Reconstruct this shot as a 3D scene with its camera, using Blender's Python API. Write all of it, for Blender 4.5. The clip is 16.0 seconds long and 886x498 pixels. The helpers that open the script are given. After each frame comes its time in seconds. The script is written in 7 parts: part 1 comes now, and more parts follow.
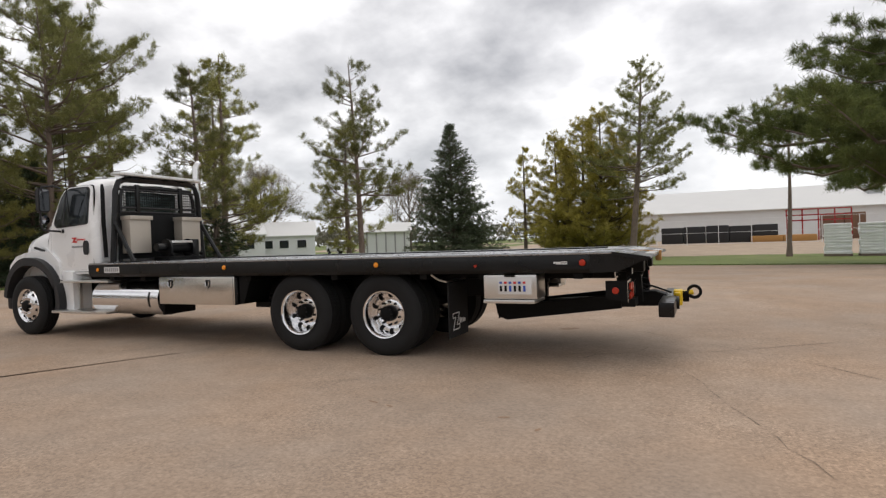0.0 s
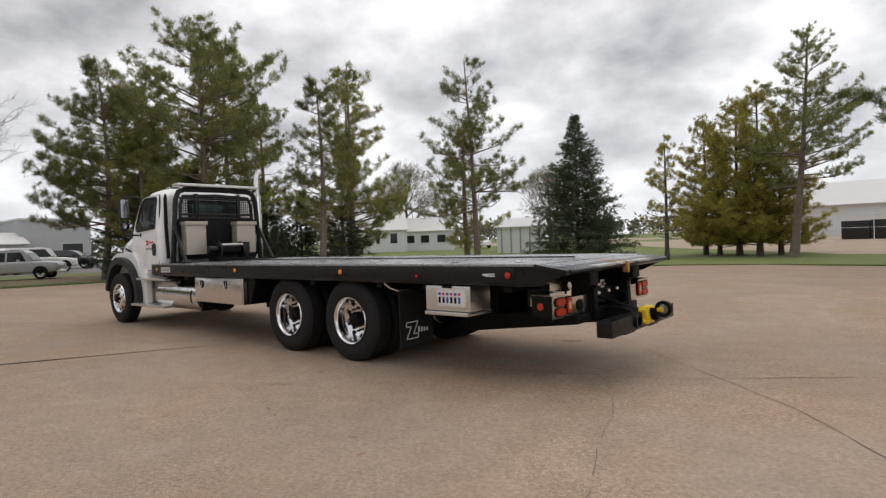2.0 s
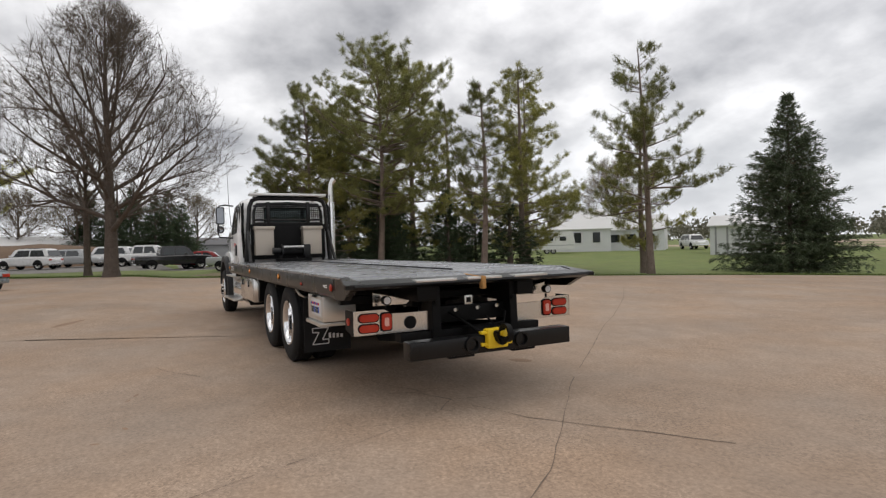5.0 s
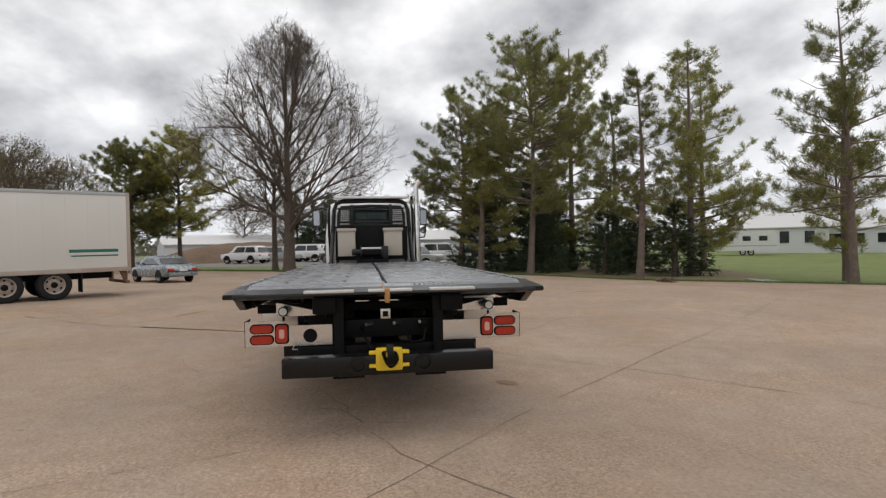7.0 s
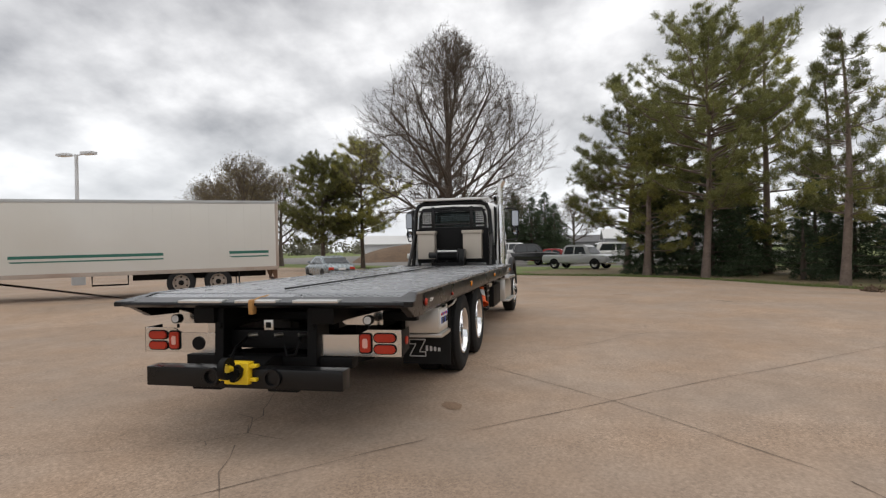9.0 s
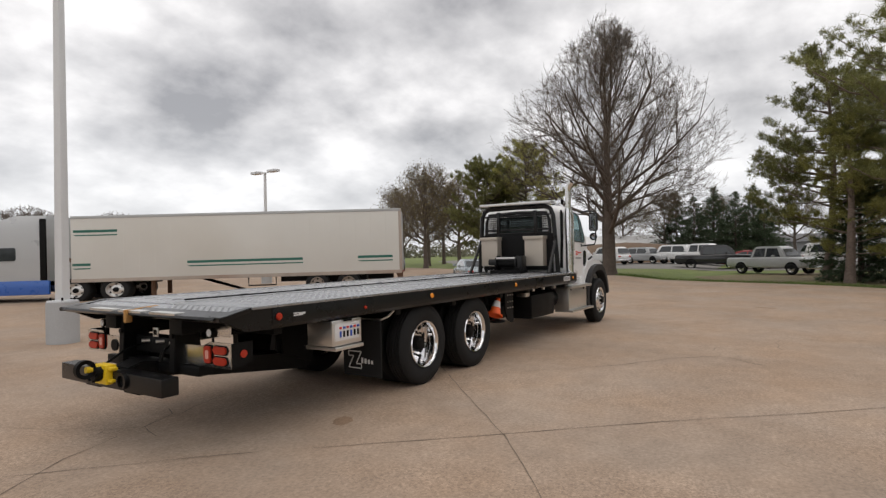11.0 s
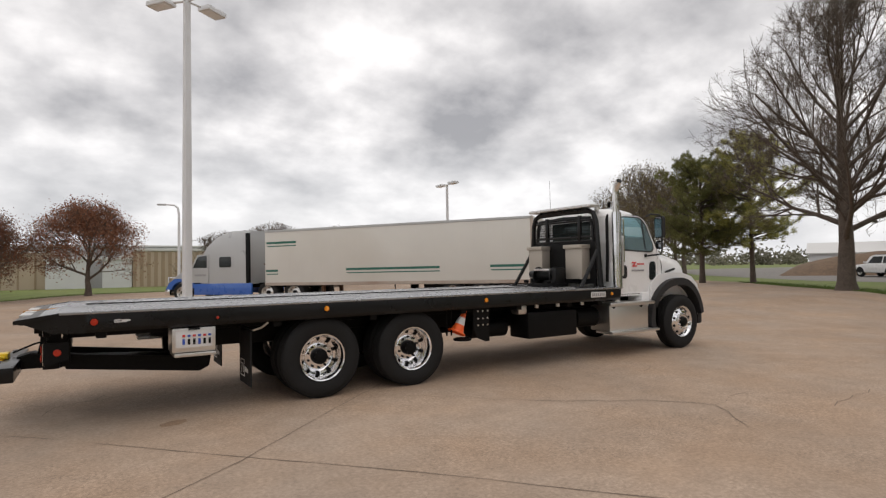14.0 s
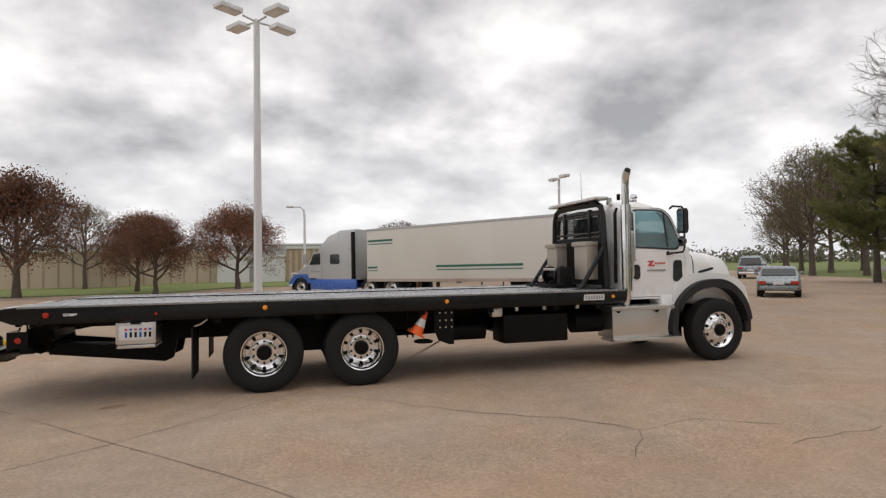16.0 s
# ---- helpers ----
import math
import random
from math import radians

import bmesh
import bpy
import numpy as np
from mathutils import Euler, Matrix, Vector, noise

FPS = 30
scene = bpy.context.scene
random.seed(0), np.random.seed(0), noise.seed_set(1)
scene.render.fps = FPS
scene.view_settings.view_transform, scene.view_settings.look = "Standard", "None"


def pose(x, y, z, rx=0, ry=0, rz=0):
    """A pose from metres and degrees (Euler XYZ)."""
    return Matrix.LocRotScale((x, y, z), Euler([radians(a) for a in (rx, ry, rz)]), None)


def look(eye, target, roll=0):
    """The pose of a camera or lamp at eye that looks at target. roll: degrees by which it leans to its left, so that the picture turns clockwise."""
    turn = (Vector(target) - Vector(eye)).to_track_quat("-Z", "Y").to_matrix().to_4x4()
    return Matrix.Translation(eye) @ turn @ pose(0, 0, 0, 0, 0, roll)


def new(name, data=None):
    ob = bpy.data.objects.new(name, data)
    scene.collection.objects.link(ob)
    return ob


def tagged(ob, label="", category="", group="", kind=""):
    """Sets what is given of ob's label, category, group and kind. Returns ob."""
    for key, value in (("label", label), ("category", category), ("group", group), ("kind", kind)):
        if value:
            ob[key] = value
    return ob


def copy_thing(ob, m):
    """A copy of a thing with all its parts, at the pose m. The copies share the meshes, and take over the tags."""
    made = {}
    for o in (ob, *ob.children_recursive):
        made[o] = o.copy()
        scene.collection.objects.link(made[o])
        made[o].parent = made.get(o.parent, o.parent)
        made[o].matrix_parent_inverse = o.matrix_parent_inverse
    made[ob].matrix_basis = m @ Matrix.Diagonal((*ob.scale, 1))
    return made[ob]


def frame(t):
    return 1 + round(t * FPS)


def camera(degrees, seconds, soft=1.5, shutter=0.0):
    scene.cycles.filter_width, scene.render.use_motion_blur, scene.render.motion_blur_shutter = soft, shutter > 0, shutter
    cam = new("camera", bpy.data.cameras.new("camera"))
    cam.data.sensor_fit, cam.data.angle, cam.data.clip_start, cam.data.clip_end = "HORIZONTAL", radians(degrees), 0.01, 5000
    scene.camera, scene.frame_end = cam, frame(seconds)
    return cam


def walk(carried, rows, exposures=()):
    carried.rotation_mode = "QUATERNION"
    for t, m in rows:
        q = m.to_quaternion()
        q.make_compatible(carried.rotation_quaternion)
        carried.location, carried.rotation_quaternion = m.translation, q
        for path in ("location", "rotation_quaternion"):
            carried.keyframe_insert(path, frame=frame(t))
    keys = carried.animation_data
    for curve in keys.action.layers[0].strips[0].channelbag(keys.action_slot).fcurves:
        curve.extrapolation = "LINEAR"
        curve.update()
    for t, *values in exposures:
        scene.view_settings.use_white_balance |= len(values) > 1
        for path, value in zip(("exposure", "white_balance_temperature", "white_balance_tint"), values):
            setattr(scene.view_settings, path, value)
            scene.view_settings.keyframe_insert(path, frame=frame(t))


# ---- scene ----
cam = camera(76.0, 16.0, soft=1.3)
PATH = [
    (0, (-3.63, 7.347, 1.42), (-2.798, 5.528, 1.392), -2.0),
    (0.5, (-4.105, 7.045, 1.443), (-3.173, 5.276, 1.414), -1.9),
    (1, (-4.609, 6.76, 1.468), (-3.567, 5.053, 1.438), -1.9),
    (1.5, (-5.063, 6.387, 1.489), (-3.903, 4.758, 1.46), -1.9),
    (2, (-5.566, 5.965, 1.512), (-4.28, 4.433, 1.48), -2.0),
    (2.5, (-6.01, 5.479, 1.502), (-4.609, 4.051, 1.472), -2.1),
    (3, (-6.427, 4.977, 1.507), (-4.924, 3.659, 1.479), -2.2),
    (5.5, (-7.965, 2.257, 1.528), (-6.128, 1.467, 1.516), -1.3),
    (6, (-8.027, 1.635, 1.532), (-6.132, 0.998, 1.522), -1.2),
    (6.5, (-8.065, 0.95, 1.549), (-6.12, 0.484, 1.539), -1.2),
    (7, (-8.039, 0.22, 1.562), (-6.059, -0.061, 1.556), -1.1),
    (7.5, (-7.971, -0.485, 1.579), (-5.973, -0.582, 1.572), -1.1),
    (8, (-7.856, -1.186, 1.595), (-5.857, -1.12, 1.591), -1.0),
    (8.5, (-7.707, -1.876, 1.618), (-5.721, -1.641, 1.615), -1.0),
    (9, (-7.448, -2.56, 1.605), (-5.493, -2.136, 1.608), -1.1),
    (9.5, (-7.216, -3.319, 1.627), (-5.316, -2.695, 1.633), -1.1),
    (12, (-4.948, -6.548, 1.687), (-3.444, -5.229, 1.722), -1.1),
    (12.5, (-4.364, -7.032, 1.683), (-2.969, -5.6, 1.727), -1.0),
    (13, (-3.801, -7.497, 1.668), (-2.523, -5.959, 1.721), -1.0),
    (13.5, (-3.162, -7.89, 1.673), (-2.006, -6.259, 1.73), -1.0),
    (14, (-2.517, -8.25, 1.675), (-1.46, -6.554, 1.735), -0.8),
    (14.5, (-1.821, -8.56, 1.684), (-0.875, -6.799, 1.745), -0.8),
    (15, (-1.106, -8.864, 1.701), (-0.286, -7.041, 1.757), -0.9),
    (15.5, (-0.423, -9.061, 1.707), (0.259, -7.182, 1.761), -0.9),
    (16, (0.265, -9.219, 1.7), (0.813, -7.296, 1.752), -0.8),
]
walk(cam, [(t, look(eye, target, roll)) for t, eye, target, roll in PATH],
     exposures=[(0, 0.38, 6650, 11), (3, 0.24, 6600, 11), (9.7, 0.31, 6600, 10), (12, 0.26, 6800, 12), (16, 0.27, 6800, 12)])
# ---- world and light ----
def smooth(a, b, v):
    v = min(1.0, max(0.0, (v - a) / (b - a)))
    return v * v * (3 - 2 * v)


def ground_z(x, y):
    """Height of the yard: level round the truck, falling towards the north lawn, rising a little elsewhere."""
    if y >= 0:
        return 0.22 * smooth(7.5, 12, x + 0.45 * y) * smooth(0.5, 4, y) + 0.4 * smooth(45, 90, x)
    south = -0.95 * smooth(5, 48, -y) * (1 - smooth(8, 45, x)) - 0.2 * smooth(5, 14, -y) * smooth(8, 20, x) * (1 - smooth(35, 55, x))
    return south + 0.4 * smooth(45, 90, x) + 0.95 * smooth(54, 78, -y) * (1 - smooth(20, 60, x))


world = bpy.data.worlds.new("overcast_sky")
scene.world = world
world.use_nodes = True
wt = world.node_tree
wt.nodes.clear()
W = wt.nodes.new
out_w, bg = W("ShaderNodeOutputWorld"), W("ShaderNodeBackground")
sky = W("ShaderNodeTexSky")
sky.sky_type, sky.sun_disc, sky.sun_elevation, sky.sun_rotation = "NISHITA", False, radians(48), radians(200)
coord, sep = W("ShaderNodeTexCoord"), W("ShaderNodeSeparateXYZ")
wt.links.new(coord.outputs["Generated"], sep.inputs[0])
up = W("ShaderNodeMath")
up.operation = "MAXIMUM"
up.inputs[1].default_value = 0.0
wt.links.new(sep.outputs["Z"], up.inputs[0])
lift = W("ShaderNodeMath")
lift.operation = "ADD"
lift.inputs[1].default_value = 0.42
wt.links.new(up.outputs[0], lift.inputs[0])
flat = W("ShaderNodeCombineXYZ")
for axis in "XY":
    div = W("ShaderNodeMath")
    div.operation = "DIVIDE"
    wt.links.new(sep.outputs[axis], div.inputs[0])
    wt.links.new(lift.outputs[0], div.inputs[1])
    wt.links.new(div.outputs[0], flat.inputs[axis])
cloud = W("ShaderNodeTexNoise")
cloud.inputs["Scale"].default_value, cloud.inputs["Detail"].default_value = 2.9, 7.0
cloud.inputs["Roughness"].default_value, cloud.inputs["Distortion"].default_value = 0.52, 0.0
wt.links.new(flat.outputs[0], cloud.inputs["Vector"])
ramp = W("ShaderNodeValToRGB")
ramp.color_ramp.elements[0].position, ramp.color_ramp.elements[0].color = 0.33, (0.3, 0.3, 0.31, 1)
ramp.color_ramp.elements[1].position, ramp.color_ramp.elements[1].color = 0.65, (0.88, 0.88, 0.885, 1)
mid = ramp.color_ramp.elements.new(0.5)
mid.color = (0.58, 0.58, 0.588, 1)
wt.links.new(cloud.outputs["Fac"], ramp.inputs[0])
veil = W("ShaderNodeMix")
veil.data_type, veil.blend_type = "RGBA", "ADD"
veil.inputs["Factor"].default_value = 0.012
wt.links.new(ramp.outputs[0], veil.inputs["A"])
wt.links.new(sky.outputs[0], veil.inputs["B"])
low = W("ShaderNodeMapRange")
low.inputs["From Min"].default_value, low.inputs["From Max"].default_value = 0.0, 0.22
low.inputs["To Min"].default_value, low.inputs["To Max"].default_value = 0.75, 0.0
wt.links.new(sep.outputs["Z"], low.inputs["Value"])
haze = W("ShaderNodeMix")
haze.data_type = "RGBA"
haze.inputs["B"].default_value = (0.7, 0.735, 0.79, 1)
wt.links.new(low.outputs[0], haze.inputs["Factor"])
wt.links.new(veil.outputs["Result"], haze.inputs["A"])
wt.links.new(haze.outputs["Result"], bg.inputs["Color"])
bg.inputs["Strength"].default_value = 1.0
wt.links.new(bg.outputs[0], out_w.inputs[0])
sun = new("sun", bpy.data.lights.new("sun", "SUN"))
sun.data.energy, sun.data.angle, sun.data.color = 0.68, radians(75), (1.0, 0.95, 0.88)
sun.matrix_world = look((0, 0, 30), (3, 5, 0))


# ---- materials ----
def mat(name, colour, rough=0.6, metal=0.0, vary=0.12, scale=6.0, bump=0.0, fine=40.0, coat=0.0, glow=None, dirt=None, random_by=0.0, thin=0.0, spec=0.5):
    """A surface with variation at two scales: broad stains and fine grain."""
    m = bpy.data.materials.new(name)
    m.use_nodes = True
    nt = m.node_tree
    b = nt.nodes["Principled BSDF"]
    b.inputs["Roughness"].default_value, b.inputs["Metallic"].default_value = rough, metal
    b.inputs["Coat Weight"].default_value, b.inputs["Specular IOR Level"].default_value = coat, spec
    tc = nt.nodes.new("ShaderNodeTexCoord")
    big, small = nt.nodes.new("ShaderNodeTexNoise"), nt.nodes.new("ShaderNodeTexNoise")
    big.inputs["Scale"].default_value, big.inputs["Detail"].default_value = scale, 5
    small.inputs["Scale"].default_value, small.inputs["Detail"].default_value = fine, 3
    for n in (big, small):
        nt.links.new(tc.outputs["Object"], n.inputs["Vector"])
    add = nt.nodes.new("ShaderNodeMath")
    add.operation = "ADD"
    nt.links.new(big.outputs["Fac"], add.inputs[0])
    nt.links.new(small.outputs["Fac"], add.inputs[1])
    rng = nt.nodes.new("ShaderNodeMapRange")
    rng.inputs["From Min"].default_value, rng.inputs["From Max"].default_value = 0.6, 1.4
    rng.inputs["To Min"].default_value, rng.inputs["To Max"].default_value = 1 - vary, 1 + vary
    nt.links.new(add.outputs[0], rng.inputs["Value"])
    mul = nt.nodes.new("ShaderNodeMix")
    mul.data_type, mul.blend_type = "RGBA", "MULTIPLY"
    mul.inputs["Factor"].default_value = 1.0
    mul.inputs["A"].default_value = (*colour, 1)
    nt.links.new(rng.outputs[0], mul.inputs["B"])
    colour_out = mul.outputs["Result"]
    if dirt:
        dn = nt.nodes.new("ShaderNodeTexNoise")
        dn.inputs["Scale"].default_value, dn.inputs["Detail"].default_value = scale * 0.37, 7
        nt.links.new(tc.outputs["Object"], dn.inputs["Vector"])
        dr = nt.nodes.new("ShaderNodeMapRange")
        dr.inputs["From Min"].default_value, dr.inputs["From Max"].default_value = 0.5, 0.75
        dr.inputs["To Max"].default_value = 0.6
        nt.links.new(dn.outputs["Fac"], dr.inputs["Value"])
        dm = nt.nodes.new("ShaderNodeMix")
        dm.data_type = "RGBA"
        dm.inputs["B"].default_value = (*dirt, 1)
        nt.links.new(dr.outputs[0], dm.inputs["Factor"])
        nt.links.new(colour_out, dm.inputs["A"])
        colour_out = dm.outputs["Result"]
    if random_by:
        oi = nt.nodes.new("ShaderNodeObjectInfo")
        geo = nt.nodes.new("ShaderNodeNewGeometry")
        rs = nt.nodes.new("ShaderNodeMath")
        rs.operation = "ADD"
        nt.links.new(oi.outputs["Random"], rs.inputs[0])
        nt.links.new(geo.outputs["Random Per Island"], rs.inputs[1])
        rr = nt.nodes.new("ShaderNodeMapRange")
        rr.inputs["From Max"].default_value = 2.0
        rr.inputs["To Min"].default_value, rr.inputs["To Max"].default_value = 1 - random_by, 1 + random_by
        nt.links.new(rs.outputs[0], rr.inputs["Value"])
        m2 = nt.nodes.new("ShaderNodeMix")
        m2.data_type, m2.blend_type = "RGBA", "MULTIPLY"
        m2.inputs["Factor"].default_value = 1.0
        nt.links.new(colour_out, m2.inputs["A"])
        nt.links.new(rr.outputs[0], m2.inputs["B"])
        colour_out = m2.outputs["Result"]
    nt.links.new(colour_out, b.inputs["Base Color"])
    rgh = nt.nodes.new("ShaderNodeMapRange")
    rgh.inputs["To Min"].default_value, rgh.inputs["To Max"].default_value = max(0.02, rough - 0.12), min(1, rough + 0.12)
    nt.links.new(big.outputs["Fac"], rgh.inputs["Value"])
    nt.links.new(rgh.outputs[0], b.inputs["Roughness"])
    if bump:
        bp = nt.nodes.new("ShaderNodeBump")
        bp.inputs["Strength"].default_value, bp.inputs["Distance"].default_value = bump, 0.02
        nt.links.new(small.outputs["Fac"], bp.inputs["Height"])
        nt.links.new(bp.outputs[0], b.inputs["Normal"])
    if thin:
        tl, mx = nt.nodes.new("ShaderNodeBsdfTranslucent"), nt.nodes.new("ShaderNodeMixShader")
        mx.inputs[0].default_value = thin
        nt.links.new(colour_out, tl.inputs["Color"])
        nt.links.new(b.outputs[0], mx.inputs[1])
        nt.links.new(tl.outputs[0], mx.inputs[2])
        nt.links.new(mx.outputs[0], nt.nodes["Material Output"].inputs["Surface"])
    if glow:
        b.inputs["Emission Color"].default_value, b.inputs["Emission Strength"].default_value = (*colour, 1), glow
    return m


def glass(name, tint=(0.35, 0.42, 0.44), rough=0.02, alpha=0.55):
    m = bpy.data.materials.new(name)
    m.use_nodes = True
    b = m.node_tree.nodes["Principled BSDF"]
    b.inputs["Base Color"].default_value = (*tint, 1)
    b.inputs["Roughness"].default_value, b.inputs["Transmission Weight"].default_value = rough, alpha
    b.inputs["IOR"].default_value = 1.2
    b.inputs["Specular IOR Level"].default_value = 0.8
    return m


def aggregate(name, colour):
    """Weathered concrete with exposed pebbles, mottling, trowel blotches and broad tone changes."""
    m = bpy.data.materials.new(name)
    m.use_nodes = True
    nt = m.node_tree
    b = nt.nodes["Principled BSDF"]
    b.inputs["Roughness"].default_value, b.inputs["Specular IOR Level"].default_value = 0.85, 0.3
    tc = nt.nodes.new("ShaderNodeTexCoord")

    def field(scale, detail, lo, hi, a, c, vec=None, distort=0.0, rough=0.55):
        n = nt.nodes.new("ShaderNodeTexNoise")
        n.inputs["Scale"].default_value, n.inputs["Detail"].default_value = scale, detail
        n.inputs["Distortion"].default_value, n.inputs["Roughness"].default_value = distort, rough
        nt.links.new(vec or tc.outputs["Object"], n.inputs["Vector"])
        r = nt.nodes.new("ShaderNodeMapRange")
        r.inputs["From Min"].default_value, r.inputs["From Max"].default_value = lo, hi
        r.inputs["To Min"].default_value, r.inputs["To Max"].default_value = a, c
        nt.links.new(n.outputs["Fac"], r.inputs["Value"])
        return r.outputs[0], n.outputs["Fac"]
    vor = nt.nodes.new("ShaderNodeTexVoronoi")
    vor.inputs["Scale"].default_value = 70
    nt.links.new(tc.outputs["Object"], vor.inputs["Vector"])
    peb = nt.nodes.new("ShaderNodeMapRange")
    peb.inputs["To Min"].default_value, peb.inputs["To Max"].default_value = 0.74, 1.24
    hue = nt.nodes.new("ShaderNodeSeparateColor")
    nt.links.new(vor.outputs["Color"], hue.inputs[0])
    nt.links.new(hue.outputs[0], peb.inputs["Value"])
    worn, _ = field(0.55, 6, 0.4, 0.62, 0.2, 0.9, distort=0.4)
    soft = nt.nodes.new("ShaderNodeMix")
    soft.inputs["A"].default_value = 1.0
    nt.links.new(worn, soft.inputs["Factor"])
    nt.links.new(peb.outputs[0], soft.inputs["B"])
    factors = [soft.outputs["Result"], field(26, 4, 0.3, 0.7, 0.84, 1.16)[0], field(3.2, 6, 0.3, 0.7, 0.9, 1.1, rough=0.65)[0], field(0.33, 5, 0.3, 0.7, 0.87, 1.12, distort=0.8)[0], field(0.06, 3, 0.35, 0.65, 0.93, 1.06)[0]]
    val = factors[0]
    for fct in factors[1:]:
        mu = nt.nodes.new("ShaderNodeMath")
        mu.operation = "MULTIPLY"
        nt.links.new(val, mu.inputs[0])
        nt.links.new(fct, mu.inputs[1])
        val = mu.outputs[0]
    tint = nt.nodes.new("ShaderNodeMix")
    tint.data_type = "RGBA"
    tint.inputs["A"].default_value, tint.inputs["B"].default_value = (*colour, 1), (colour[0] * 1.02, colour[1] * 0.93, colour[2] * 0.84, 1)
    nt.links.new(field(0.5, 6, 0.35, 0.65, 0, 1)[0], tint.inputs["Factor"])
    out = nt.nodes.new("ShaderNodeMix")
    out.data_type, out.blend_type = "RGBA", "MULTIPLY"
    out.inputs["Factor"].default_value = 1.0
    nt.links.new(tint.outputs["Result"], out.inputs["A"])
    nt.links.new(val, out.inputs["B"])
    nt.links.new(out.outputs["Result"], b.inputs["Base Color"])
    bp = nt.nodes.new("ShaderNodeBump")
    bp.inputs["Strength"].default_value, bp.inputs["Distance"].default_value = 0.35, 0.01
    nt.links.new(hue.outputs[1], bp.inputs["Height"])
    nt.links.new(bp.outputs[0], b.inputs["Normal"])
    return m


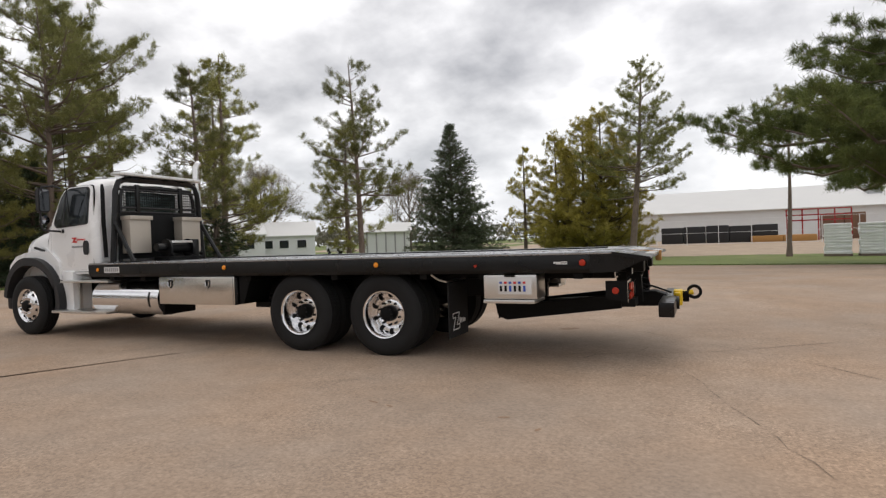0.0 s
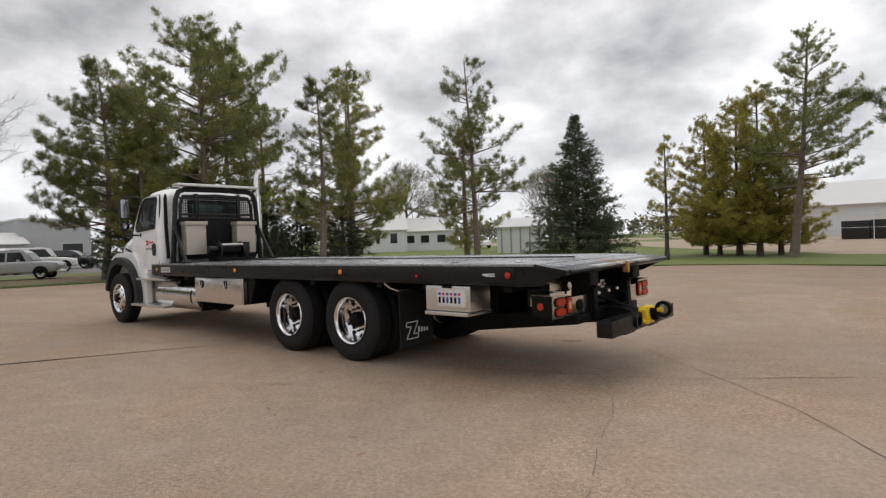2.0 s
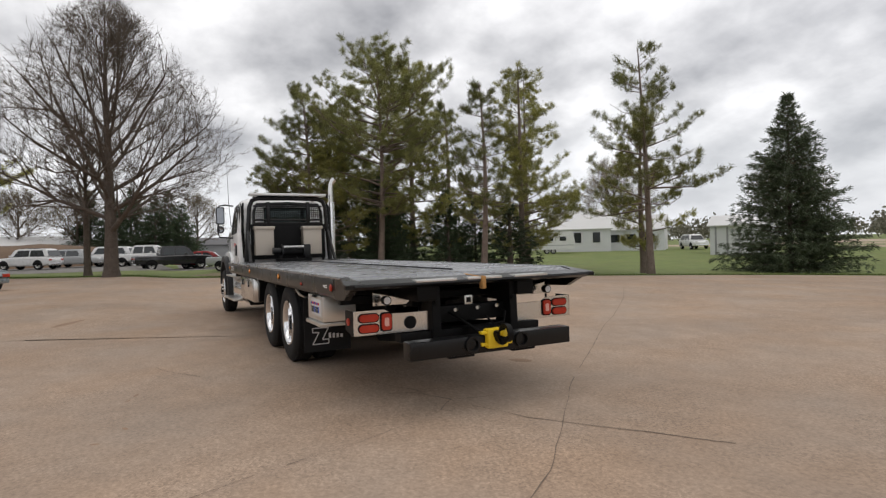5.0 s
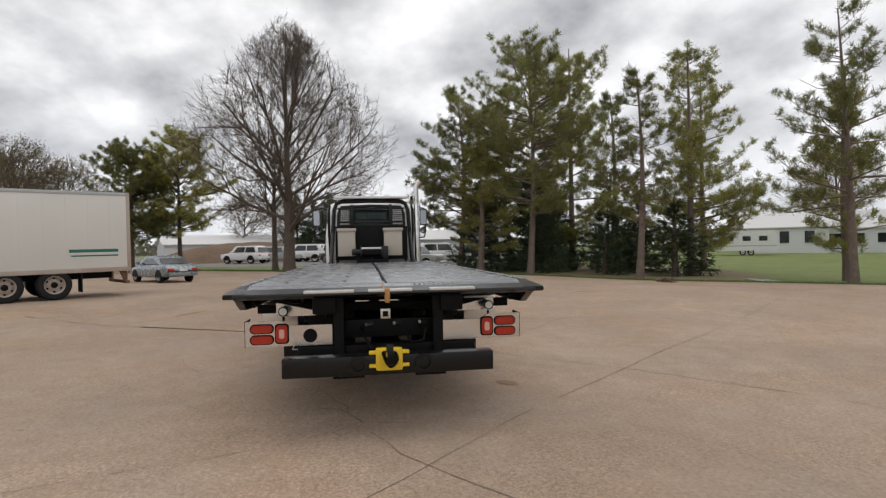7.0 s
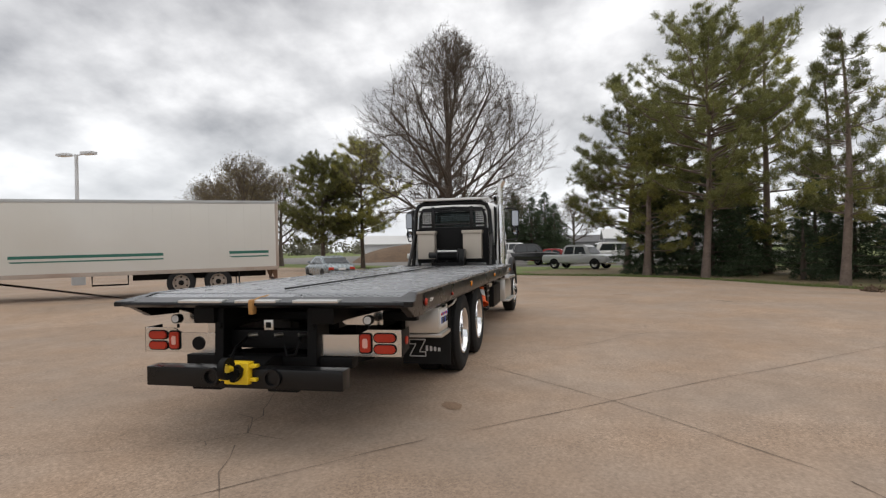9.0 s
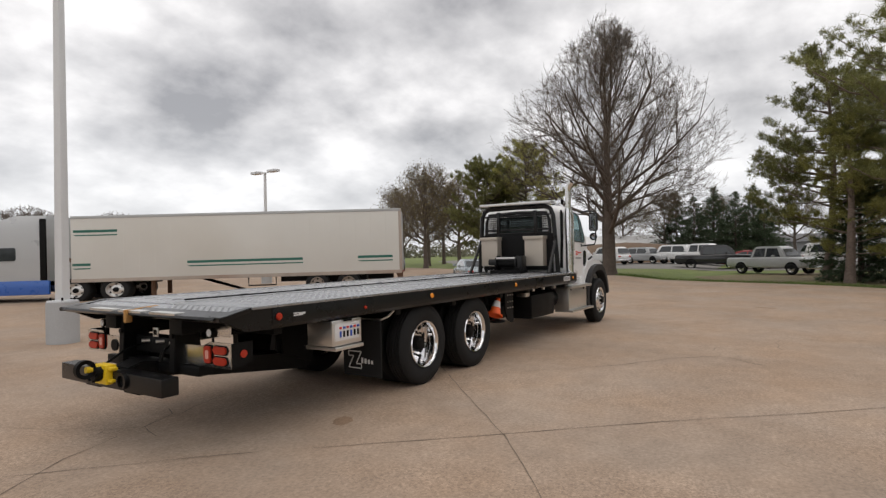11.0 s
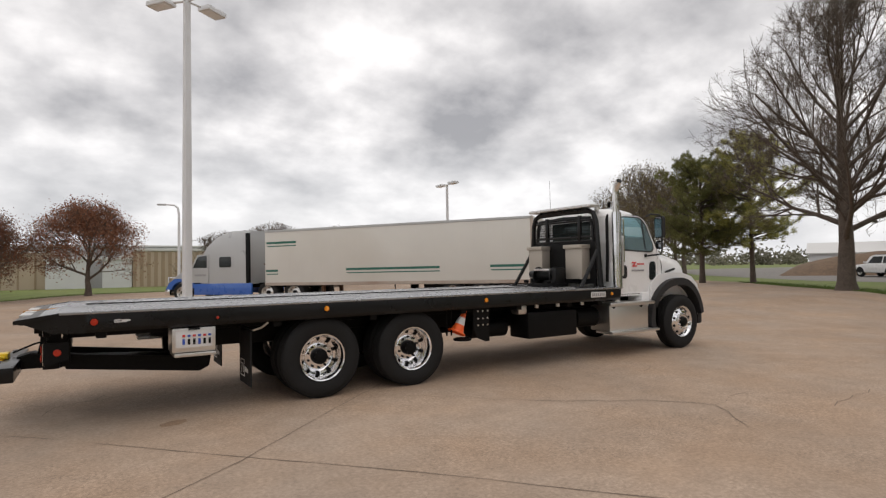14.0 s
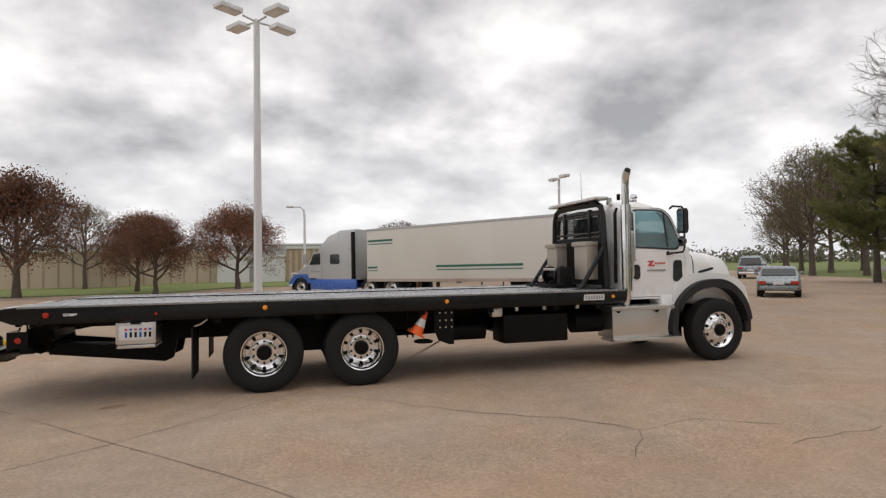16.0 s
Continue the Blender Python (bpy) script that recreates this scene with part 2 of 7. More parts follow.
M = dict(
    white=mat("white_paint", (0.87, 0.875, 0.88), 0.3, vary=0.03, scale=1.5, coat=0.5),
    black=mat("black_paint", (0.006, 0.006, 0.0065), 0.3, vary=0.3, scale=3, coat=0.1, spec=0.3),
    satin=mat("black_frame_paint", (0.006, 0.006, 0.0063), 0.5, vary=0.4, scale=4, bump=0.05, spec=0.14),
    plastic=mat("grey_black_plastic", (0.028, 0.028, 0.03), 0.55, vary=0.15, scale=8, bump=0.08, fine=200, spec=0.3),
    tyre=mat("tyre_rubber", (0.016, 0.016, 0.0165), 0.75, spec=0.25, vary=0.25, scale=7, bump=0.15, fine=90),
    # Darkened metal stands in for the dim surroundings the mirrors reflect.
    mirror=mat("darkened_mirror", (0.3, 0.31, 0.33), 0.04, 1.0, vary=0.02),
    # Tan of the ground reflected in the aluminium is put into this colour.
    boxalu=mat("ground_toned_box_aluminium", (0.47, 0.42, 0.36), 0.42, 0.35, vary=0.06, scale=3, fine=120),
    chrome=mat("polished_aluminium", (0.86, 0.86, 0.87), 0.12, 1.0, vary=0.05, scale=5),
    alu=mat("brushed_aluminium", (0.72, 0.71, 0.69), 0.34, 1.0, vary=0.08, scale=3, fine=120),
    steel=mat("stainless_sheet", (0.74, 0.73, 0.71), 0.2, 1.0, vary=0.06, scale=2.5),
    deck=mat("galvanised_deck_plate", (0.36, 0.37, 0.385), 0.27, 0.75, vary=0.12, scale=1.6, bump=0.25, fine=55),
    amber=mat("amber_lens", (0.95, 0.33, 0.02), 0.2, vary=0.05, coat=0.6),
    red=mat("red_lens", (0.45, 0.035, 0.015), 0.35, vary=0.1, coat=0.15, spec=0.3),
    redlight=mat("pale_red_lens", (0.78, 0.42, 0.36), 0.2, vary=0.1, coat=0.6),
    yellow=mat("yellow_paint", (0.80, 0.55, 0.02), 0.4, vary=0.1, scale=9),
    orange=mat("orange_cone_plastic", (0.90, 0.13, 0.02), 0.5, vary=0.08),
    mark=mat("white_marking", (0.72, 0.72, 0.72), 0.5, vary=0.05),
    redmark=mat("red_marking", (0.65, 0.05, 0.05), 0.5, vary=0.05),
    bluemark=mat("blue_marking", (0.03, 0.09, 0.45), 0.5, vary=0.05),
    greymark=mat("grey_marking", (0.3, 0.3, 0.31), 0.5, vary=0.05),
    # Blue-green tint stands in for sky reflected in the cab glass.
    pane=glass("sky_toned_cab_glass", (0.52, 0.78, 0.84), alpha=0.75),
    # Mottling and blue-green tone imitate light seen through the closed cab.
    rearglass=mat("mottled_rear_glass", (0.06, 0.085, 0.085), 0.06, 0.35, vary=0.5, scale=5),
    dark_glass=mat("dark_car_glass", (0.02, 0.025, 0.028), 0.05, vary=0.1, coat=0.5),
    strap=mat("tan_strap", (0.42, 0.22, 0.07), 0.8, vary=0.2, scale=20),
    concrete=aggregate("tan_concrete", (0.355, 0.276, 0.215)),
    crack=mat("crack_fill", (0.185, 0.14, 0.105), 0.9, vary=0.3, scale=4),
    stain=mat("rust_stain", (0.26, 0.17, 0.11), 0.9, vary=0.3, scale=5),
    asphalt=mat("asphalt", (0.19, 0.178, 0.165), 0.9, vary=0.2, scale=0.5, bump=0.3),
    grass=mat("lawn", (0.14, 0.18, 0.045), 0.95, vary=0.35, scale=0.8, bump=0.6, fine=14, dirt=(0.21, 0.2, 0.07)),
    blade=mat("grass_blades", (0.1, 0.15, 0.03), 0.8, vary=0.2, random_by=0.4),
    litter=mat("needle_litter", (0.20, 0.155, 0.085), 0.95, vary=0.35, scale=1.1, bump=0.5, fine=18, dirt=(0.17, 0.2, 0.06)),
    gravel=mat("sandy_gravel", (0.40, 0.31, 0.23), 0.95, vary=0.2, scale=0.7, bump=0.4, fine=20),
    soil=mat("bare_soil", (0.15, 0.10, 0.065), 0.95, vary=0.3, scale=1.2, bump=0.6, fine=6),
    bark=mat("pine_bark", (0.19, 0.145, 0.12), 0.95, vary=0.35, scale=3, bump=0.9, fine=14),
    darkbark=mat("grey_bark", (0.105, 0.082, 0.066), 0.95, vary=0.35, scale=3, bump=0.9, fine=14),
    needle=mat("pine_needles", (0.205, 0.21, 0.075), 0.7, vary=0.5, scale=1.3, random_by=0.5, thin=0.42),
    needle_bright=mat("fresh_pine_needles", (0.15, 0.18, 0.055), 0.7, vary=0.5, scale=1.3, random_by=0.5, thin=0.5),
    needle_yellow=mat("yellow_pine_needles", (0.42, 0.36, 0.08), 0.7, vary=0.5, scale=1.3, random_by=0.45, thin=0.42),
    needle_olive=mat("olive_pine_needles", (0.31, 0.30, 0.09), 0.7, vary=0.5, scale=1.3, random_by=0.45, thin=0.42),
    needle_blue=mat("spruce_needles", (0.085, 0.108, 0.06), 0.7, vary=0.3, scale=0.9, random_by=0.5, thin=0.25),
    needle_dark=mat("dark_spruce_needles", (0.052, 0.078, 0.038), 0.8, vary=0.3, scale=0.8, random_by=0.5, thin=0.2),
    twig=mat("bare_twigs", (0.115, 0.09, 0.07), 0.9, vary=0.25, scale=2),
    rustleaf=mat("red_brown_leaves", (0.215, 0.095, 0.055), 0.7, vary=0.3, scale=0.8, random_by=0.5, thin=0.42),
    wood=mat("distant_foliage", (0.2, 0.19, 0.14), 0.8, vary=0.3, scale=0.05, random_by=0.4, thin=0.3),
    leaf=mat("spring_leaves", (0.21, 0.165, 0.075), 0.7, vary=0.3, scale=0.8, random_by=0.5, thin=0.4),
    siding=mat("white_siding", (0.66, 0.67, 0.68), 0.6, vary=0.06, scale=0.8),
    beige=mat("beige_metal_siding", (0.50, 0.41, 0.31), 0.55, vary=0.06, scale=0.5),
    ribbing=mat("brown_metal_ribs", (0.36, 0.27, 0.185), 0.55, vary=0.08, scale=0.5),
    greywall=mat("grey_block_wall", (0.42, 0.43, 0.44), 0.8, vary=0.1, scale=0.7),
    roof=mat("pale_metal_roof", (0.62, 0.62, 0.61), 0.5, vary=0.06, scale=0.4),
    darkroof=mat("grey_shingle_roof", (0.15, 0.15, 0.155), 0.9, vary=0.2, scale=2),
    trailer=mat("dull_white_trailer_skin", (0.66, 0.65, 0.61), 0.45, 0.0, vary=0.05, scale=0.6, dirt=(0.58, 0.55, 0.49)),
    green=mat("green_stripe", (0.02, 0.14, 0.105), 0.5, vary=0.1),
    rail=mat("rust_streaked_rail", (0.42, 0.36, 0.31), 0.7, vary=0.15, scale=1.2, dirt=(0.25, 0.13, 0.08)),
    rust=mat("rusty_steel", (0.17, 0.095, 0.06), 0.85, vary=0.4, scale=5, bump=0.3),
    blue=mat("blue_truck_paint", (0.03, 0.12, 0.45), 0.3, vary=0.06, coat=0.5),
    silver=mat("silver_grey_paint", (0.44, 0.45, 0.455), 0.32, 0.15, vary=0.03, scale=1.0, coat=0.4),
    carblue=mat("grey_blue_car_paint", (0.24, 0.28, 0.30), 0.28, 0.5, vary=0.05, coat=0.6),
    carblack=mat("black_car_paint", (0.012, 0.012, 0.014), 0.22, vary=0.1, coat=0.6),
    carred=mat("red_car_paint", (0.30, 0.02, 0.02), 0.25, vary=0.05, coat=0.6),
    carwhite=mat("white_car_paint", (0.75, 0.75, 0.75), 0.28, vary=0.04, coat=0.6),
    puddle=mat("still_water", (0.35, 0.36, 0.36), 0.05, 0.0, vary=0.05, coat=0.5),
    pole=mat("pale_galvanised_pole", (0.68, 0.69, 0.70), 0.45, 0.1, vary=0.06, scale=1.5),
    bag=mat("white_plastic_sack", (0.8, 0.81, 0.82), 0.5, vary=0.12, scale=2),
)


# ---- mesh helpers ----
def mesh_of(name, bm, material, smooth_by=35):
    me = bpy.data.meshes.new(name)
    bmesh.ops.recalc_face_normals(bm, faces=bm.faces)
    bm.to_mesh(me)
    bm.free()
    if material:
        me.materials.append(material)
    me.shade_smooth()
    me.set_sharp_from_angle(angle=radians(smooth_by))
    return me


def part(name, bm, material, parent=None, label="", smooth_by=35):
    ob = new(name, mesh_of(name, bm, material, smooth_by))
    if parent is not None:
        ob.parent = parent
    return tagged(ob, label)


def raw_mesh(name, verts, faces, material, flat_shade=True):
    """A mesh straight from arrays: verts (n, 3), faces (m, k)."""
    me = bpy.data.meshes.new(name)
    v, fc = np.asarray(verts, np.float32), np.asarray(faces, np.int32)
    me.vertices.add(len(v))
    me.vertices.foreach_set("co", v.ravel())
    me.loops.add(fc.size)
    me.loops.foreach_set("vertex_index", fc.ravel())
    me.polygons.add(len(fc))
    me.polygons.foreach_set("loop_start", np.arange(0, fc.size, fc.shape[1], dtype=np.int32))
    me.update(calc_edges=True)
    me.validate()
    if material:
        me.materials.append(material)
    if not flat_shade:
        me.shade_smooth()
    return me


def box(bm, x0, x1, y0, y1, z0, z1, bevel=0.0, turn=None):
    r = bmesh.ops.create_cube(bm, size=1)
    vs = r["verts"]
    bmesh.ops.scale(bm, vec=(x1 - x0, y1 - y0, z1 - z0), verts=vs)
    bmesh.ops.translate(bm, vec=((x0 + x1) / 2, (y0 + y1) / 2, (z0 + z1) / 2), verts=vs)
    if turn is not None:
        bmesh.ops.transform(bm, matrix=turn, verts=vs)
    if bevel:
        es = list({e for v in vs for e in v.link_edges})
        bmesh.ops.bevel(bm, geom=es, offset=bevel, segments=2, affect="EDGES", profile=0.6)
    return bm


def B(*a, **k):
    return box(bmesh.new(), *a, **k)


def rod(bm, p, q, r0, r1=None, n=12, cap=True):
    p, q = Vector(p), Vector(q)
    r1 = r0 if r1 is None else r1
    d = q - p
    m = Matrix.Translation((p + q) / 2) @ d.to_track_quat("Z", "Y").to_matrix().to_4x4()
    bmesh.ops.create_cone(bm, cap_ends=cap, segments=n, radius1=r0, radius2=r1, depth=d.length, matrix=m)
    return bm


def R(*a, **k):
    return rod(bmesh.new(), *a, **k)


def tube(bm, pts, r, n=8):
    """A round tube along points; r is one radius or one per point."""
    pts = [Vector(p) for p in pts]
    rs = r if isinstance(r, (list, tuple)) else [r] * len(pts)
    rings, side = [], None
    for i, p in enumerate(pts):
        d = (pts[min(i + 1, len(pts) - 1)] - pts[max(i - 1, 0)]).normalized()
        if side is None:
            side = d.orthogonal().normalized()
        side = (side - d * side.dot(d)).normalized()
        b = d.cross(side)
        rings.append([bm.verts.new(p + (side * math.cos(2 * math.pi * k / n) + b * math.sin(2 * math.pi * k / n)) * rs[i]) for k in range(n)])
    for a, c in zip(rings, rings[1:]):
        for k in range(n):
            bm.faces.new((a[k], a[(k + 1) % n], c[(k + 1) % n], c[k]))
    for ring in (rings[0][::-1], rings[-1]):
        bm.faces.new(ring)
    return bm


def prism(bm, outline, axis, a, b, bevel=0.0):
    """A flat outline pushed through: axis y takes (x, z), axis x takes (y, z), axis z takes (x, y)."""
    def at(p, t):
        return {"y": (p[0], t, p[1]), "x": (t, p[0], p[1]), "z": (p[0], p[1], t)}[axis]
    lo = [bm.verts.new(at(p, a)) for p in outline]
    hi = [bm.verts.new(at(p, b)) for p in outline]
    bm.faces.new(lo)
    bm.faces.new(hi[::-1])
    n = len(lo)
    for i in range(n):
        bm.faces.new((lo[i], lo[(i + 1) % n], hi[(i + 1) % n], hi[i]))
    if bevel:
        es = list({e for v in lo + hi for e in v.link_edges})
        bmesh.ops.bevel(bm, geom=es, offset=bevel, segments=2, affect="EDGES")
    return bm


def P(*a, **k):
    return prism(bmesh.new(), *a, **k)


def lathe(bm, profile, centre, axis="y", n=32, sign=1):
    """Spin (radius, offset) pairs about an axis through centre."""
    rings = []
    for r, o in profile:
        ring = []
        for k in range(n):
            a = 2 * math.pi * k / n
            c, s = r * math.cos(a), r * math.sin(a)
            v = (c, o * sign, s) if axis == "y" else (c, s, o * sign)
            ring.append(bm.verts.new(Vector(centre) + Vector(v)))
        rings.append(ring)
    for a, b in zip(rings, rings[1:]):
        for k in range(n):
            bm.faces.new((a[k], a[(k + 1) % n], b[(k + 1) % n], b[k]))
    return bm


def rounded(x0, x1, y0, y1, r, n=5):
    """Outline of a rounded rectangle."""
    pts = []
    for cx, cy, a0 in ((x1 - r, y1 - r, 0), (x0 + r, y1 - r, 90), (x0 + r, y0 + r, 180), (x1 - r, y0 + r, 270)):
        for k in range(n + 1):
            a = radians(a0 + 90 * k / n)
            pts.append((cx + r * math.cos(a), cy + r * math.sin(a)))
    return pts


def loft(bm, rings, cap=True):
    vs = [[bm.verts.new(p) for p in ring] for ring in rings]
    n = len(vs[0])
    for a, b in zip(vs, vs[1:]):
        for k in range(n):
            bm.faces.new((a[k], a[(k + 1) % n], b[(k + 1) % n], b[k]))
    if cap:
        bm.faces.new(vs[0][::-1])
        bm.faces.new(vs[-1])
    return bm


def thing(name, label, category, group="", m=None):
    ob = tagged(new(name), label, category, group)
    ob.empty_display_size = 0.2
    if m is not None:
        ob.matrix_basis = m
    return ob


# ---- ground ----
def sheet(name, outline, centre, lift, material, rings, label, category, kind="structure"):
    """A paved or planted area: rings of faces from a centre to a smooth outline, laid on the ground's height."""
    cx, cy = centre
    verts, faces = [], []
    n = len(outline)
    for t in rings:
        for x, y in outline:
            px, py = cx + (x - cx) * t, cy + (y - cy) * t
            verts.append((px, py, ground_z(px, py) + lift))
    for i in range(len(rings) - 1):
        for k in range(n):
            faces.append((i * n + k, i * n + (k + 1) % n, (i + 1) * n + (k + 1) % n, (i + 1) * n + k))
    ob = new(name, raw_mesh(name, verts, faces, material, flat_shade=False))
    return tagged(ob, label, category, kind=kind)


def finer(pts, step=2.0):
    res = []
    for (x0, y0), (x1, y1) in zip(pts, pts[1:] + pts[:1]):
        k = max(1, int(math.hypot(x1 - x0, y1 - y0) / step))
        res += [(x0 + (x1 - x0) * i / k, y0 + (y1 - y0) * i / k) for i in range(k)]
    return res


def radial(limit, first=0.4, grow=1.16):
    """Growing radii, so that the sheet is fine near its middle."""
    vals, r = [0.001], first
    while r < limit:
        vals.append(r / limit)
        r *= grow
    return vals + [1.0]


far_ring = [(1400 * math.cos(2 * math.pi * k / 160), 1400 * math.sin(2 * math.pi * k / 160)) for k in range(160)]
sheet("ground", far_ring, (6, 0), -0.03, M["grass"], radial(1400, 1.0, 1.1), "green spring lawn with worn yellowish patches", "ground")
LOT = [(-78, -39), (-39, -22.75), (-18.2, -24.18), (-9.82, -28.61), (-4.53, -30.36), (1.77, -32.93), (5.89, -31.01), (12.6, -21.26), (17.96, -14.01), (22.43, -9.73), (24.45, -5.11), (26.19, -0.89), (27.87, 3.73), (31.94, 9.25),
       (37.24, 15.25), (43.14, 26.19), (57.65, 52.5), (82.69, 98.61), (60.23, 106.81), (41.77, 69.78), (25.08, 43.51), (15.55, 35.99), (-0.41, 33.21), (-16.31, 30.92), (-44.8, 28), (-86.25, 27.6), (-92, 0)]
sheet("pavement", finer(LOT), (2, 0), 0.0, M["concrete"], radial(60, 0.5, 1.13), "tan weathered concrete yard with cracks and joints", "pavement")
LOT2 = [(44.93, -16.87), (43.22, -3.81), (40.93, 4.82), (43.05, 12.99), (48.36, 20.39), (55.96, 31.37), (75.99, 48.53), (104.76, 44.28), (109.47, -0.38), (113.85, -39.93), (77.91, -39.3)]
sheet("road", finer(LOT2), (55, 4), -0.012, M["asphalt"], radial(40, 2, 1.3), "grey asphalt parking strip behind the lawn", "road")
YARD = [(-78, -78), (-44.2, -57.2), (-10.98, -54.14), (-0.33, -54.77), (9.21, -62.22), (31.91, -73.34), (72.91, -82), (74.57, -151.69), (-78, -182)]
sheet("gravel_yard", finer(YARD, 4), (-4, -85), -0.012, M["gravel"], radial(60, 4, 1.4), "sandy gravel storage yard beyond the lawn", "ground")


LITTER = [(23.27, -9.51), (25.61, -5.38), (27.16, -1.37), (32.15, 0.69), (39.22, -5.07), (42.05, -19.66), (28.78, -25.46), (20.55, -22.01), (17.15, -17.31), (18.98, -14.35)]
sheet("needle_litter", finer(LITTER, 1.0), (21, -9), -0.018, M["litter"], radial(8, 1.0, 1.4), "brown fallen needles under the pine grove", "ground")


def tufts(name, line, width, count, tall, seed, label):
    """Thin grass blades scattered along a line at the lawn's edge."""
    rng = np.random.default_rng(seed)
    pts = np.array(line, float)
    seg = np.hypot(*(pts[1:] - pts[:-1]).T)
    pick = rng.choice(len(seg), count, p=seg / seg.sum())
    u = rng.random((count, 1))
    base = pts[pick] * (1 - u) + pts[pick + 1] * u
    d = (pts[pick + 1] - pts[pick]) / seg[pick][:, None]
    side = np.stack([d[:, 1], -d[:, 0]], 1)
    base = base + side * (np.abs(rng.normal(0, width, (count, 1))) - 0.12)
    z = np.array([ground_z(x, y) - 0.03 for x, y in base])[:, None]
    foot = np.concatenate([base, z], 1)
    a = rng.uniform(0, 2 * math.pi, count)
    across = np.stack([np.cos(a), np.sin(a), 0 * a], 1) * 0.012
    top = foot + np.concatenate([rng.normal(0, tall * 0.35, (count, 2)), tall * rng.uniform(0.5, 1.3, (count, 1))], 1)
    verts = np.stack([foot - across, foot + across, top], 1).reshape(-1, 3)
    return tagged(new(name, raw_mesh(name, verts, np.arange(len(verts)).reshape(-1, 3), M["blade"])), label, "grass", kind="stuff")


tufts("grass", [LOT[k] for k in range(1, 15)], 0.9, 60000, 0.09, 5, "short green grass along the edge of the concrete")
tufts("grass", [(-44.8, 28), (-16.3, 30.9), (-0.4, 33.2), (15.5, 36)][::-1], 0.6, 12000, 0.09, 6, "short green grass along the far strip")


def ribbon(name, pts, width, material, label, category, wobble=0.05, parent=None, gaps=0.12):
    """A thin wandering strip on the pavement: a joint or a crack."""
    rnd = random.Random(int(abs(pts[0][0] * 131 + pts[0][1] * 17) * 10))
    line = []
    for (x0, y0), (x1, y1) in zip(pts, pts[1:]):
        k = max(2, int(math.hypot(x1 - x0, y1 - y0) / 0.22))
        dx, dy = y0 - y1, x1 - x0
        ln = math.hypot(dx, dy)
        for i in range(k):
            o = rnd.uniform(-wobble, wobble) if i else 0
            line.append((x0 + (x1 - x0) * i / k + dx / ln * o, y0 + (y1 - y0) * i / k + dy / ln * o))
    line.append(pts[-1])
    verts, faces = [], []
    for i, (x, y) in enumerate(line):
        x1, y1 = line[min(i + 1, len(line) - 1)]
        x0, y0 = line[max(i - 1, 0)]
        dx, dy = x1 - x0, y1 - y0
        ln = math.hypot(dx, dy) or 1
        w = width * rnd.uniform(0.3, 1.3) / 2
        for s in (-1, 1):
            px, py = x - dy / ln * w * s, y + dx / ln * w * s
            verts.append((px, py, ground_z(px, py) + 0.004))
    for i in range(len(line) - 1):
        if faces and rnd.random() < gaps:
            continue
        faces.append((2 * i, 2 * i + 1, 2 * i + 3, 2 * i + 2))
    ob = new(name, raw_mesh(name, verts, faces, material))
    ob.parent = parent
    return ob


# ---- trees ----
def blades(rng, centres, dirs, count, length, width, spread):
    """Thin needle triangles round each centre, leaning along its direction."""
    n = len(centres)
    c = np.repeat(centres, count, 0)
    d = np.repeat(dirs, count, 0) + rng.normal(0, spread, (n * count, 3))
    d /= np.linalg.norm(d, axis=1, keepdims=True) + 1e-9
    side = np.cross(d, rng.normal(0, 1, (n * count, 3)))
    side /= np.linalg.norm(side, axis=1, keepdims=True) + 1e-9
    ln = length * rng.uniform(0.6, 1.2, (n * count, 1))
    w = width * rng.uniform(0.6, 1.3, (n * count, 1))
    base = c + rng.normal(0, length * 0.22, c.shape)
    verts = np.stack([base - side * w, base + side * w, base + d * ln], 1).reshape(-1, 3)
    return verts, np.arange(len(verts)).reshape(-1, 3)


def leaves(rng, centres, count, size, spread):
    """Small four-cornered leaves scattered round each centre."""
    n = len(centres) * count
    c = np.repeat(centres, count, 0) + rng.normal(0, spread, (n, 3))
    u = rng.normal(0, 1, (n, 3))
    u /= np.linalg.norm(u, axis=1, keepdims=True)
    v = np.cross(u, rng.normal(0, 1, (n, 3)))
    v /= np.linalg.norm(v, axis=1, keepdims=True)
    s = size * rng.uniform(0.6, 1.3, (n, 1))
    verts = np.stack([c - u * s, c - v * s * 0.55, c + u * s, c + v * s * 0.55], 1).reshape(-1, 3)
    return verts, np.arange(len(verts)).reshape(-1, 4)


def sticks(segs, sides=4):
    """Tapered sticks from rows of (p, q, r0, r1), as one vertex and face list."""
    p = np.array([s[0] for s in segs], float)
    q = np.array([s[1] for s in segs], float)
    r0 = np.array([s[2] for s in segs], float)[:, None]
    r1 = np.array([s[3] for s in segs], float)[:, None]
    d = q - p
    d /= np.linalg.norm(d, axis=1, keepdims=True) + 1e-9
    ref = np.where(np.abs(d[:, 2:3]) > 0.9, [[1.0, 0, 0]], [[0, 0, 1.0]])
    u = np.cross(d, ref)
    u /= np.linalg.norm(u, axis=1, keepdims=True)
    v = np.cross(d, u)
    ring0, ring1 = [], []
    for k in range(sides):
        a = 2 * math.pi * k / sides
        o = u * math.cos(a) + v * math.sin(a)
        ring0.append(p + o * r0)
        ring1.append(q + o * r1)
    verts = np.stack(ring0 + ring1, 1).reshape(-1, 3)
    base = np.arange(len(segs))[:, None] * 2 * sides
    faces = np.concatenate([base + [k, (k + 1) % sides, sides + (k + 1) % sides, sides + k] for k in range(sides)], 1).reshape(-1, 4)
    return verts, faces


def trunk_mesh(name, pts, radii, material, parent, label):
    bm = tube(bmesh.new(), pts, radii, 10)
    return part(name, bm, material, parent, label, 60)


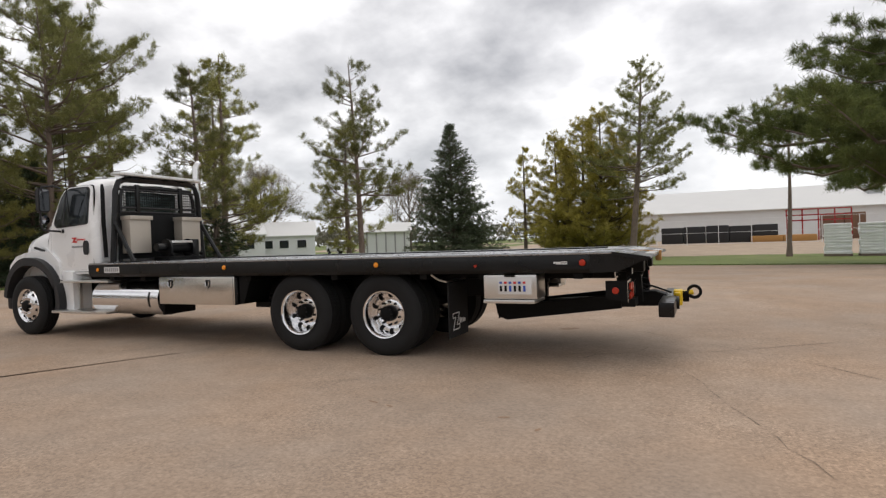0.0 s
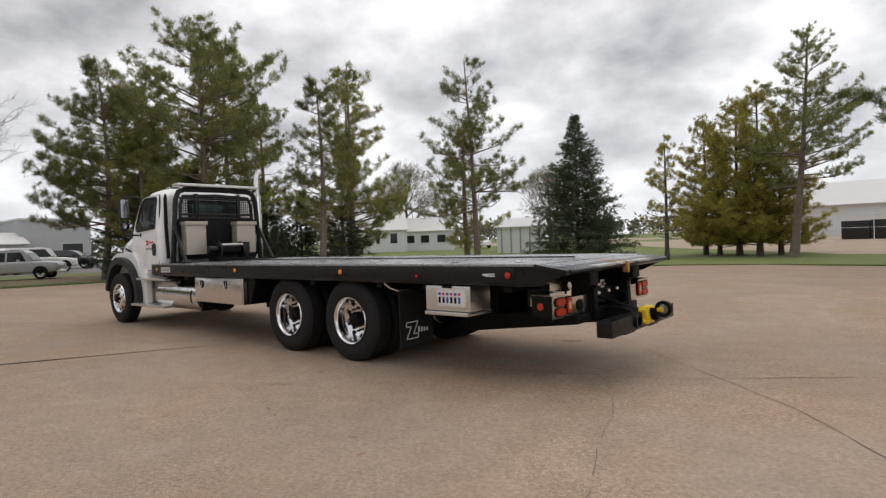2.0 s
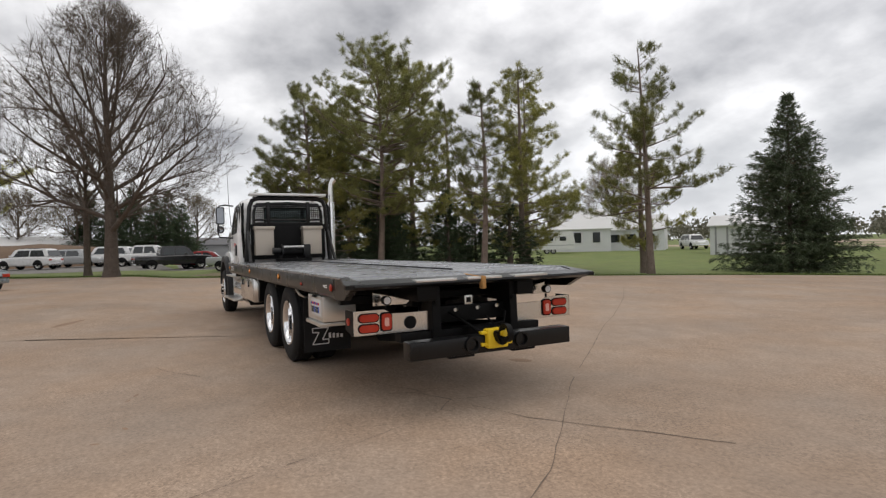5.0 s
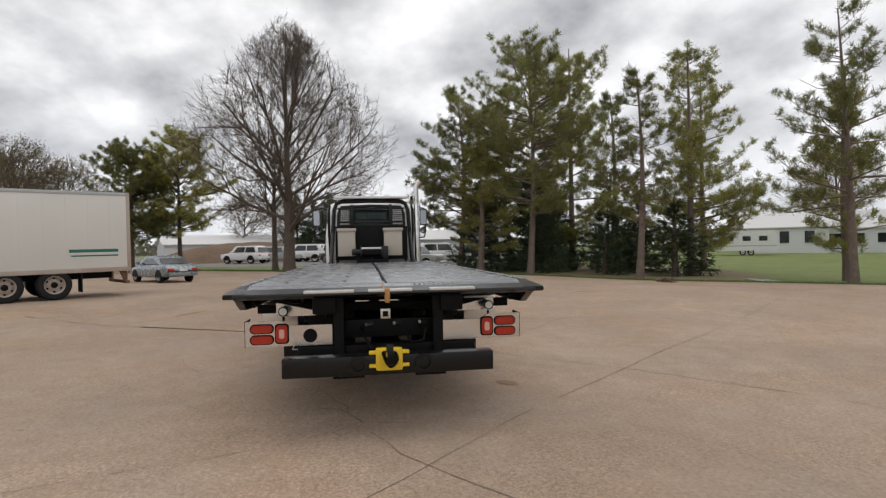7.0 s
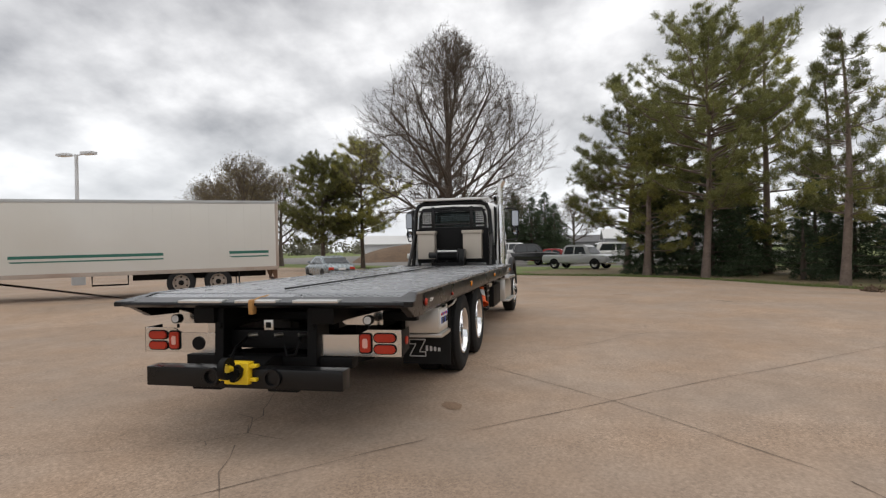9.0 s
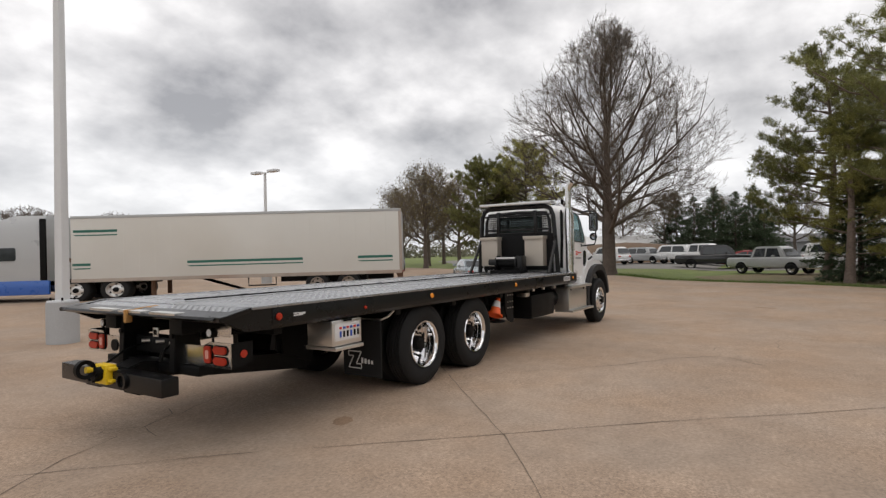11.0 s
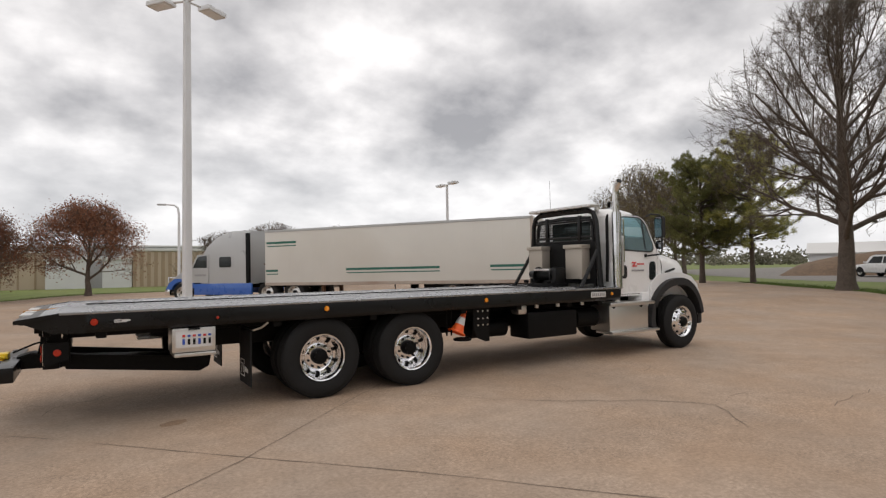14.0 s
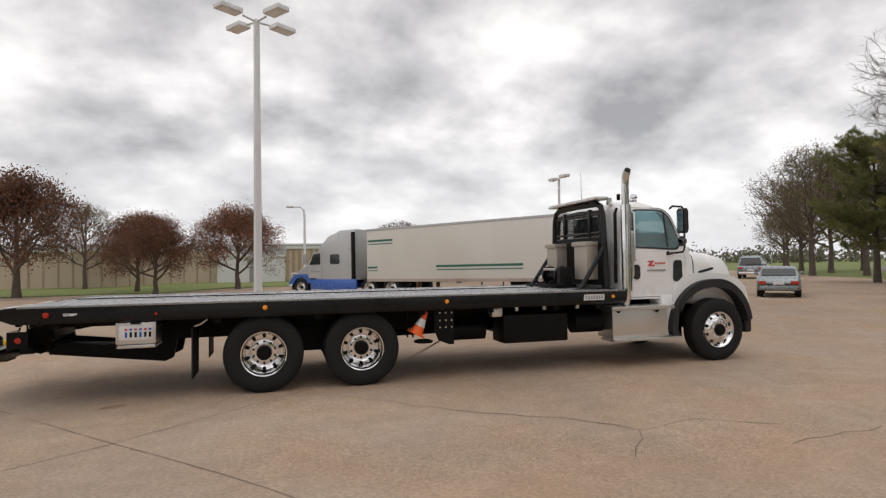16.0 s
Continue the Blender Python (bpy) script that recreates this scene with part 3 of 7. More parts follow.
def pine(seed, h, base, radius, needle="needle", lean=(0, 0), density=1.0, shape="cone", label="tall pine with airy clumped needles", category="pine tree", trunk_r=0.17, bark="bark", clump=0.22, count=28, dead=0.0, name="pine_tree", rise_by=(-0.05, 0.4), sprays=2, blade=0.0105):
    rng = np.random.default_rng(seed)
    root = thing(name, label, category)
    top = np.array([lean[0], lean[1], h])
    bend = rng.normal(0, 0.12, 2)

    def stem(t):
        return np.array([top[0] * t + bend[0] * math.sin(3.1 * t), top[1] * t + bend[1] * math.sin(3.1 * t), h * t])
    ts = np.linspace(0, 1, 12)
    trunk_mesh("trunk", [tuple(stem(t) + (0, 0, -0.15 if t == 0 else 0)) for t in ts], [trunk_r * (1.25 if t == 0 else 1) * (1 - 0.88 * t) for t in ts], M[bark], root, "rough brown trunk")
    limbs, centres, dirs = [], [], []
    z = base
    while z < h * 0.985:
        t = z / h
        u = (z - base) / (h - base)
        if shape == "cone":
            prof = (1 - u) ** 0.75 * 0.95 + 0.06
            prof *= 0.75 + 0.25 * min(1, u / 0.12)
        elif shape == "tent":
            prof = (1 - u) ** 1.7 * 0.95 + 0.05
        elif shape == "oval":
            prof = math.sin(math.pi * min(1, 0.18 + 0.82 * u)) ** 0.7 * 0.95 + 0.08
        else:
            prof = (0.55 + 0.55 * u if u < 0.6 else 1.0 * (1 - (u - 0.6) / 0.42) + 0.08)
        for k in range(int(rng.integers(3, 6) * density + 0.5)):
            a = rng.uniform(0, 2 * math.pi)
            ln = radius * prof * rng.uniform(0.5, 1.12)
            rise = rng.uniform(*rise_by) + 0.35 * u
            p0 = stem(t) + (0, 0, rng.uniform(-0.15, 0.15))
            d = np.array([math.cos(a), math.sin(a), rise])
            d /= np.linalg.norm(d)
            mid_p = p0 + d * ln * 0.6 + (0, 0, -0.05 * ln)
            end = p0 + d * ln + (0, 0, 0.1 * ln)
            r = 0.008 + 0.011 * ln
            limbs += [(p0, mid_p, r, r * 0.55), (mid_p, end, r * 0.55, 0.006)]
            if rng.random() < dead * (1 - u) and ln < 2.6:
                continue
            flat = np.array([-math.sin(a), math.cos(a), 0])
            m = max(2, int(ln / 0.36 * sprays * 0.6))
            for j in range(m + 1):
                s = 1.0 if j == m else 0.3 + 0.68 * (j + rng.random()) / m
                q = (p0 + (mid_p - p0) * s / 0.6) if s < 0.6 else (mid_p + (end - mid_p) * (s - 0.6) / 0.4)
                if j < m:
                    reach = (0.16 + 0.3 * ln * (1.08 - s)) * rng.uniform(0.5, 1.1)
                    way = d * 0.7 + flat * rng.choice((-1, 1)) * rng.uniform(0.4, 1.0) + (0, 0, rng.uniform(0.05, 0.45 if shape != "tent" else 1.0))
                    way /= np.linalg.norm(way)
                    tip = q + way * reach
                    limbs.append((q, tip, 0.007, 0.004))
                else:
                    reach, way, tip = 0.3, d, end
                spots = [tip]
                for _ in range(int(reach / 0.24) + 1):
                    spots.append(q + (tip - q) * rng.uniform(0.3, 0.95) + rng.normal(0, 0.1, 3) + (0, 0, 0.06))
                for c in spots:
                    centres.append(c)
                    dirs.append(way * 0.45 + np.array([0, 0, 0.55]) + rng.normal(0, 0.25, 3))
        z += rng.uniform(0.32, 0.6)
    v, fc = sticks(limbs, 4)
    tagged(new("branchwork", raw_mesh("branchwork", v, fc, M[bark])), "thin bare limbs", kind="stuff").parent = root
    v, fc = blades(rng, np.array(centres), np.array(dirs), count, clump, blade, 0.85)
    tagged(new("crown", raw_mesh("crown", v, fc, M[needle])), "clumps of needles").parent = root
    return root


def spruce(seed, h, radius, needle="needle_blue", label="dense dark green spruce", base=0.25, name="spruce_tree", dens=1.0):
    rng = np.random.default_rng(seed)
    root = thing(name, label, "spruce tree")
    trunk_mesh("trunk", [(0, 0, -0.1), (0, 0, h * 0.5), (0, 0, h)], [0.13, 0.08, 0.015], M["darkbark"], root, "hidden dark trunk")
    limbs, centres, dirs = [], [], []
    z = base
    while z < h - 0.05:
        u = (z - base) / (h - base)
        for k in range(int((11 - 5 * u) * dens)):
            a = rng.uniform(0, 2 * math.pi)
            ln = (radius * (1 - u) ** 0.97 + 0.06) * rng.uniform(0.6, 1.15)
            d = np.array([math.cos(a), math.sin(a), -0.22 + 0.75 * u])
            p0, end = np.array([0, 0, z]), np.array([0, 0, z]) + d * ln + (0, 0, 0.18 * ln)
            limbs.append((p0, end, 0.02, 0.006))
            m = max(2, int(ln / 0.17))
            for j in range(m):
                s = 0.22 + 0.78 * (j + rng.random()) / m
                q = p0 + (end - p0) * s
                w = 0.24 * ln * (1.05 - s)
                side = np.array([-d[1], d[0], 0]) * rng.normal(0, w + 0.04) + (0, 0, rng.normal(-0.03, 0.05))
                centres.append(q + side)
                dirs.append(d + side * 1.2 + (0, 0, -0.05))
        z += 0.2
    v, fc = sticks(limbs, 3)
    tagged(new("branchwork", raw_mesh("branchwork", v, fc, M["darkbark"])), "hidden dark limbs", kind="stuff").parent = root
    v, fc = blades(rng, np.array(centres), np.array(dirs), 15, 0.2, 0.016, 0.5)
    tagged(new("crown", raw_mesh("crown", v, fc, M[needle])), "layered drooping needles").parent = root
    return root


def crown_limbs(rng, h, trunk_h, width, first, kids, trunk_r, droop=0.0, peak=0.72, twig_r=0.009, blunt=0.75, heavy=0.5):
    """Limbs of a broad-leaved tree that fill a rounded crown: rows of (p, q, r0, r1), and points along the twigs."""
    segs, tips = [], []

    def reach(z):
        u = min(0.999, max(0.001, (z - trunk_h + 0.4) / (h - trunk_h + 0.4)))
        return width / 2 * max(0.02, math.sin(math.pi * u ** peak)) ** blunt

    def grow(p, d, ln, r, level):
        n = 5 if level == 0 else (3 if level == 1 else 2)
        step, r0 = ln / n, r
        wob = 0.10 + 0.04 * level
        edge = rng.uniform(0.78, 1.06) if level == 0 else rng.uniform(0.84, 1.18)
        for i in range(n):
            d = Vector((d.x + rng.normal(0, wob), d.y + rng.normal(0, wob), d.z + rng.normal(0, wob) + 0.07 - droop)).normalized()
            q = p + d * step
            if q.x * q.x + q.y * q.y > (reach(q.z) * edge) ** 2 or q.z > h * min(1.0, edge + 0.1):
                return
            r1 = max(twig_r * 0.6, r0 * (1 - 0.9 * (i + 1) / n))
            segs.append((tuple(p), tuple(q), max(r, twig_r), max(r1, twig_r * 0.7)))
            if level >= 2:
                tips.append(tuple(q))
            p, r = q, r1
            if level < len(kids):
                for _ in range(kids[level] + (1 if rng.random() < 0.5 else 0)):
                    t = Vector(rng.normal(0, 1, 3))
                    t -= d * t.dot(d)
                    nd = (d * rng.uniform(0.7, 1.1) + t.normalized() * rng.uniform(0.5, 0.95) + Vector((0, 0, 0.12 - 4.0 * droop))).normalized()
                    grow(q, nd, max(0.28, ln * rng.uniform(0.34, 0.6)), r * rng.uniform(0.45, 0.7), level + 1)
    for i in range(first):
        u = (i + 0.3) / first
        z = trunk_h + (h * 0.64 - trunk_h) * u
        a = i * 2.4 + rng.uniform(-0.4, 0.4)
        el = radians(20 + 52 * u + rng.uniform(-6, 8))
        d = Vector((math.cos(a) * math.cos(el), math.sin(a) * math.cos(el), math.sin(el)))
        ln = min((h - z) / max(0.2, math.sin(el) + 0.2), reach(z + 2.0) * 1.0 / math.cos(el)) * rng.uniform(0.85, 1.05)
        grow(Vector((0, 0, z)), d, ln, trunk_r * heavy * (1 - 0.68 * u), 0)
    return segs, tips


def bare_tree(seed, h, trunk_h, width, trunk_r=0.34, label="large leafless broad-crowned tree", kids=(2, 2, 2), name="bare_tree", category="tree", leaf_mat=None, leaf_n=0, leaf_size=0.05, leaf_spread=0.15, first=20, droop=0.0, peak=0.72, bark="darkbark", twig="twig", twig_r=0.009, blunt=0.75, heavy=0.5, feather=0):
    rng = np.random.default_rng(seed)
    root = thing(name, label, category)
    trunk_mesh("trunk", [(0, 0, -0.15), (0.02, 0, 0.4), (-0.03, 0.03, trunk_h), (0.05, -0.02, h * 0.5), (0.1, 0.0, h * 0.72), (0.05, 0.05, h * 0.95)], [trunk_r * 1.45, trunk_r, trunk_r * 0.8, trunk_r * 0.38, trunk_r * 0.16, 0.012], M[bark], root, "straight dark trunk with rough bark")
    segs, tips = crown_limbs(rng, h, trunk_h, width, first, kids, trunk_r, droop, peak, twig_r, blunt, heavy)
    fine = []
    for p, q, r0, r1 in segs:
        for _ in range(feather if r0 < 0.022 else 0):
            a, b = np.array(p), np.array(q)
            d = (b - a) / (np.linalg.norm(b - a) + 1e-6) + rng.normal(0, 0.6, 3) + (0, 0, 0.25)
            start = a + (b - a) * rng.random()
            fine.append((start, start + d / np.linalg.norm(d) * rng.uniform(0.2, 0.55), twig_r * 0.8, twig_r * 0.45))
    segs += fine
    thick = [s for s in segs if s[2] > 0.03]
    thin = [s for s in segs if s[2] <= 0.03]
    if thick:
        v, fc = sticks(thick, 6)
        tagged(new("branchwork", raw_mesh("branchwork", v, fc, M[bark])), "spreading grey branches", kind="stuff").parent = root
    v, fc = sticks(thin, 3)
    tagged(new("twigwork", raw_mesh("twigwork", v, fc, M[twig])), "fine bare twigs", kind="stuff").parent = root
    if leaf_mat:
        v, fc = leaves(rng, np.array(tips), leaf_n, leaf_size, leaf_spread)
        tagged(new("crown", raw_mesh("crown", v, fc, M[leaf_mat])), "small scattered leaves").parent = root
    return root


def place(ob, x, y, turn=0, size=1.0, tall=1.0, drop=0.0):
    ob.matrix_basis = pose(x, y, ground_z(x, y) - 0.03 - drop, 0, 0, turn) @ Matrix.Diagonal((size, size, size * tall, 1))
    return ob


def again(ob, x, y, turn=0, size=1.0, tall=1.0, label=""):
    c = copy_thing(ob, pose(x, y, ground_z(x, y) - 0.03, 0, 0, turn) @ Matrix.Diagonal((size, size, size * tall, 1)))
    return tagged(c, label)


# pine grove beside the yard
grove = "pines along the yard edge"
p1 = place(tagged(pine(3, 10.9, 2.9, 4.2, density=1.4, shape="oval", label="tall spreading pine with a bare leaning trunk", dead=0.25), group=grove), 25.38, -9.87, 0, 1.261)
p2 = place(tagged(pine(5, 9.0, 2.6, 2.3, density=1.05, shape="cone", label="narrow pine with long bare trunk", dead=0.3), group=grove), 20.86, -14.61, 0, 1.256)
p3 = place(tagged(pine(7, 10.8, 1.2, 3.3, density=1.05, needle="needle_olive", label="olive green pine with fine needles"), group=grove), 27.88, -22.89, 0, 1.324)
p4 = place(tagged(pine(9, 10.2, 2.8, 4.0, lean=(0.3, 0.2), density=0.75, shape="cone", label="open-crowned pine with twin trunks", dead=0.3), group=grove), 15.52, -22.51, 0, 1.273)
p5 = place(tagged(pine(11, 7.6, 1.2, 2.5, density=1.1, needle="needle_olive", label="olive pine behind the twin trunks"), group=grove), 17.45, -24.05, 0, 1.286)
p6 = place(tagged(pine(13, 9.7, 2.0, 3.9, density=1.4, label="dense broad pine at the back of the grove"), group=grove), 29.46, -6.21, 0, 1.247)
again(p6, 35.55, -11.52, 120, 1.17)
again(p3, 31.3, -14.82, 70, 1.12, 1.0, "dense green pine in the grove")
again(p3, 23.34, -19.15, 200, 1.097, 0.88)
again(p2, 34.15, -19.24, 40, 1.2)
again(p5, 26.78, -7.06, 130, 1.055, 0.8)
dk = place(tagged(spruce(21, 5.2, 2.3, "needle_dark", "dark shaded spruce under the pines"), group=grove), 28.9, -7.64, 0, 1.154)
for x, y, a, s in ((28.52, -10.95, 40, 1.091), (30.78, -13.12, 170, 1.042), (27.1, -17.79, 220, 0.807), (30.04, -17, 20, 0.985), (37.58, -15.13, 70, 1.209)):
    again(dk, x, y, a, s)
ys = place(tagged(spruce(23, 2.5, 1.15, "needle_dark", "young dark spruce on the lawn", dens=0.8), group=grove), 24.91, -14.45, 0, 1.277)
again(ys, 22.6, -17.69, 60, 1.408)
place(spruce(25, 8.4, 3.15, label="tall blue-green spruce with a pointed crown", dens=1.7), 13.95, -33.06, 0, 1.335)
# trees on the north lawn
place(pine(31, 8.8, 1.6, 2.1, density=1.1, needle="needle_yellow", label="slender thin pine on the lawn", dead=0.25, bark="darkbark"), 13.01, -49.67, 0, 1.311)
o1 = place(tagged(pine(33, 9.2, 0.7, 3.3, density=1.5, needle="needle_yellow", label="olive yellow-green pine in a row", bark="darkbark"), group="olive pines on the north lawn"), 9.61, -55.04, 0, 1.311)
for x, y, a, s in ((7.7, -54.48, 80, 1.244), (5.8, -53.66, 150, 1.281), (11.26, -56.25, 230, 1.155), (4.36, -55.25, 300, 1.111)):
    again(o1, x, y, a, s)
place(pine(35, 14.6, 4.6, 4.9, lean=(-1.0, -0.3), density=1.0, shape="cone", rise_by=(0.0, 0.35), label="tall pine with a leaning trunk and sparse layered limbs", dead=0.4, trunk_r=0.27), 2.57, -50.1, 0, 1.302)
place(pine(36, 11.0, 7.4, 2.2, density=0.9, shape="oval", label="slim pine with a straight bare trunk", trunk_r=0.17), -10.54, -50.4, 0, 1.31)
place(pine(37, 15.0, 4.0, 12.0, density=1.4, rise_by=(-0.22, 0.1), sprays=1.7, shape="tent", needle="needle_bright", label="heavy spreading pine with long low boughs", trunk_r=0.32, clump=0.34, count=46, blade=0.012), -16.06, -31.2, 0, 1.297)
# bare trees and evergreens towards the parking strip
place(bare_tree(41, 14.6, 2.1, 13.0, first=22, kids=(2, 2, 1), peak=0.6, trunk_r=0.35, blunt=1.05, heavy=0.4, twig_r=0.0066, droop=-0.01, feather=4), 28.7, 4.8, 180, 1.13)
place(bare_tree(43, 9.0, 3.0, 5.0, trunk_r=0.17, label="slim leafless tree beside the large one", kids=(1, 2, 1), first=14), 32.7, 6.25, 40, 1.2)
drive = "trees along the drive"
place(tagged(pine(45, 8.8, 2.0, 3.6, count=34, density=2.2, shape="oval", needle="needle", label="round-headed dark green pine along the drive", trunk_r=0.2, bark="darkbark"), group=drive), 34.5, 16.3, 0, 1.0)
place(tagged(pine(47, 9.4, 2.4, 3.6, count=30, density=1.8, shape="oval", needle="needle_olive", label="olive pine with bare lower limbs along the drive", dead=0.35, bark="darkbark"), group=drive), 36.0, 13.5, 0, 1.06)
b2 = place(tagged(bare_tree(49, 9.0, 1.8, 8.6, trunk_r=0.2, label="budding brown tree along the drive", kids=(2, 2, 1), first=12, leaf_mat="leaf", leaf_n=2, leaf_size=0.05, leaf_spread=0.2, twig_r=0.012), group=drive), 47.58, 26.9, 0, 1.184)
for x, y, a, s in ((65.29, 51.54, 90, 0.834), (77.71, 62.57, 200, 0.958), (44.44, 29.25, 30, 1.122), (53.45, 34.99, 140, 1.135), (57.6, 42.14, 250, 1.075), (61.18, 37.64, 60, 1.085), (74.52, 10.76, 10, 0.917), (79.13, 4.42, 100, 0.853), (77.37, 17.07, 190, 0.922), (90.78, -3.92, 290, 1.02), (60.68, -63.76, 30, 1.452), (41.43, -77.96, 100, 1.287)):
    again(b2, x, y, a, s, label="bare brown tree in the distance")
low = place(tagged(bare_tree(50, 4.6, 0.5, 7.4, trunk_r=0.16, label="low leafless tree beyond the trailer", kids=(2, 2, 1), first=14, peak=0.8, twig_r=0.012), group="low trees beyond the trailer"), 9.0, 34.1, 70, 1.1)
for x, y, a, s in ((13.4, 32.5, 150, 0.95), (5.7, 35.2, 20, 0.86)):
    again(low, x, y, a, s)
c1 = place(tagged(spruce(51, 6.4, 2.7, "needle_dark", "dark bushy cedar behind the parked cars", base=0.6), group="cedars behind the cars"), 74.8, -1.0, 0, 1.2)
for x, y, a, s in ((74.6, 2.2, 50, 1.12), (77, 5, 120, 1.24), (73, 6.8, 200, 1.05), (76, 9.5, 280, 1.18), (79, 0.5, 10, 1.26)):
    again(c1, x, y, a, s)
# red-leaved ornamental trees
r1 = place(tagged(bare_tree(53, 5.2, 0.8, 7.2, trunk_r=0.15, label="red-brown leaved crab apple tree on the grass strip", kids=(2, 2, 2), first=11, leaf_mat="rustleaf", leaf_n=3, leaf_size=0.05, leaf_spread=0.19, name="crab_apple_tree", droop=0.03, peak=0.66, twig_r=0.007), group="crab apples on the grass strip"), -2.6, 31.45, 0, 1.112)
for x, y, a, s, k in ((-7.53, 30.97, 70, 0.913, 1.0), (-15.18, 30.95, 160, 1.299, 1.05), (-10.02, 37.48, 250, 0.937, 1.1), (-20.72, 31.92, 20, 1.232, 1.0), (-28, 31.58, 120, 1.232, 1.0)):
    again(r1, x, y, a, s, k)
again(b2, -15.98, 46.05, 40, 0.728, label="thin leafless tree before the beige building")


# distant belt of woods round the horizon
rng_w = np.random.default_rng(91)
wood = []
for k in range(1000):
    a = rng_w.uniform(0, 2 * math.pi)
    r = rng_w.uniform(190, 280)
    w, h = rng_w.uniform(4, 7.5), rng_w.uniform(4.5, 10)
    c = rng_w.normal(0, 0.5, (16, 3))
    wood.append(c * (w * 0.6, w * 0.6, h * 0.34) + (r * math.cos(a), r * math.sin(a), h * 0.42 + (1.5 if math.sin(a) < -0.3 else -0.5)))
v, fc = leaves(rng_w, np.concatenate(wood), 5, 0.72, 0.85)
tagged(new("distant_woods", raw_mesh("distant_woods", v, fc, M["wood"])), "hazy brown-green belt of distant woods", "woods", kind="stuff")

# ---- the tow truck ----
truck = thing("tow_truck", "white day-cab rollback tow truck with a long flat black-edged deck", "truck")


def wheel(x, y, outer, steer=False, inner=False):
    """A tyre on a polished rim; outer is +1 or -1, the side that faces out."""
    c = (x, y, 0.505)
    R0, wdt = 0.505, 0.135
    prof = [(0.292, -wdt + 0.02), (0.33, -wdt), (0.42, -wdt - 0.008), (0.475, -wdt + 0.012), (0.498, -wdt + 0.04)]
    tread = []
    for o in (-0.085, -0.045, 0.0, 0.045, 0.085):
        tread += [(R0, o - 0.015), (R0, o + 0.012), (R0 - 0.012, o + 0.015), (R0 - 0.012, o + 0.025)]
    prof += tread[:-2] + [(0.498, wdt - 0.04), (0.475, wdt - 0.012), (0.42, wdt + 0.008), (0.33, wdt), (0.292, wdt - 0.02)]
    rim = bmesh.new()
    if steer:
        lathe(rim, [(0.296, 0.125), (0.29, 0.138), (0.275, 0.13), (0.262, 0.105), (0.245, 0.095), (0.2, 0.13), (0.16, 0.15), (0.12, 0.152), (0.1, 0.15)], c, n=40, sign=outer)
    else:
        lathe(rim, [(0.296, 0.125), (0.29, 0.138), (0.275, 0.132), (0.262, 0.11), (0.255, 0.06), (0.248, -0.01), (0.235, -0.055), (0.205, -0.06), (0.18, -0.04), (0.15, -0.03), (0.09, -0.03)], c, n=40, sign=outer)
    lathe(rim, [(0.296, -0.125), (0.28, -0.11), (0.262, -0.08), (0.258, 0.0), (0.25, 0.03)], c, n=40, sign=outer)
    w = part("wheel", rim, M["chrome"], truck, "polished aluminium wheel with round hand holes")
    part("tyre", lathe(bmesh.new(), prof, c, n=56), M["tyre"], w, "black rubber truck tyre")
    if inner:
        return
    for k in range(10):
        a = 2 * math.pi * (k + 0.5) / 10
        ca, sa = math.cos(a), math.sin(a)
        o = (0.112 if steer else -0.056) * outer
        hole = R((x + 0.222 * ca, y + o - 0.012, 0.505 + 0.222 * sa), (x + 0.222 * ca, y + o + 0.012, 0.505 + 0.222 * sa), 0.024, n=12)
        o2 = (0.152 if steer else -0.03) * outer
        nut = R((x + 0.145 * ca, y + o2 - 0.01, 0.505 + 0.145 * sa), (x + 0.145 * ca, y + o2 + 0.035 * outer, 0.505 + 0.145 * sa), 0.017, 0.013, n=6)
        part("hand_hole", hole, M["satin"], w)
        part("wheel_nut", nut, M["chrome"] if steer else M["satin"], w)
    hub = bmesh.new()
    if steer:
        lathe(hub, [(0.1, 0.14), (0.095, 0.165), (0.08, 0.19), (0.04, 0.2), (0.001, 0.2)], c, n=24, sign=outer)
    else:
        lathe(hub, [(0.1, -0.04), (0.098, 0.03), (0.09, 0.06), (0.05, 0.075), (0.001, 0.075)], c, n=24, sign=outer)
        for k in range(8):
            a = 2 * math.pi * k / 8
            rod(hub, (x + 0.08 * math.cos(a), y + 0.05 * outer, 0.505 + 0.08 * math.sin(a)), (x + 0.08 * math.cos(a), y + 0.085 * outer, 0.505 + 0.08 * math.sin(a)), 0.01, n=6)
    part("hub", hub, M["satin"], w, "black axle hub")


REAR, MID, STEER = 0.03, 1.27, 6.495
for s in (1, -1):
    for x in (REAR, MID):
        wheel(x, 1.075 * s, s)
        wheel(x, 0.755 * s, -s, inner=True)
    wheel(STEER, 1.06 * s, s, steer=True)
for x, r in ((REAR, 0.075), (MID, 0.075), (STEER, 0.05)):
    ax = R((x, -0.95, 0.505), (x, 0.95, 0.505), r)
    if r > 0.06:
        bmesh.ops.create_uvsphere(ax, u_segments=16, v_segments=10, radius=0.2, matrix=Matrix.Translation((x, 0.05, 0.5)))
    part("axle", ax, M["satin"], truck)
for s in (1, -1):
    part("frame_rail", B(-1.15, 6.95, 0.39 * s - 0.04, 0.39 * s + 0.04, 0.66, 0.93, 0.01), M["satin"], truck)
    part("subframe_rail", B(-2.5, 4.7, 0.52 * s - 0.05, 0.52 * s + 0.05, 0.86, 1.0, 0.01), M["satin"], truck)
    part("spring_hanger", P([(0.35, 0.42), (1.02, 0.42), (0.9, 0.75), (0.47, 0.75)], "y", 0.42 * s - 0.05, 0.42 * s + 0.05, 0.01), M["satin"], truck)
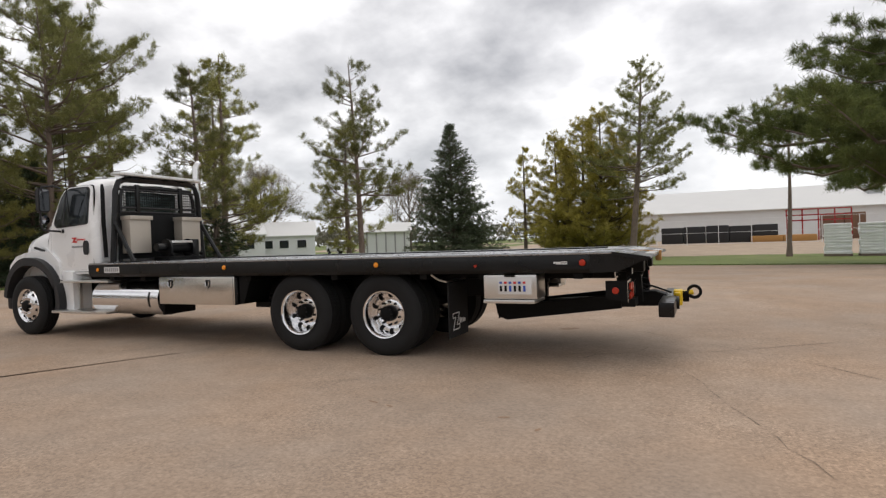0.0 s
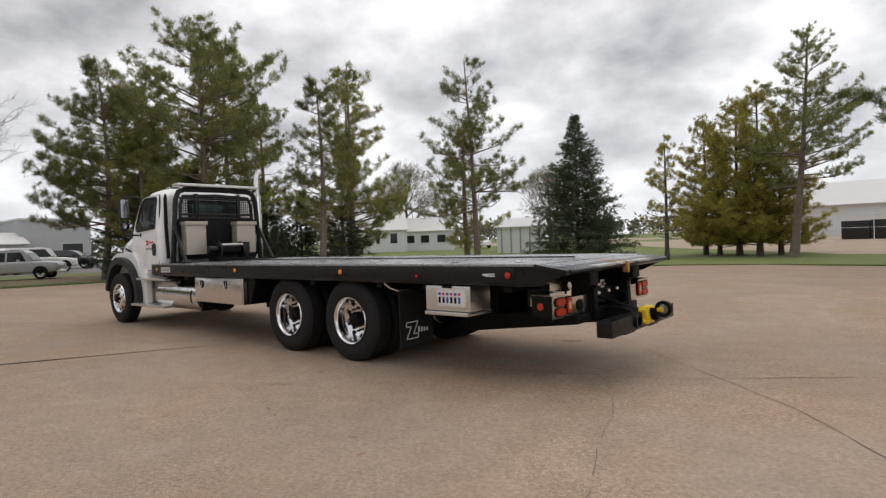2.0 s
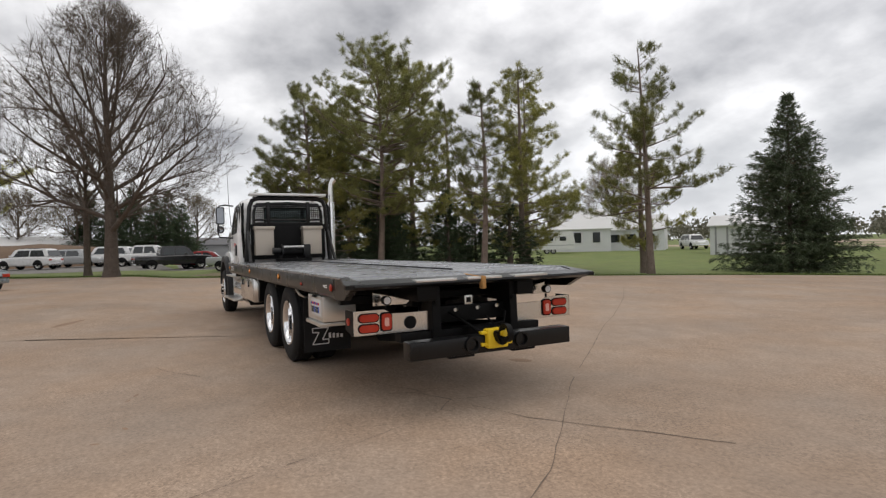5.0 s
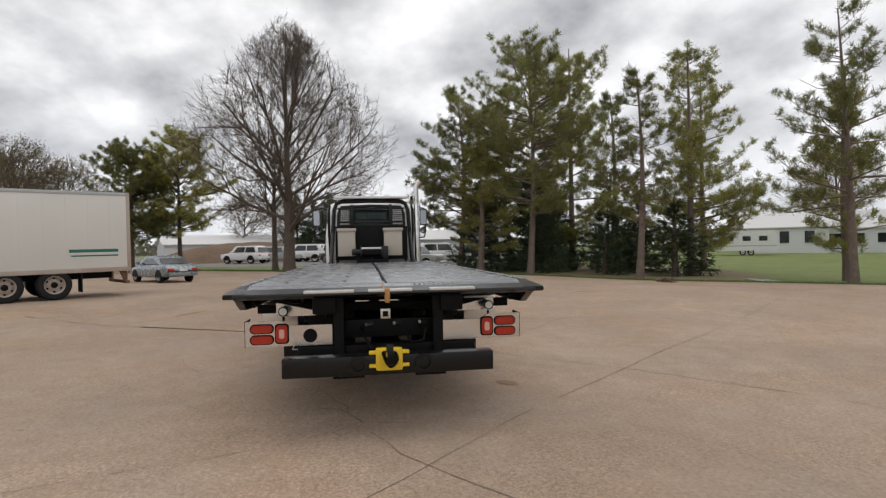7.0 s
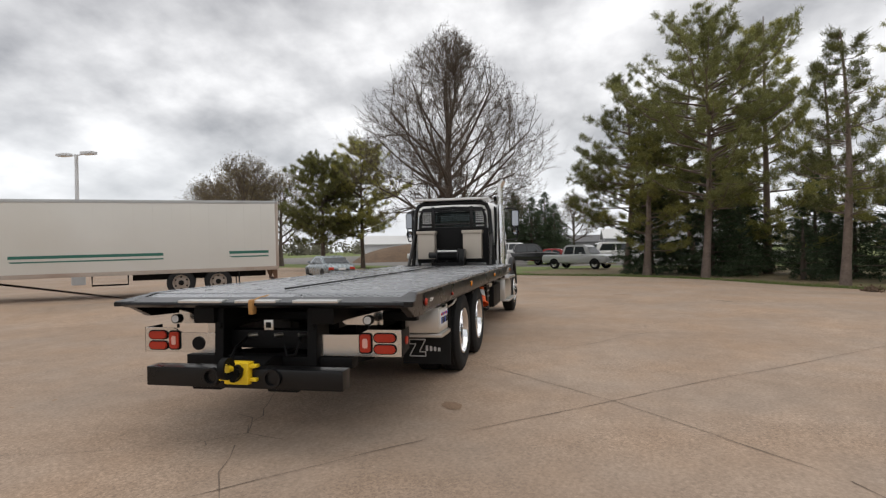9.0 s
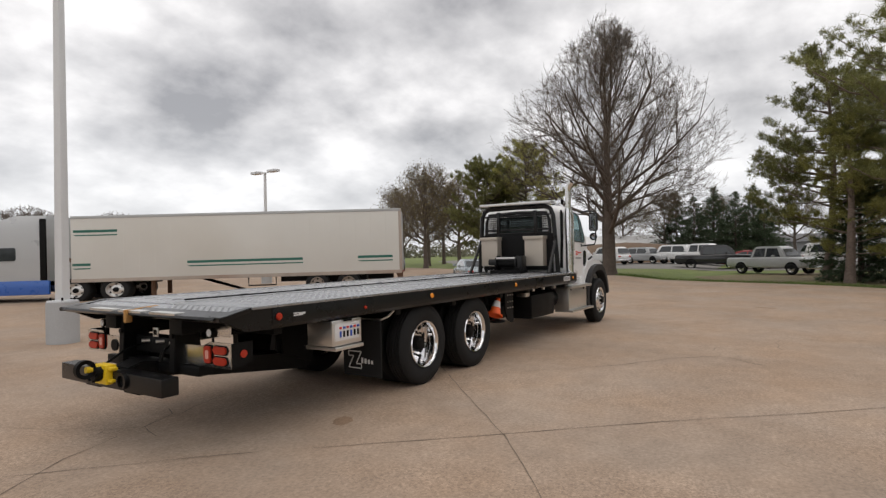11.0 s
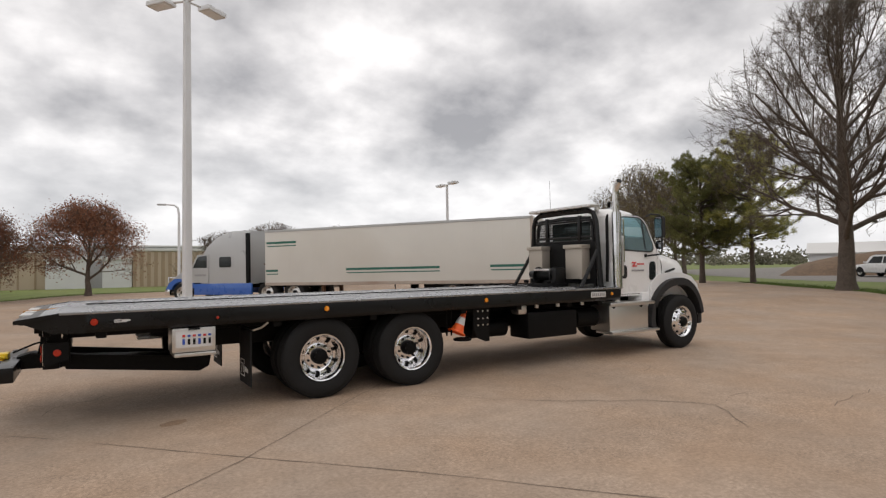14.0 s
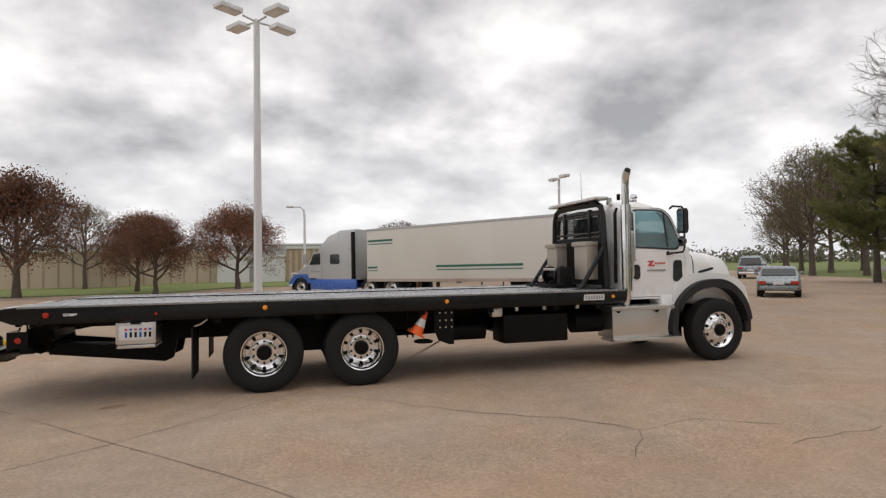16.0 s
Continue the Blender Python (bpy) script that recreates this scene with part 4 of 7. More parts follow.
for x in (-2.2, -1.2, -0.5, 0.7, 2.0, 2.9, 3.9, 4.6):
    part("crossmember", B(x - 0.05, x + 0.05, -1.22, 1.22, 0.9, 0.98, 0.008), M["satin"], truck)
part("drive_shaft", R((1.5, 0, 0.55), (5.6, 0, 0.62), 0.055), M["satin"], truck)
part("engine_block", B(5.5, 7.0, -0.33, 0.33, 0.5, 1.1, 0.05), M["satin"], truck)
part("air_tank", R((2.35, -0.72, 0.62), (2.95, -0.72, 0.62), 0.13, n=20), M["satin"], truck)
part("muffler", R((4.35, -0.8, 0.68), (5.05, -0.8, 0.68), 0.16, n=20), M["satin"], truck)

# deck
X0, X1, DZ = -2.94, 5.02, 1.165
deck = part("deck", B(X0 + 0.36, X1, -1.24, 1.24, DZ - 0.09, DZ - 0.012), M["satin"], truck, "long flat tow deck")
for y0, y1, lab in ((0.02, 1.25, "grey steel deck plate"), (-1.25, 0.0, "grey steel deck plate with rows of raised studs")):
    part("deck_plate", B(X0 + 0.365, X1 - 0.02, y0, y1, DZ - 0.012, DZ, 0.003), M["deck"], deck, lab)
part("approach_ramp", P([(X0, DZ - 0.042), (X0 + 0.36, DZ + 0.008), (X0 + 0.36, DZ - 0.05), (X0 + 0.05, DZ - 0.08)], "y", -1.25, 1.25, 0.003), M["deck"], deck, "sloping tail end of the deck")
studs = bmesh.new()
for i in range(84):
    for j in range(25):
        x, y = X0 + 0.64 + i * 0.086 + (j % 2) * 0.043, -1.17 + j * 0.044 if j < 22 else 0.3 + (j - 22) * 0.3
        v = [studs.verts.new((x + dx, y + dy, DZ)) for dx, dy in ((-0.032, 0), (0, -0.013), (0.032, 0), (0, 0.013))]
        top = studs.verts.new((x, y, DZ + 0.007))
        for k in range(4):
            studs.faces.new((v[k], v[(k + 1) % 4], top))
for i in range(2):
    for j in range(22):
        x, y = X0 + 0.2 + i * 0.08 + (j % 2) * 0.04, -1.17 + j * 0.044
        z = DZ - 0.001 - 0.14 * (X0 + 0.36 - x)
        v = [studs.verts.new((x + dx, y + dy, z)) for dx, dy in ((-0.032, 0), (0, -0.013), (0.032, 0), (0, 0.013))]
        top = studs.verts.new((x, y, z + 0.008))
        for k in range(4):
            studs.faces.new((v[k], v[(k + 1) % 4], top))
tagged(part("raised_tread", studs, M["deck"], deck, smooth_by=10), "rows of raised studs", kind="stuff")
for y in (0.4, 0.95):
    for i in range(9):
        x = X0 + 0.76 + i * 0.8
        slot = prism(bmesh.new(), rounded(x - 0.06, x + 0.06, y - 0.014, y + 0.014, 0.012, 3), "z", DZ + 0.001, DZ + 0.003)
        part("tie_down_slot", slot, M["satin"], deck)
for s in (1, -1):
    rail = bmesh.new()
    prism(rail, [(1.25 * s, DZ - 0.03), (1.28 * s, DZ + 0.004), (1.3 * s, DZ), (1.31 * s, DZ - 0.03), (1.305 * s, 1.0), (1.27 * s, 0.965), (1.22 * s, 0.965), (1.22 * s, 1.0), (1.24 * s, 1.02)], "x", X0 + 0.6, X1, 0.004)
    part("side_rail", rail, M["black"], deck, "glossy black deck side rail")
    part("rub_strip", B(X0 + 0.36, X1 - 0.02, 1.29 * s - 0.028, 1.29 * s + 0.028, DZ - 0.02, DZ + 0.007, 0.006), M["deck"], deck, "pale galvanised deck edge")
    tail = bmesh.new()
    # pointed tail corner that flares out
    prism(tail, [(X0 + 0.35, 1.31 * s), (X0 + 0.02, 1.385 * s), (X0 - 0.02, 1.375 * s), (X0, 1.19 * s), (X0 + 0.35, 1.24 * s)], "z", DZ - 0.035, DZ + 0.006, 0.006)
    for v in tail.verts:
        v.co.z += 0.01 - 0.14 * (X0 + 0.36 - v.co.x)
    part("tail_corner", tail, M["black"], deck, "flared black tail corner")
    gus = bmesh.new()
    prism(gus, [(X0 + 0.04, DZ - 0.085), (X0 + 0.08, DZ - 0.04), (X0 + 0.36, DZ + 0.002), (X0 + 0.6, DZ + 0.004), (X0 + 0.6, 0.965), (X0 + 0.3, 0.975)], "y", 1.24 * s, 1.306 * s, 0.004)
    part("tail_gusset", gus, M["black"], deck, "black wedge that thins to the pointed tail")
    for x, z, mt, r in ((2.3, 1.075, "amber", 0.034), (0.05, 1.075, "amber", 0.034), (-1.15, 1.045, "red", 0.018), (-2.26, 1.065, "red", 0.036), (4.8, 1.07, "amber", 0.03)):
        lt = bmesh.new()
        lathe(lt, [(r, 0.0), (r, 0.012), (r * 0.8, 0.024), (0.001, 0.028)], (x, 1.302 * s, z), n=20, sign=s)
        lamp = part("marker_light", lt, M[mt], truck, ("amber" if mt == "amber" else "red") + " side marker lamp")
        part("bezel", lathe(bmesh.new(), [(r * 1.25, 0.0), (r * 1.2, 0.01), (r, 0.01)], (x, 1.303 * s, z), n=20, sign=s), M["satin"], lamp)
    badge = bmesh.new()
    bx = -2.1 if s > 0 else -2.08
    for k, (w, z) in enumerate(((0.07, 1.092), (0.05, 1.075), (0.08, 1.055))):
        box(badge, bx - 0.02, bx - 0.02 + w + 0.02 * k, 1.306 * s - 0.002, 1.306 * s + 0.002, z - 0.006, z + 0.006)
    box(badge, bx + 0.05, bx + 0.13, 1.306 * s - 0.002, 1.306 * s + 0.002, 1.058, 1.078)
    part("badge", badge, M["mark"], deck, "small white maker's badge")
    plate = part("name_plate", B(4.3, 4.66, 1.306 * s - 0.004, 1.306 * s + 0.004, 1.02, 1.115, 0.006), M["mark"], deck, "white plate with dark bars")
    bars = bmesh.new()
    for k in range(7):
        box(bars, 4.325 + k * 0.046, 4.325 + k * 0.046 + 0.03, 1.311 * s - 0.002, 1.311 * s + 0.002, 1.04, 1.098)
    part("lettering", bars, M["greymark"], plate)
edge = P([(X0 - 0.03, DZ - 0.06), (X0 - 0.02, DZ - 0.04), (X0 + 0.17, DZ - 0.01), (X0 + 0.17, DZ - 0.08), (X0 + 0.03, DZ - 0.09)], "y", -1.3, 1.3, 0.004)
for y in (0.56, -0.56):
    part("tail_beam", B(X0 + 0.1, X0 + 0.75, y - 0.1, y + 0.1, 0.93, DZ - 0.07, 0.012), M["satin"], deck, "black deck beam end")
part("tail_edge", edge, M["black"], deck, "bevelled black tail edge")
for y0, y1 in ((0.3, 0.72), (-0.2, 0.18), (-0.75, -0.35)):
    part("approach_plate", B(X0 - 0.024, X0 + 0.08, y0, y1, DZ - 0.045, DZ - 0.022, 0.002), M["alu"], deck)
strap = bmesh.new()
box(strap, X0 - 0.05, X0 + 0.02, -0.005, 0.04, DZ - 0.14, DZ - 0.015, 0.015)
tube(strap, [(X0 + 0.02, 0.03, DZ - 0.03), (X0 + 0.14, 0.05, DZ - 0.02), (X0 + 0.3, 0.04, DZ - 0.01)], 0.012)
part("strap_hook", strap, M["strap"], deck, "tan webbing strap with hook")
part("winch_cable", tube(bmesh.new(), [(X0 + 0.6, 0.03, DZ + 0.012), (0, 0.0, DZ + 0.01), (4.0, 0.0, DZ + 0.012), (4.3, 0.0, DZ + 0.12)], 0.009, 6), M["satin"], deck)

# headache rack
RX = 4.92
rack = part("headache_rack", tube(bmesh.new(), [(RX, 0.95, DZ), (RX, 0.9, 1.75), (RX, 0.86, 2.28), (RX, 0.8, 2.42), (RX, 0.68, 2.47), (RX, 0, 2.48), (RX, -0.68, 2.47), (RX, -0.8, 2.42), (RX, -0.86, 2.28), (RX, -0.9, 1.75), (RX, -0.95, DZ)], 0.048, 10), M["black"], truck, "black tube headache rack behind the cab")
part("inner_hoop", tube(bmesh.new(), [(RX + 0.02, 0.8, DZ), (RX + 0.02, 0.76, 2.2), (RX + 0.02, 0.7, 2.34), (RX + 0.02, 0, 2.37), (RX + 0.02, -0.7, 2.34), (RX + 0.02, -0.76, 2.2), (RX + 0.02, -0.8, DZ)], 0.035, 8), M["black"], rack)
for y in (0.45, -0.45):
    part("upright", B(RX - 0.03, RX + 0.03, y - 0.035, y + 0.035, 1.95, 2.4, 0.008), M["black"], rack)
part("lower_panel", B(RX - 0.015, RX + 0.015, -0.84, 0.84, DZ + 0.05, 1.93, 0.004), M["satin"], rack)
for z in (1.95, 2.02, 2.31):
    part("rack_bar", R((RX, 0.78, z), (RX, -0.78, z), 0.022, n=8), M["black"], rack)
for y0, y1 in ((-0.41, 0.41), (0.49, 0.72), (-0.72, -0.49)):
    net = bmesh.new()
    y = y0
    while y < y1 + 0.001:
        rod(net, (RX, y, 2.03), (RX, y, 2.3), 0.005, n=4)
        y += 0.045
    z = 2.04
    while z < 2.3:
        rod(net, (RX, y0, z), (RX, y1, z), 0.005, n=4)
        z += 0.045
    part("wire_screen", net, M["satin"], rack, "black wire mesh window screen")
for s in (1, -1):
    part("brace", tube(bmesh.new(), [(4.45, 0.93 * s, DZ), (4.9, 0.9 * s, 1.78)], 0.035, 6), M["black"], rack)
    part("foot_plate", B(4.35, 5.0, 0.93 * s - 0.06, 0.93 * s + 0.06, DZ, DZ + 0.015, 0.003), M["satin"], rack)
    y0, y1 = (0.36, 0.8) if s > 0 else (-0.72, -0.26)
    tb = part("rack_toolbox", B(4.7, 4.92, y0 + 0.02, y1 - 0.02, 1.3, 1.83, 0.008), M["boxalu"], truck, "tall aluminium toolbox on the rack")
    part("toolbox_lid", B(4.66, 4.93, y0, y1, 1.815, 1.885, 0.008), M["boxalu"], tb, "overhanging aluminium lid")
    for yy in (-0.6, 0.6):
        rl = lathe(bmesh.new(), [(0.035, 0), (0.035, 0.05), (0.02, 0.06), (0.001, 0.06)], (RX - 0.02, yy, 2.5), axis="z", n=12)
    part("rack_lamp", rl, M["satin"], rack)
bar = part("light_bar", B(RX - 0.14, RX + 0.12, -0.86, 0.86, 2.515, 2.575, 0.02), M["alu"], truck, "low aluminium light bar over the rack")
for k in range(9):
    part("light_lens", B(RX - 0.145, RX - 0.13, -0.8 + k * 0.18, -0.66 + k * 0.18, 2.525, 2.565, 0.004), M["mark"], bar)

# winch
winch = part("winch", R((4.50, 0.24, 1.36), (4.50, -0.2, 1.36), 0.085, n=20), M["satin"], truck, "black deck winch with drum and motor")
part("winch_drum_flange", R((4.50, 0.24, 1.36), (4.50, 0.27, 1.36), 0.15, n=24), M["black"], winch)
part("winch_drum_flange", R((4.50, -0.2, 1.36), (4.50, -0.23, 1.36), 0.15, n=24), M["black"], winch)
part("winch_motor", R((4.50, 0.27, 1.38), (4.50, 0.46, 1.38), 0.07, n=16), M["black"], winch)
part("gear_box", B(4.38, 4.62, -0.36, -0.23, 1.22, 1.5, 0.02), M["black"], winch)
part("winch_bed", B(4.30, 4.70, -0.36, 0.36, DZ, 1.23, 0.008), M["satin"], winch)
part("tension_plate", B(4.37, 4.44, -0.2, 0.24, 1.44, 1.48, 0.006), M["alu"], winch, "bright tensioner plate")
for y in (0.33, -0.3):
    part("winch_lug", R((4.30, y, 1.26), (4.22, y, 1.26), 0.03, n=12), M["satin"], winch)

# cab: rings of a rounded rectangle from floor to roof
def ring_at(z, xr, xf, hw, r):
    return [(x, y, z) for x, y in rounded(xr, xf, -hw, hw, r, 6)]


cab = part("cab", loft(bmesh.new(), [ring_at(1.0, 5.16, 6.2, 1.03, 0.1), ring_at(1.08, 5.13, 6.26, 1.05, 0.1), ring_at(1.4, 5.11, 6.3, 1.06, 0.12), ring_at(1.74, 5.11, 6.26, 1.055, 0.14), ring_at(2.1, 5.12, 6.02, 1.02, 0.16), ring_at(2.34, 5.13, 5.86, 0.985, 0.18), ring_at(2.44, 5.16, 5.76, 0.93, 0.2), ring_at(2.5, 5.22, 5.64, 0.8, 0.2), ring_at(2.52, 5.3, 5.5, 0.6, 0.12)]), M["white"], truck, "white day cab with rounded roof")


def side_y(z):
    """Half width of the cab wall at a height."""
    zs, ws = (1.0, 1.08, 1.4, 1.74, 2.1, 2.34, 2.44), (1.03, 1.05, 1.06, 1.055, 1.02, 0.985, 0.93)
    return float(np.interp(z, zs, ws))


def wall_plate(pts, s, proud, thick):
    """A plate that follows the cab side: outline of (x, z), s the side."""
    bm = bmesh.new()
    zs = [p[1] for p in pts]
    out = [bm.verts.new((x, s * (side_y(z) + proud), z)) for x, z in pts]
    inn = [bm.verts.new((x, s * (side_y(z) + proud - thick), z)) for x, z in pts]
    bm.faces.new(out)
    bm.faces.new(inn[::-1])
    n = len(pts)
    for i in range(n):
        bm.faces.new((out[i], out[(i + 1) % n], inn[(i + 1) % n], inn[i]))
    bmesh.ops.triangulate(bm, faces=bm.faces[:])
    return bm


def soft_outline(pts, r=0.06, n=4):
    """Rounds the corners of an outline."""
    res = []
    k = len(pts)
    for i in range(k):
        p0, p, p1 = Vector(pts[i - 1]), Vector(pts[i]), Vector(pts[(i + 1) % k])
        a, b = (p0 - p), (p1 - p)
        ra, rb = min(r, a.length * 0.45), min(r, b.length * 0.45)
        a, b = p + a.normalized() * ra, p + b.normalized() * rb
        for j in range(n + 1):
            t = j / n
            q = a * (1 - t) ** 2 + p * 2 * t * (1 - t) + b * t * t
            res.append((q.x, q.y))
    return res


WIN = [(5.30, 1.80), (5.30, 2.30), (5.36, 2.345), (5.78, 2.345), (5.90, 2.22), (6.04, 1.84), (5.98, 1.755), (5.36, 1.79)]
DOOR = [(5.2, 1.04), (5.2, 2.28), (5.26, 2.385), (5.8, 2.385), (5.92, 2.28), (6.12, 1.78), (6.12, 1.3), (6.0, 1.04)]
for s in (1, -1):
    seam = part("door_seam", wall_plate(soft_outline([(x + (0.012 if x > 5.5 else -0.012), z + (0.012 if z > 1.7 else -0.012)) for x, z in DOOR], 0.07), s, 0.002, 0.02), M["satin"], cab)
    door = part("door", wall_plate(soft_outline(DOOR, 0.07), s, 0.007, 0.03), M["white"], cab, "white cab door with vent and lettering")
    part("window_seal", wall_plate(soft_outline([(x + (0.022 if x > 5.6 else -0.022), z + (0.022 if z > 2 else -0.022)) for x, z in WIN], 0.08), s, 0.010, 0.02), M["plastic"], door)
    # Right pane has the sky's tone in its colour; left pane is dark.
    part("window_pane", wall_plate(soft_outline(WIN, 0.07), s, 0.014, 0.008), M["dark_glass"] if s > 0 else M["pane"], door, "side window, sky reflection in the right pane's colour")
    part("quarter_post", wall_plate([(5.83, 1.79), (5.86, 1.79), (5.83, 2.33), (5.8, 2.33)], s, 0.017, 0.008), M["plastic"], door)
    part("door_handle", P(soft_outline([(5.26, 1.3), (5.38, 1.3), (5.38, 1.52), (5.26, 1.52)], 0.05), "y", 1.062 * s, 1.085 * s, 0.005), M["plastic"], door, "black recessed door handle")
    part("lower_window", P(soft_outline([(5.9, 1.26), (6.08, 1.26), (6.08, 1.58), (5.92, 1.58)], 0.05), "y", 1.062 * s, 1.078 * s, 0.004), M["dark_glass"], door, "small dark lower door window") if s < 0 else None
    logo = bmesh.new()
    lx = 5.48 if s < 0 else 5.66
    zed = [(0.0, 1.58), (0.13, 1.58), (0.06, 1.515), (0.13, 1.515), (0.13, 1.49), (-0.01, 1.49), (0.07, 1.557), (0.0, 1.557)]
    sg = 1 if s < 0 else -1
    prism(logo, [(lx + sg * u, z) for u, z in zed], "y", 1.068 * s, 1.072 * s)
    for k in range(6):
        a, b2 = lx + sg * (0.14 + k * 0.035), lx + sg * (0.165 + k * 0.035)
        box(logo, min(a, b2), max(a, b2), 1.07 * s - 0.002, 1.07 * s + 0.002, 1.525, 1.553)
    part("lettering", logo, M["redmark"], door, "red maker's mark")
    nums = bmesh.new()
    for k in range(9):
        a, b2 = lx + sg * (-0.01 + k * 0.04), lx + sg * (0.018 + k * 0.04)
        box(nums, min(a, b2), max(a, b2), 1.07 * s - 0.002, 1.07 * s + 0.002, 1.415, 1.445)
    part("lettering", nums, M["greymark"], door)
    # mirrors
    arm = tube(bmesh.new(), [(5.92, 1.03 * s, 2.38), (5.84, 1.2 * s, 2.4), (5.92, 1.33 * s, 2.38), (5.93, 1.36 * s, 2.3), (5.93, 1.36 * s, 1.78), (5.92, 1.33 * s, 1.7), (5.82, 1.12 * s, 1.68), (5.92, 1.06 * s, 1.68)], 0.016, 8)
    mir = part("mirror_arm", arm, M["plastic"], truck, "black tubular mirror bracket")
    part("mirror_head", P(soft_outline([(1.22 * s, 1.98), (1.4 * s, 1.98), (1.4 * s, 2.36), (1.22 * s, 2.36)], 0.04), "x", 5.890, 5.970, 0.015), M["plastic"], mir)
    part("mirror_glass", P(soft_outline([(1.24 * s, 2.0), (1.385 * s, 2.0), (1.385 * s, 2.34), (1.24 * s, 2.34)], 0.03), "x", 5.885, 5.889), M["mirror"], mir)
    part("spot_mirror", lathe(bmesh.new(), [(0.001, -0.06), (0.06, -0.04), (0.085, 0.0), (0.085, 0.02)], (0, 0, 0), axis="z", n=20), M["mirror"], mir).matrix_basis = pose(5.92, 1.31 * s, 1.86, 0, -90, 0)
    part("mirror_mount", B(5.88, 5.82, 1.02 * s - 0.05, 1.02 * s + 0.05, 1.65, 1.72, 0.015), M["plastic"], mir)
    part("roof_lamp", R((5.42, 0.62 * s, 2.52), (5.62, 0.62 * s, 2.54), 0.05, 0.035, n=16), M["chrome"], truck, "chrome roof marker lamp")
part("roof_horn", R((5.3, 0.3, 2.56), (5.75, 0.3, 2.55), 0.025, 0.05, n=14), M["chrome"], truck)
part("roof_beacon", R((5.15, -0.62, 2.46), (5.15, -0.62, 2.58), 0.045, n=16), M["alu"], truck)
part("windshield", P([(-0.86, 0), (0.86, 0), (0.74, 0.62), (-0.74, 0.62)], "x", -0.004, 0.004), M["pane"], cab, "raked windshield").matrix_basis = pose(6.235, 0, 1.76, 0, -32, 0)
rearwin = part("rear_window", B(5.095, 5.115, -0.5, 0.5, 1.95, 2.3, 0.006), M["rearglass"], cab, "dark rear cab window")
for s in (1, -1):
    part("cab_hose", tube(bmesh.new(), [(5.1, 0.93 * s, 2.38), (5.05, 0.97 * s, 2.3), (5.04, 0.98 * s, 1.8), (5.05, 0.95 * s, 1.25)], 0.02, 6), M["satin"], cab)

# hood and fenders
def nose(x, hw, zt, zb, r):
    return [(x, y, z) for y, z in rounded(-hw, hw, zb, zt, r, 6)]


hood = part("hood", loft(bmesh.new(), [nose(6.18, 1.0, 1.72, 1.0, 0.2), nose(6.3, 0.98, 1.73, 0.9, 0.22), nose(6.6, 0.94, 1.69, 0.85, 0.24), nose(6.95, 0.89, 1.62, 0.8, 0.24), nose(7.05, 0.84, 1.56, 0.7, 0.22), nose(7.13, 0.78, 1.44, 0.66, 0.2)]), M["white"], truck, "sloping white hood")
part("hood_seam", loft(bmesh.new(), [nose(6.3, 0.985, 1.725, 0.9, 0.22), nose(6.315, 0.984, 1.723, 0.9, 0.22)]), M["satin"], hood)
part("grille", B(7.12, 7.19, -0.5, 0.5, 0.75, 1.25, 0.03), M["chrome"], hood)
for s in (1, -1):
    arc = [(STEER + 0.63 * math.cos(radians(a)), 0.53 + 0.66 * math.sin(radians(a))) for a in range(0, 186, 12)]
    outer = [(7.2, 0.62), (7.2, 0.95), (7.13, 1.16), (6.95, 1.3), (6.7, 1.36), (6.4, 1.38), (6.1, 1.36), (5.93, 1.2), (5.9, 0.9), (5.9, 0.4)]
    prof = [(arc[0][0], arc[0][1])] + outer + [(arc[-1][0], 0.4)] + arc[::-1][:-1]
    fb = P(prof, "y", 0.72 * s, 1.1 * s)
    bmesh.ops.triangulate(fb, faces=[f for f in fb.faces if len(f.verts) > 4])
    part("fender", fb, M["white"], truck, "white front fender over the wheel")
    fl_in = [(STEER + 0.6 * math.cos(radians(a)), 0.53 + 0.63 * math.sin(radians(a))) for a in range(8, 181, 9)] + [(5.95, 0.4)]
    fl_out = [(5.83, 0.4)] + [(STEER + 0.69 * math.cos(radians(a)), 0.53 + 0.755 * math.sin(radians(a))) for a in range(180, 7, -9)]
    fb = P(fl_in + fl_out, "y", 1.0 * s, 1.2 * s, 0.0)
    bmesh.ops.triangulate(fb, faces=[f for f in fb.faces if len(f.verts) > 4])
    part("fender_flare", fb, M["plastic"], truck, "grey-black plastic wheel arch flare")
    part("wheel_well", P([(STEER + 0.6 * math.cos(radians(a)), 0.53 + 0.64 * math.sin(radians(a))) for a in range(0, 181, 15)] + [(STEER - 0.55, 0.9), (STEER + 0.55, 0.9)], "y", 0.5 * s, 0.74 * s), M["satin"], truck)
    part("headlight", lathe(bmesh.new(), [(0.001, 0.03), (0.09, 0.02), (0.12, 0.0), (0.12, -0.05)], (0, 0, 0), axis="z", n=20), M["chrome"], hood).matrix_basis = pose(7.11, 0.88 * s, 1.12, 0, 75, 25 * s)
    part("hood_vent", P(soft_outline([(6.32, 1.36), (6.62, 1.43), (6.6, 1.47), (6.3, 1.4)], 0.02), "y", 0.985 * s, 1.0 * s), M["plastic"], hood)
part("front_bumper", B(7.1, 7.24, -1.12, 1.12, 0.42, 0.68, 0.05), M["plastic"], truck, "dark front bumper")

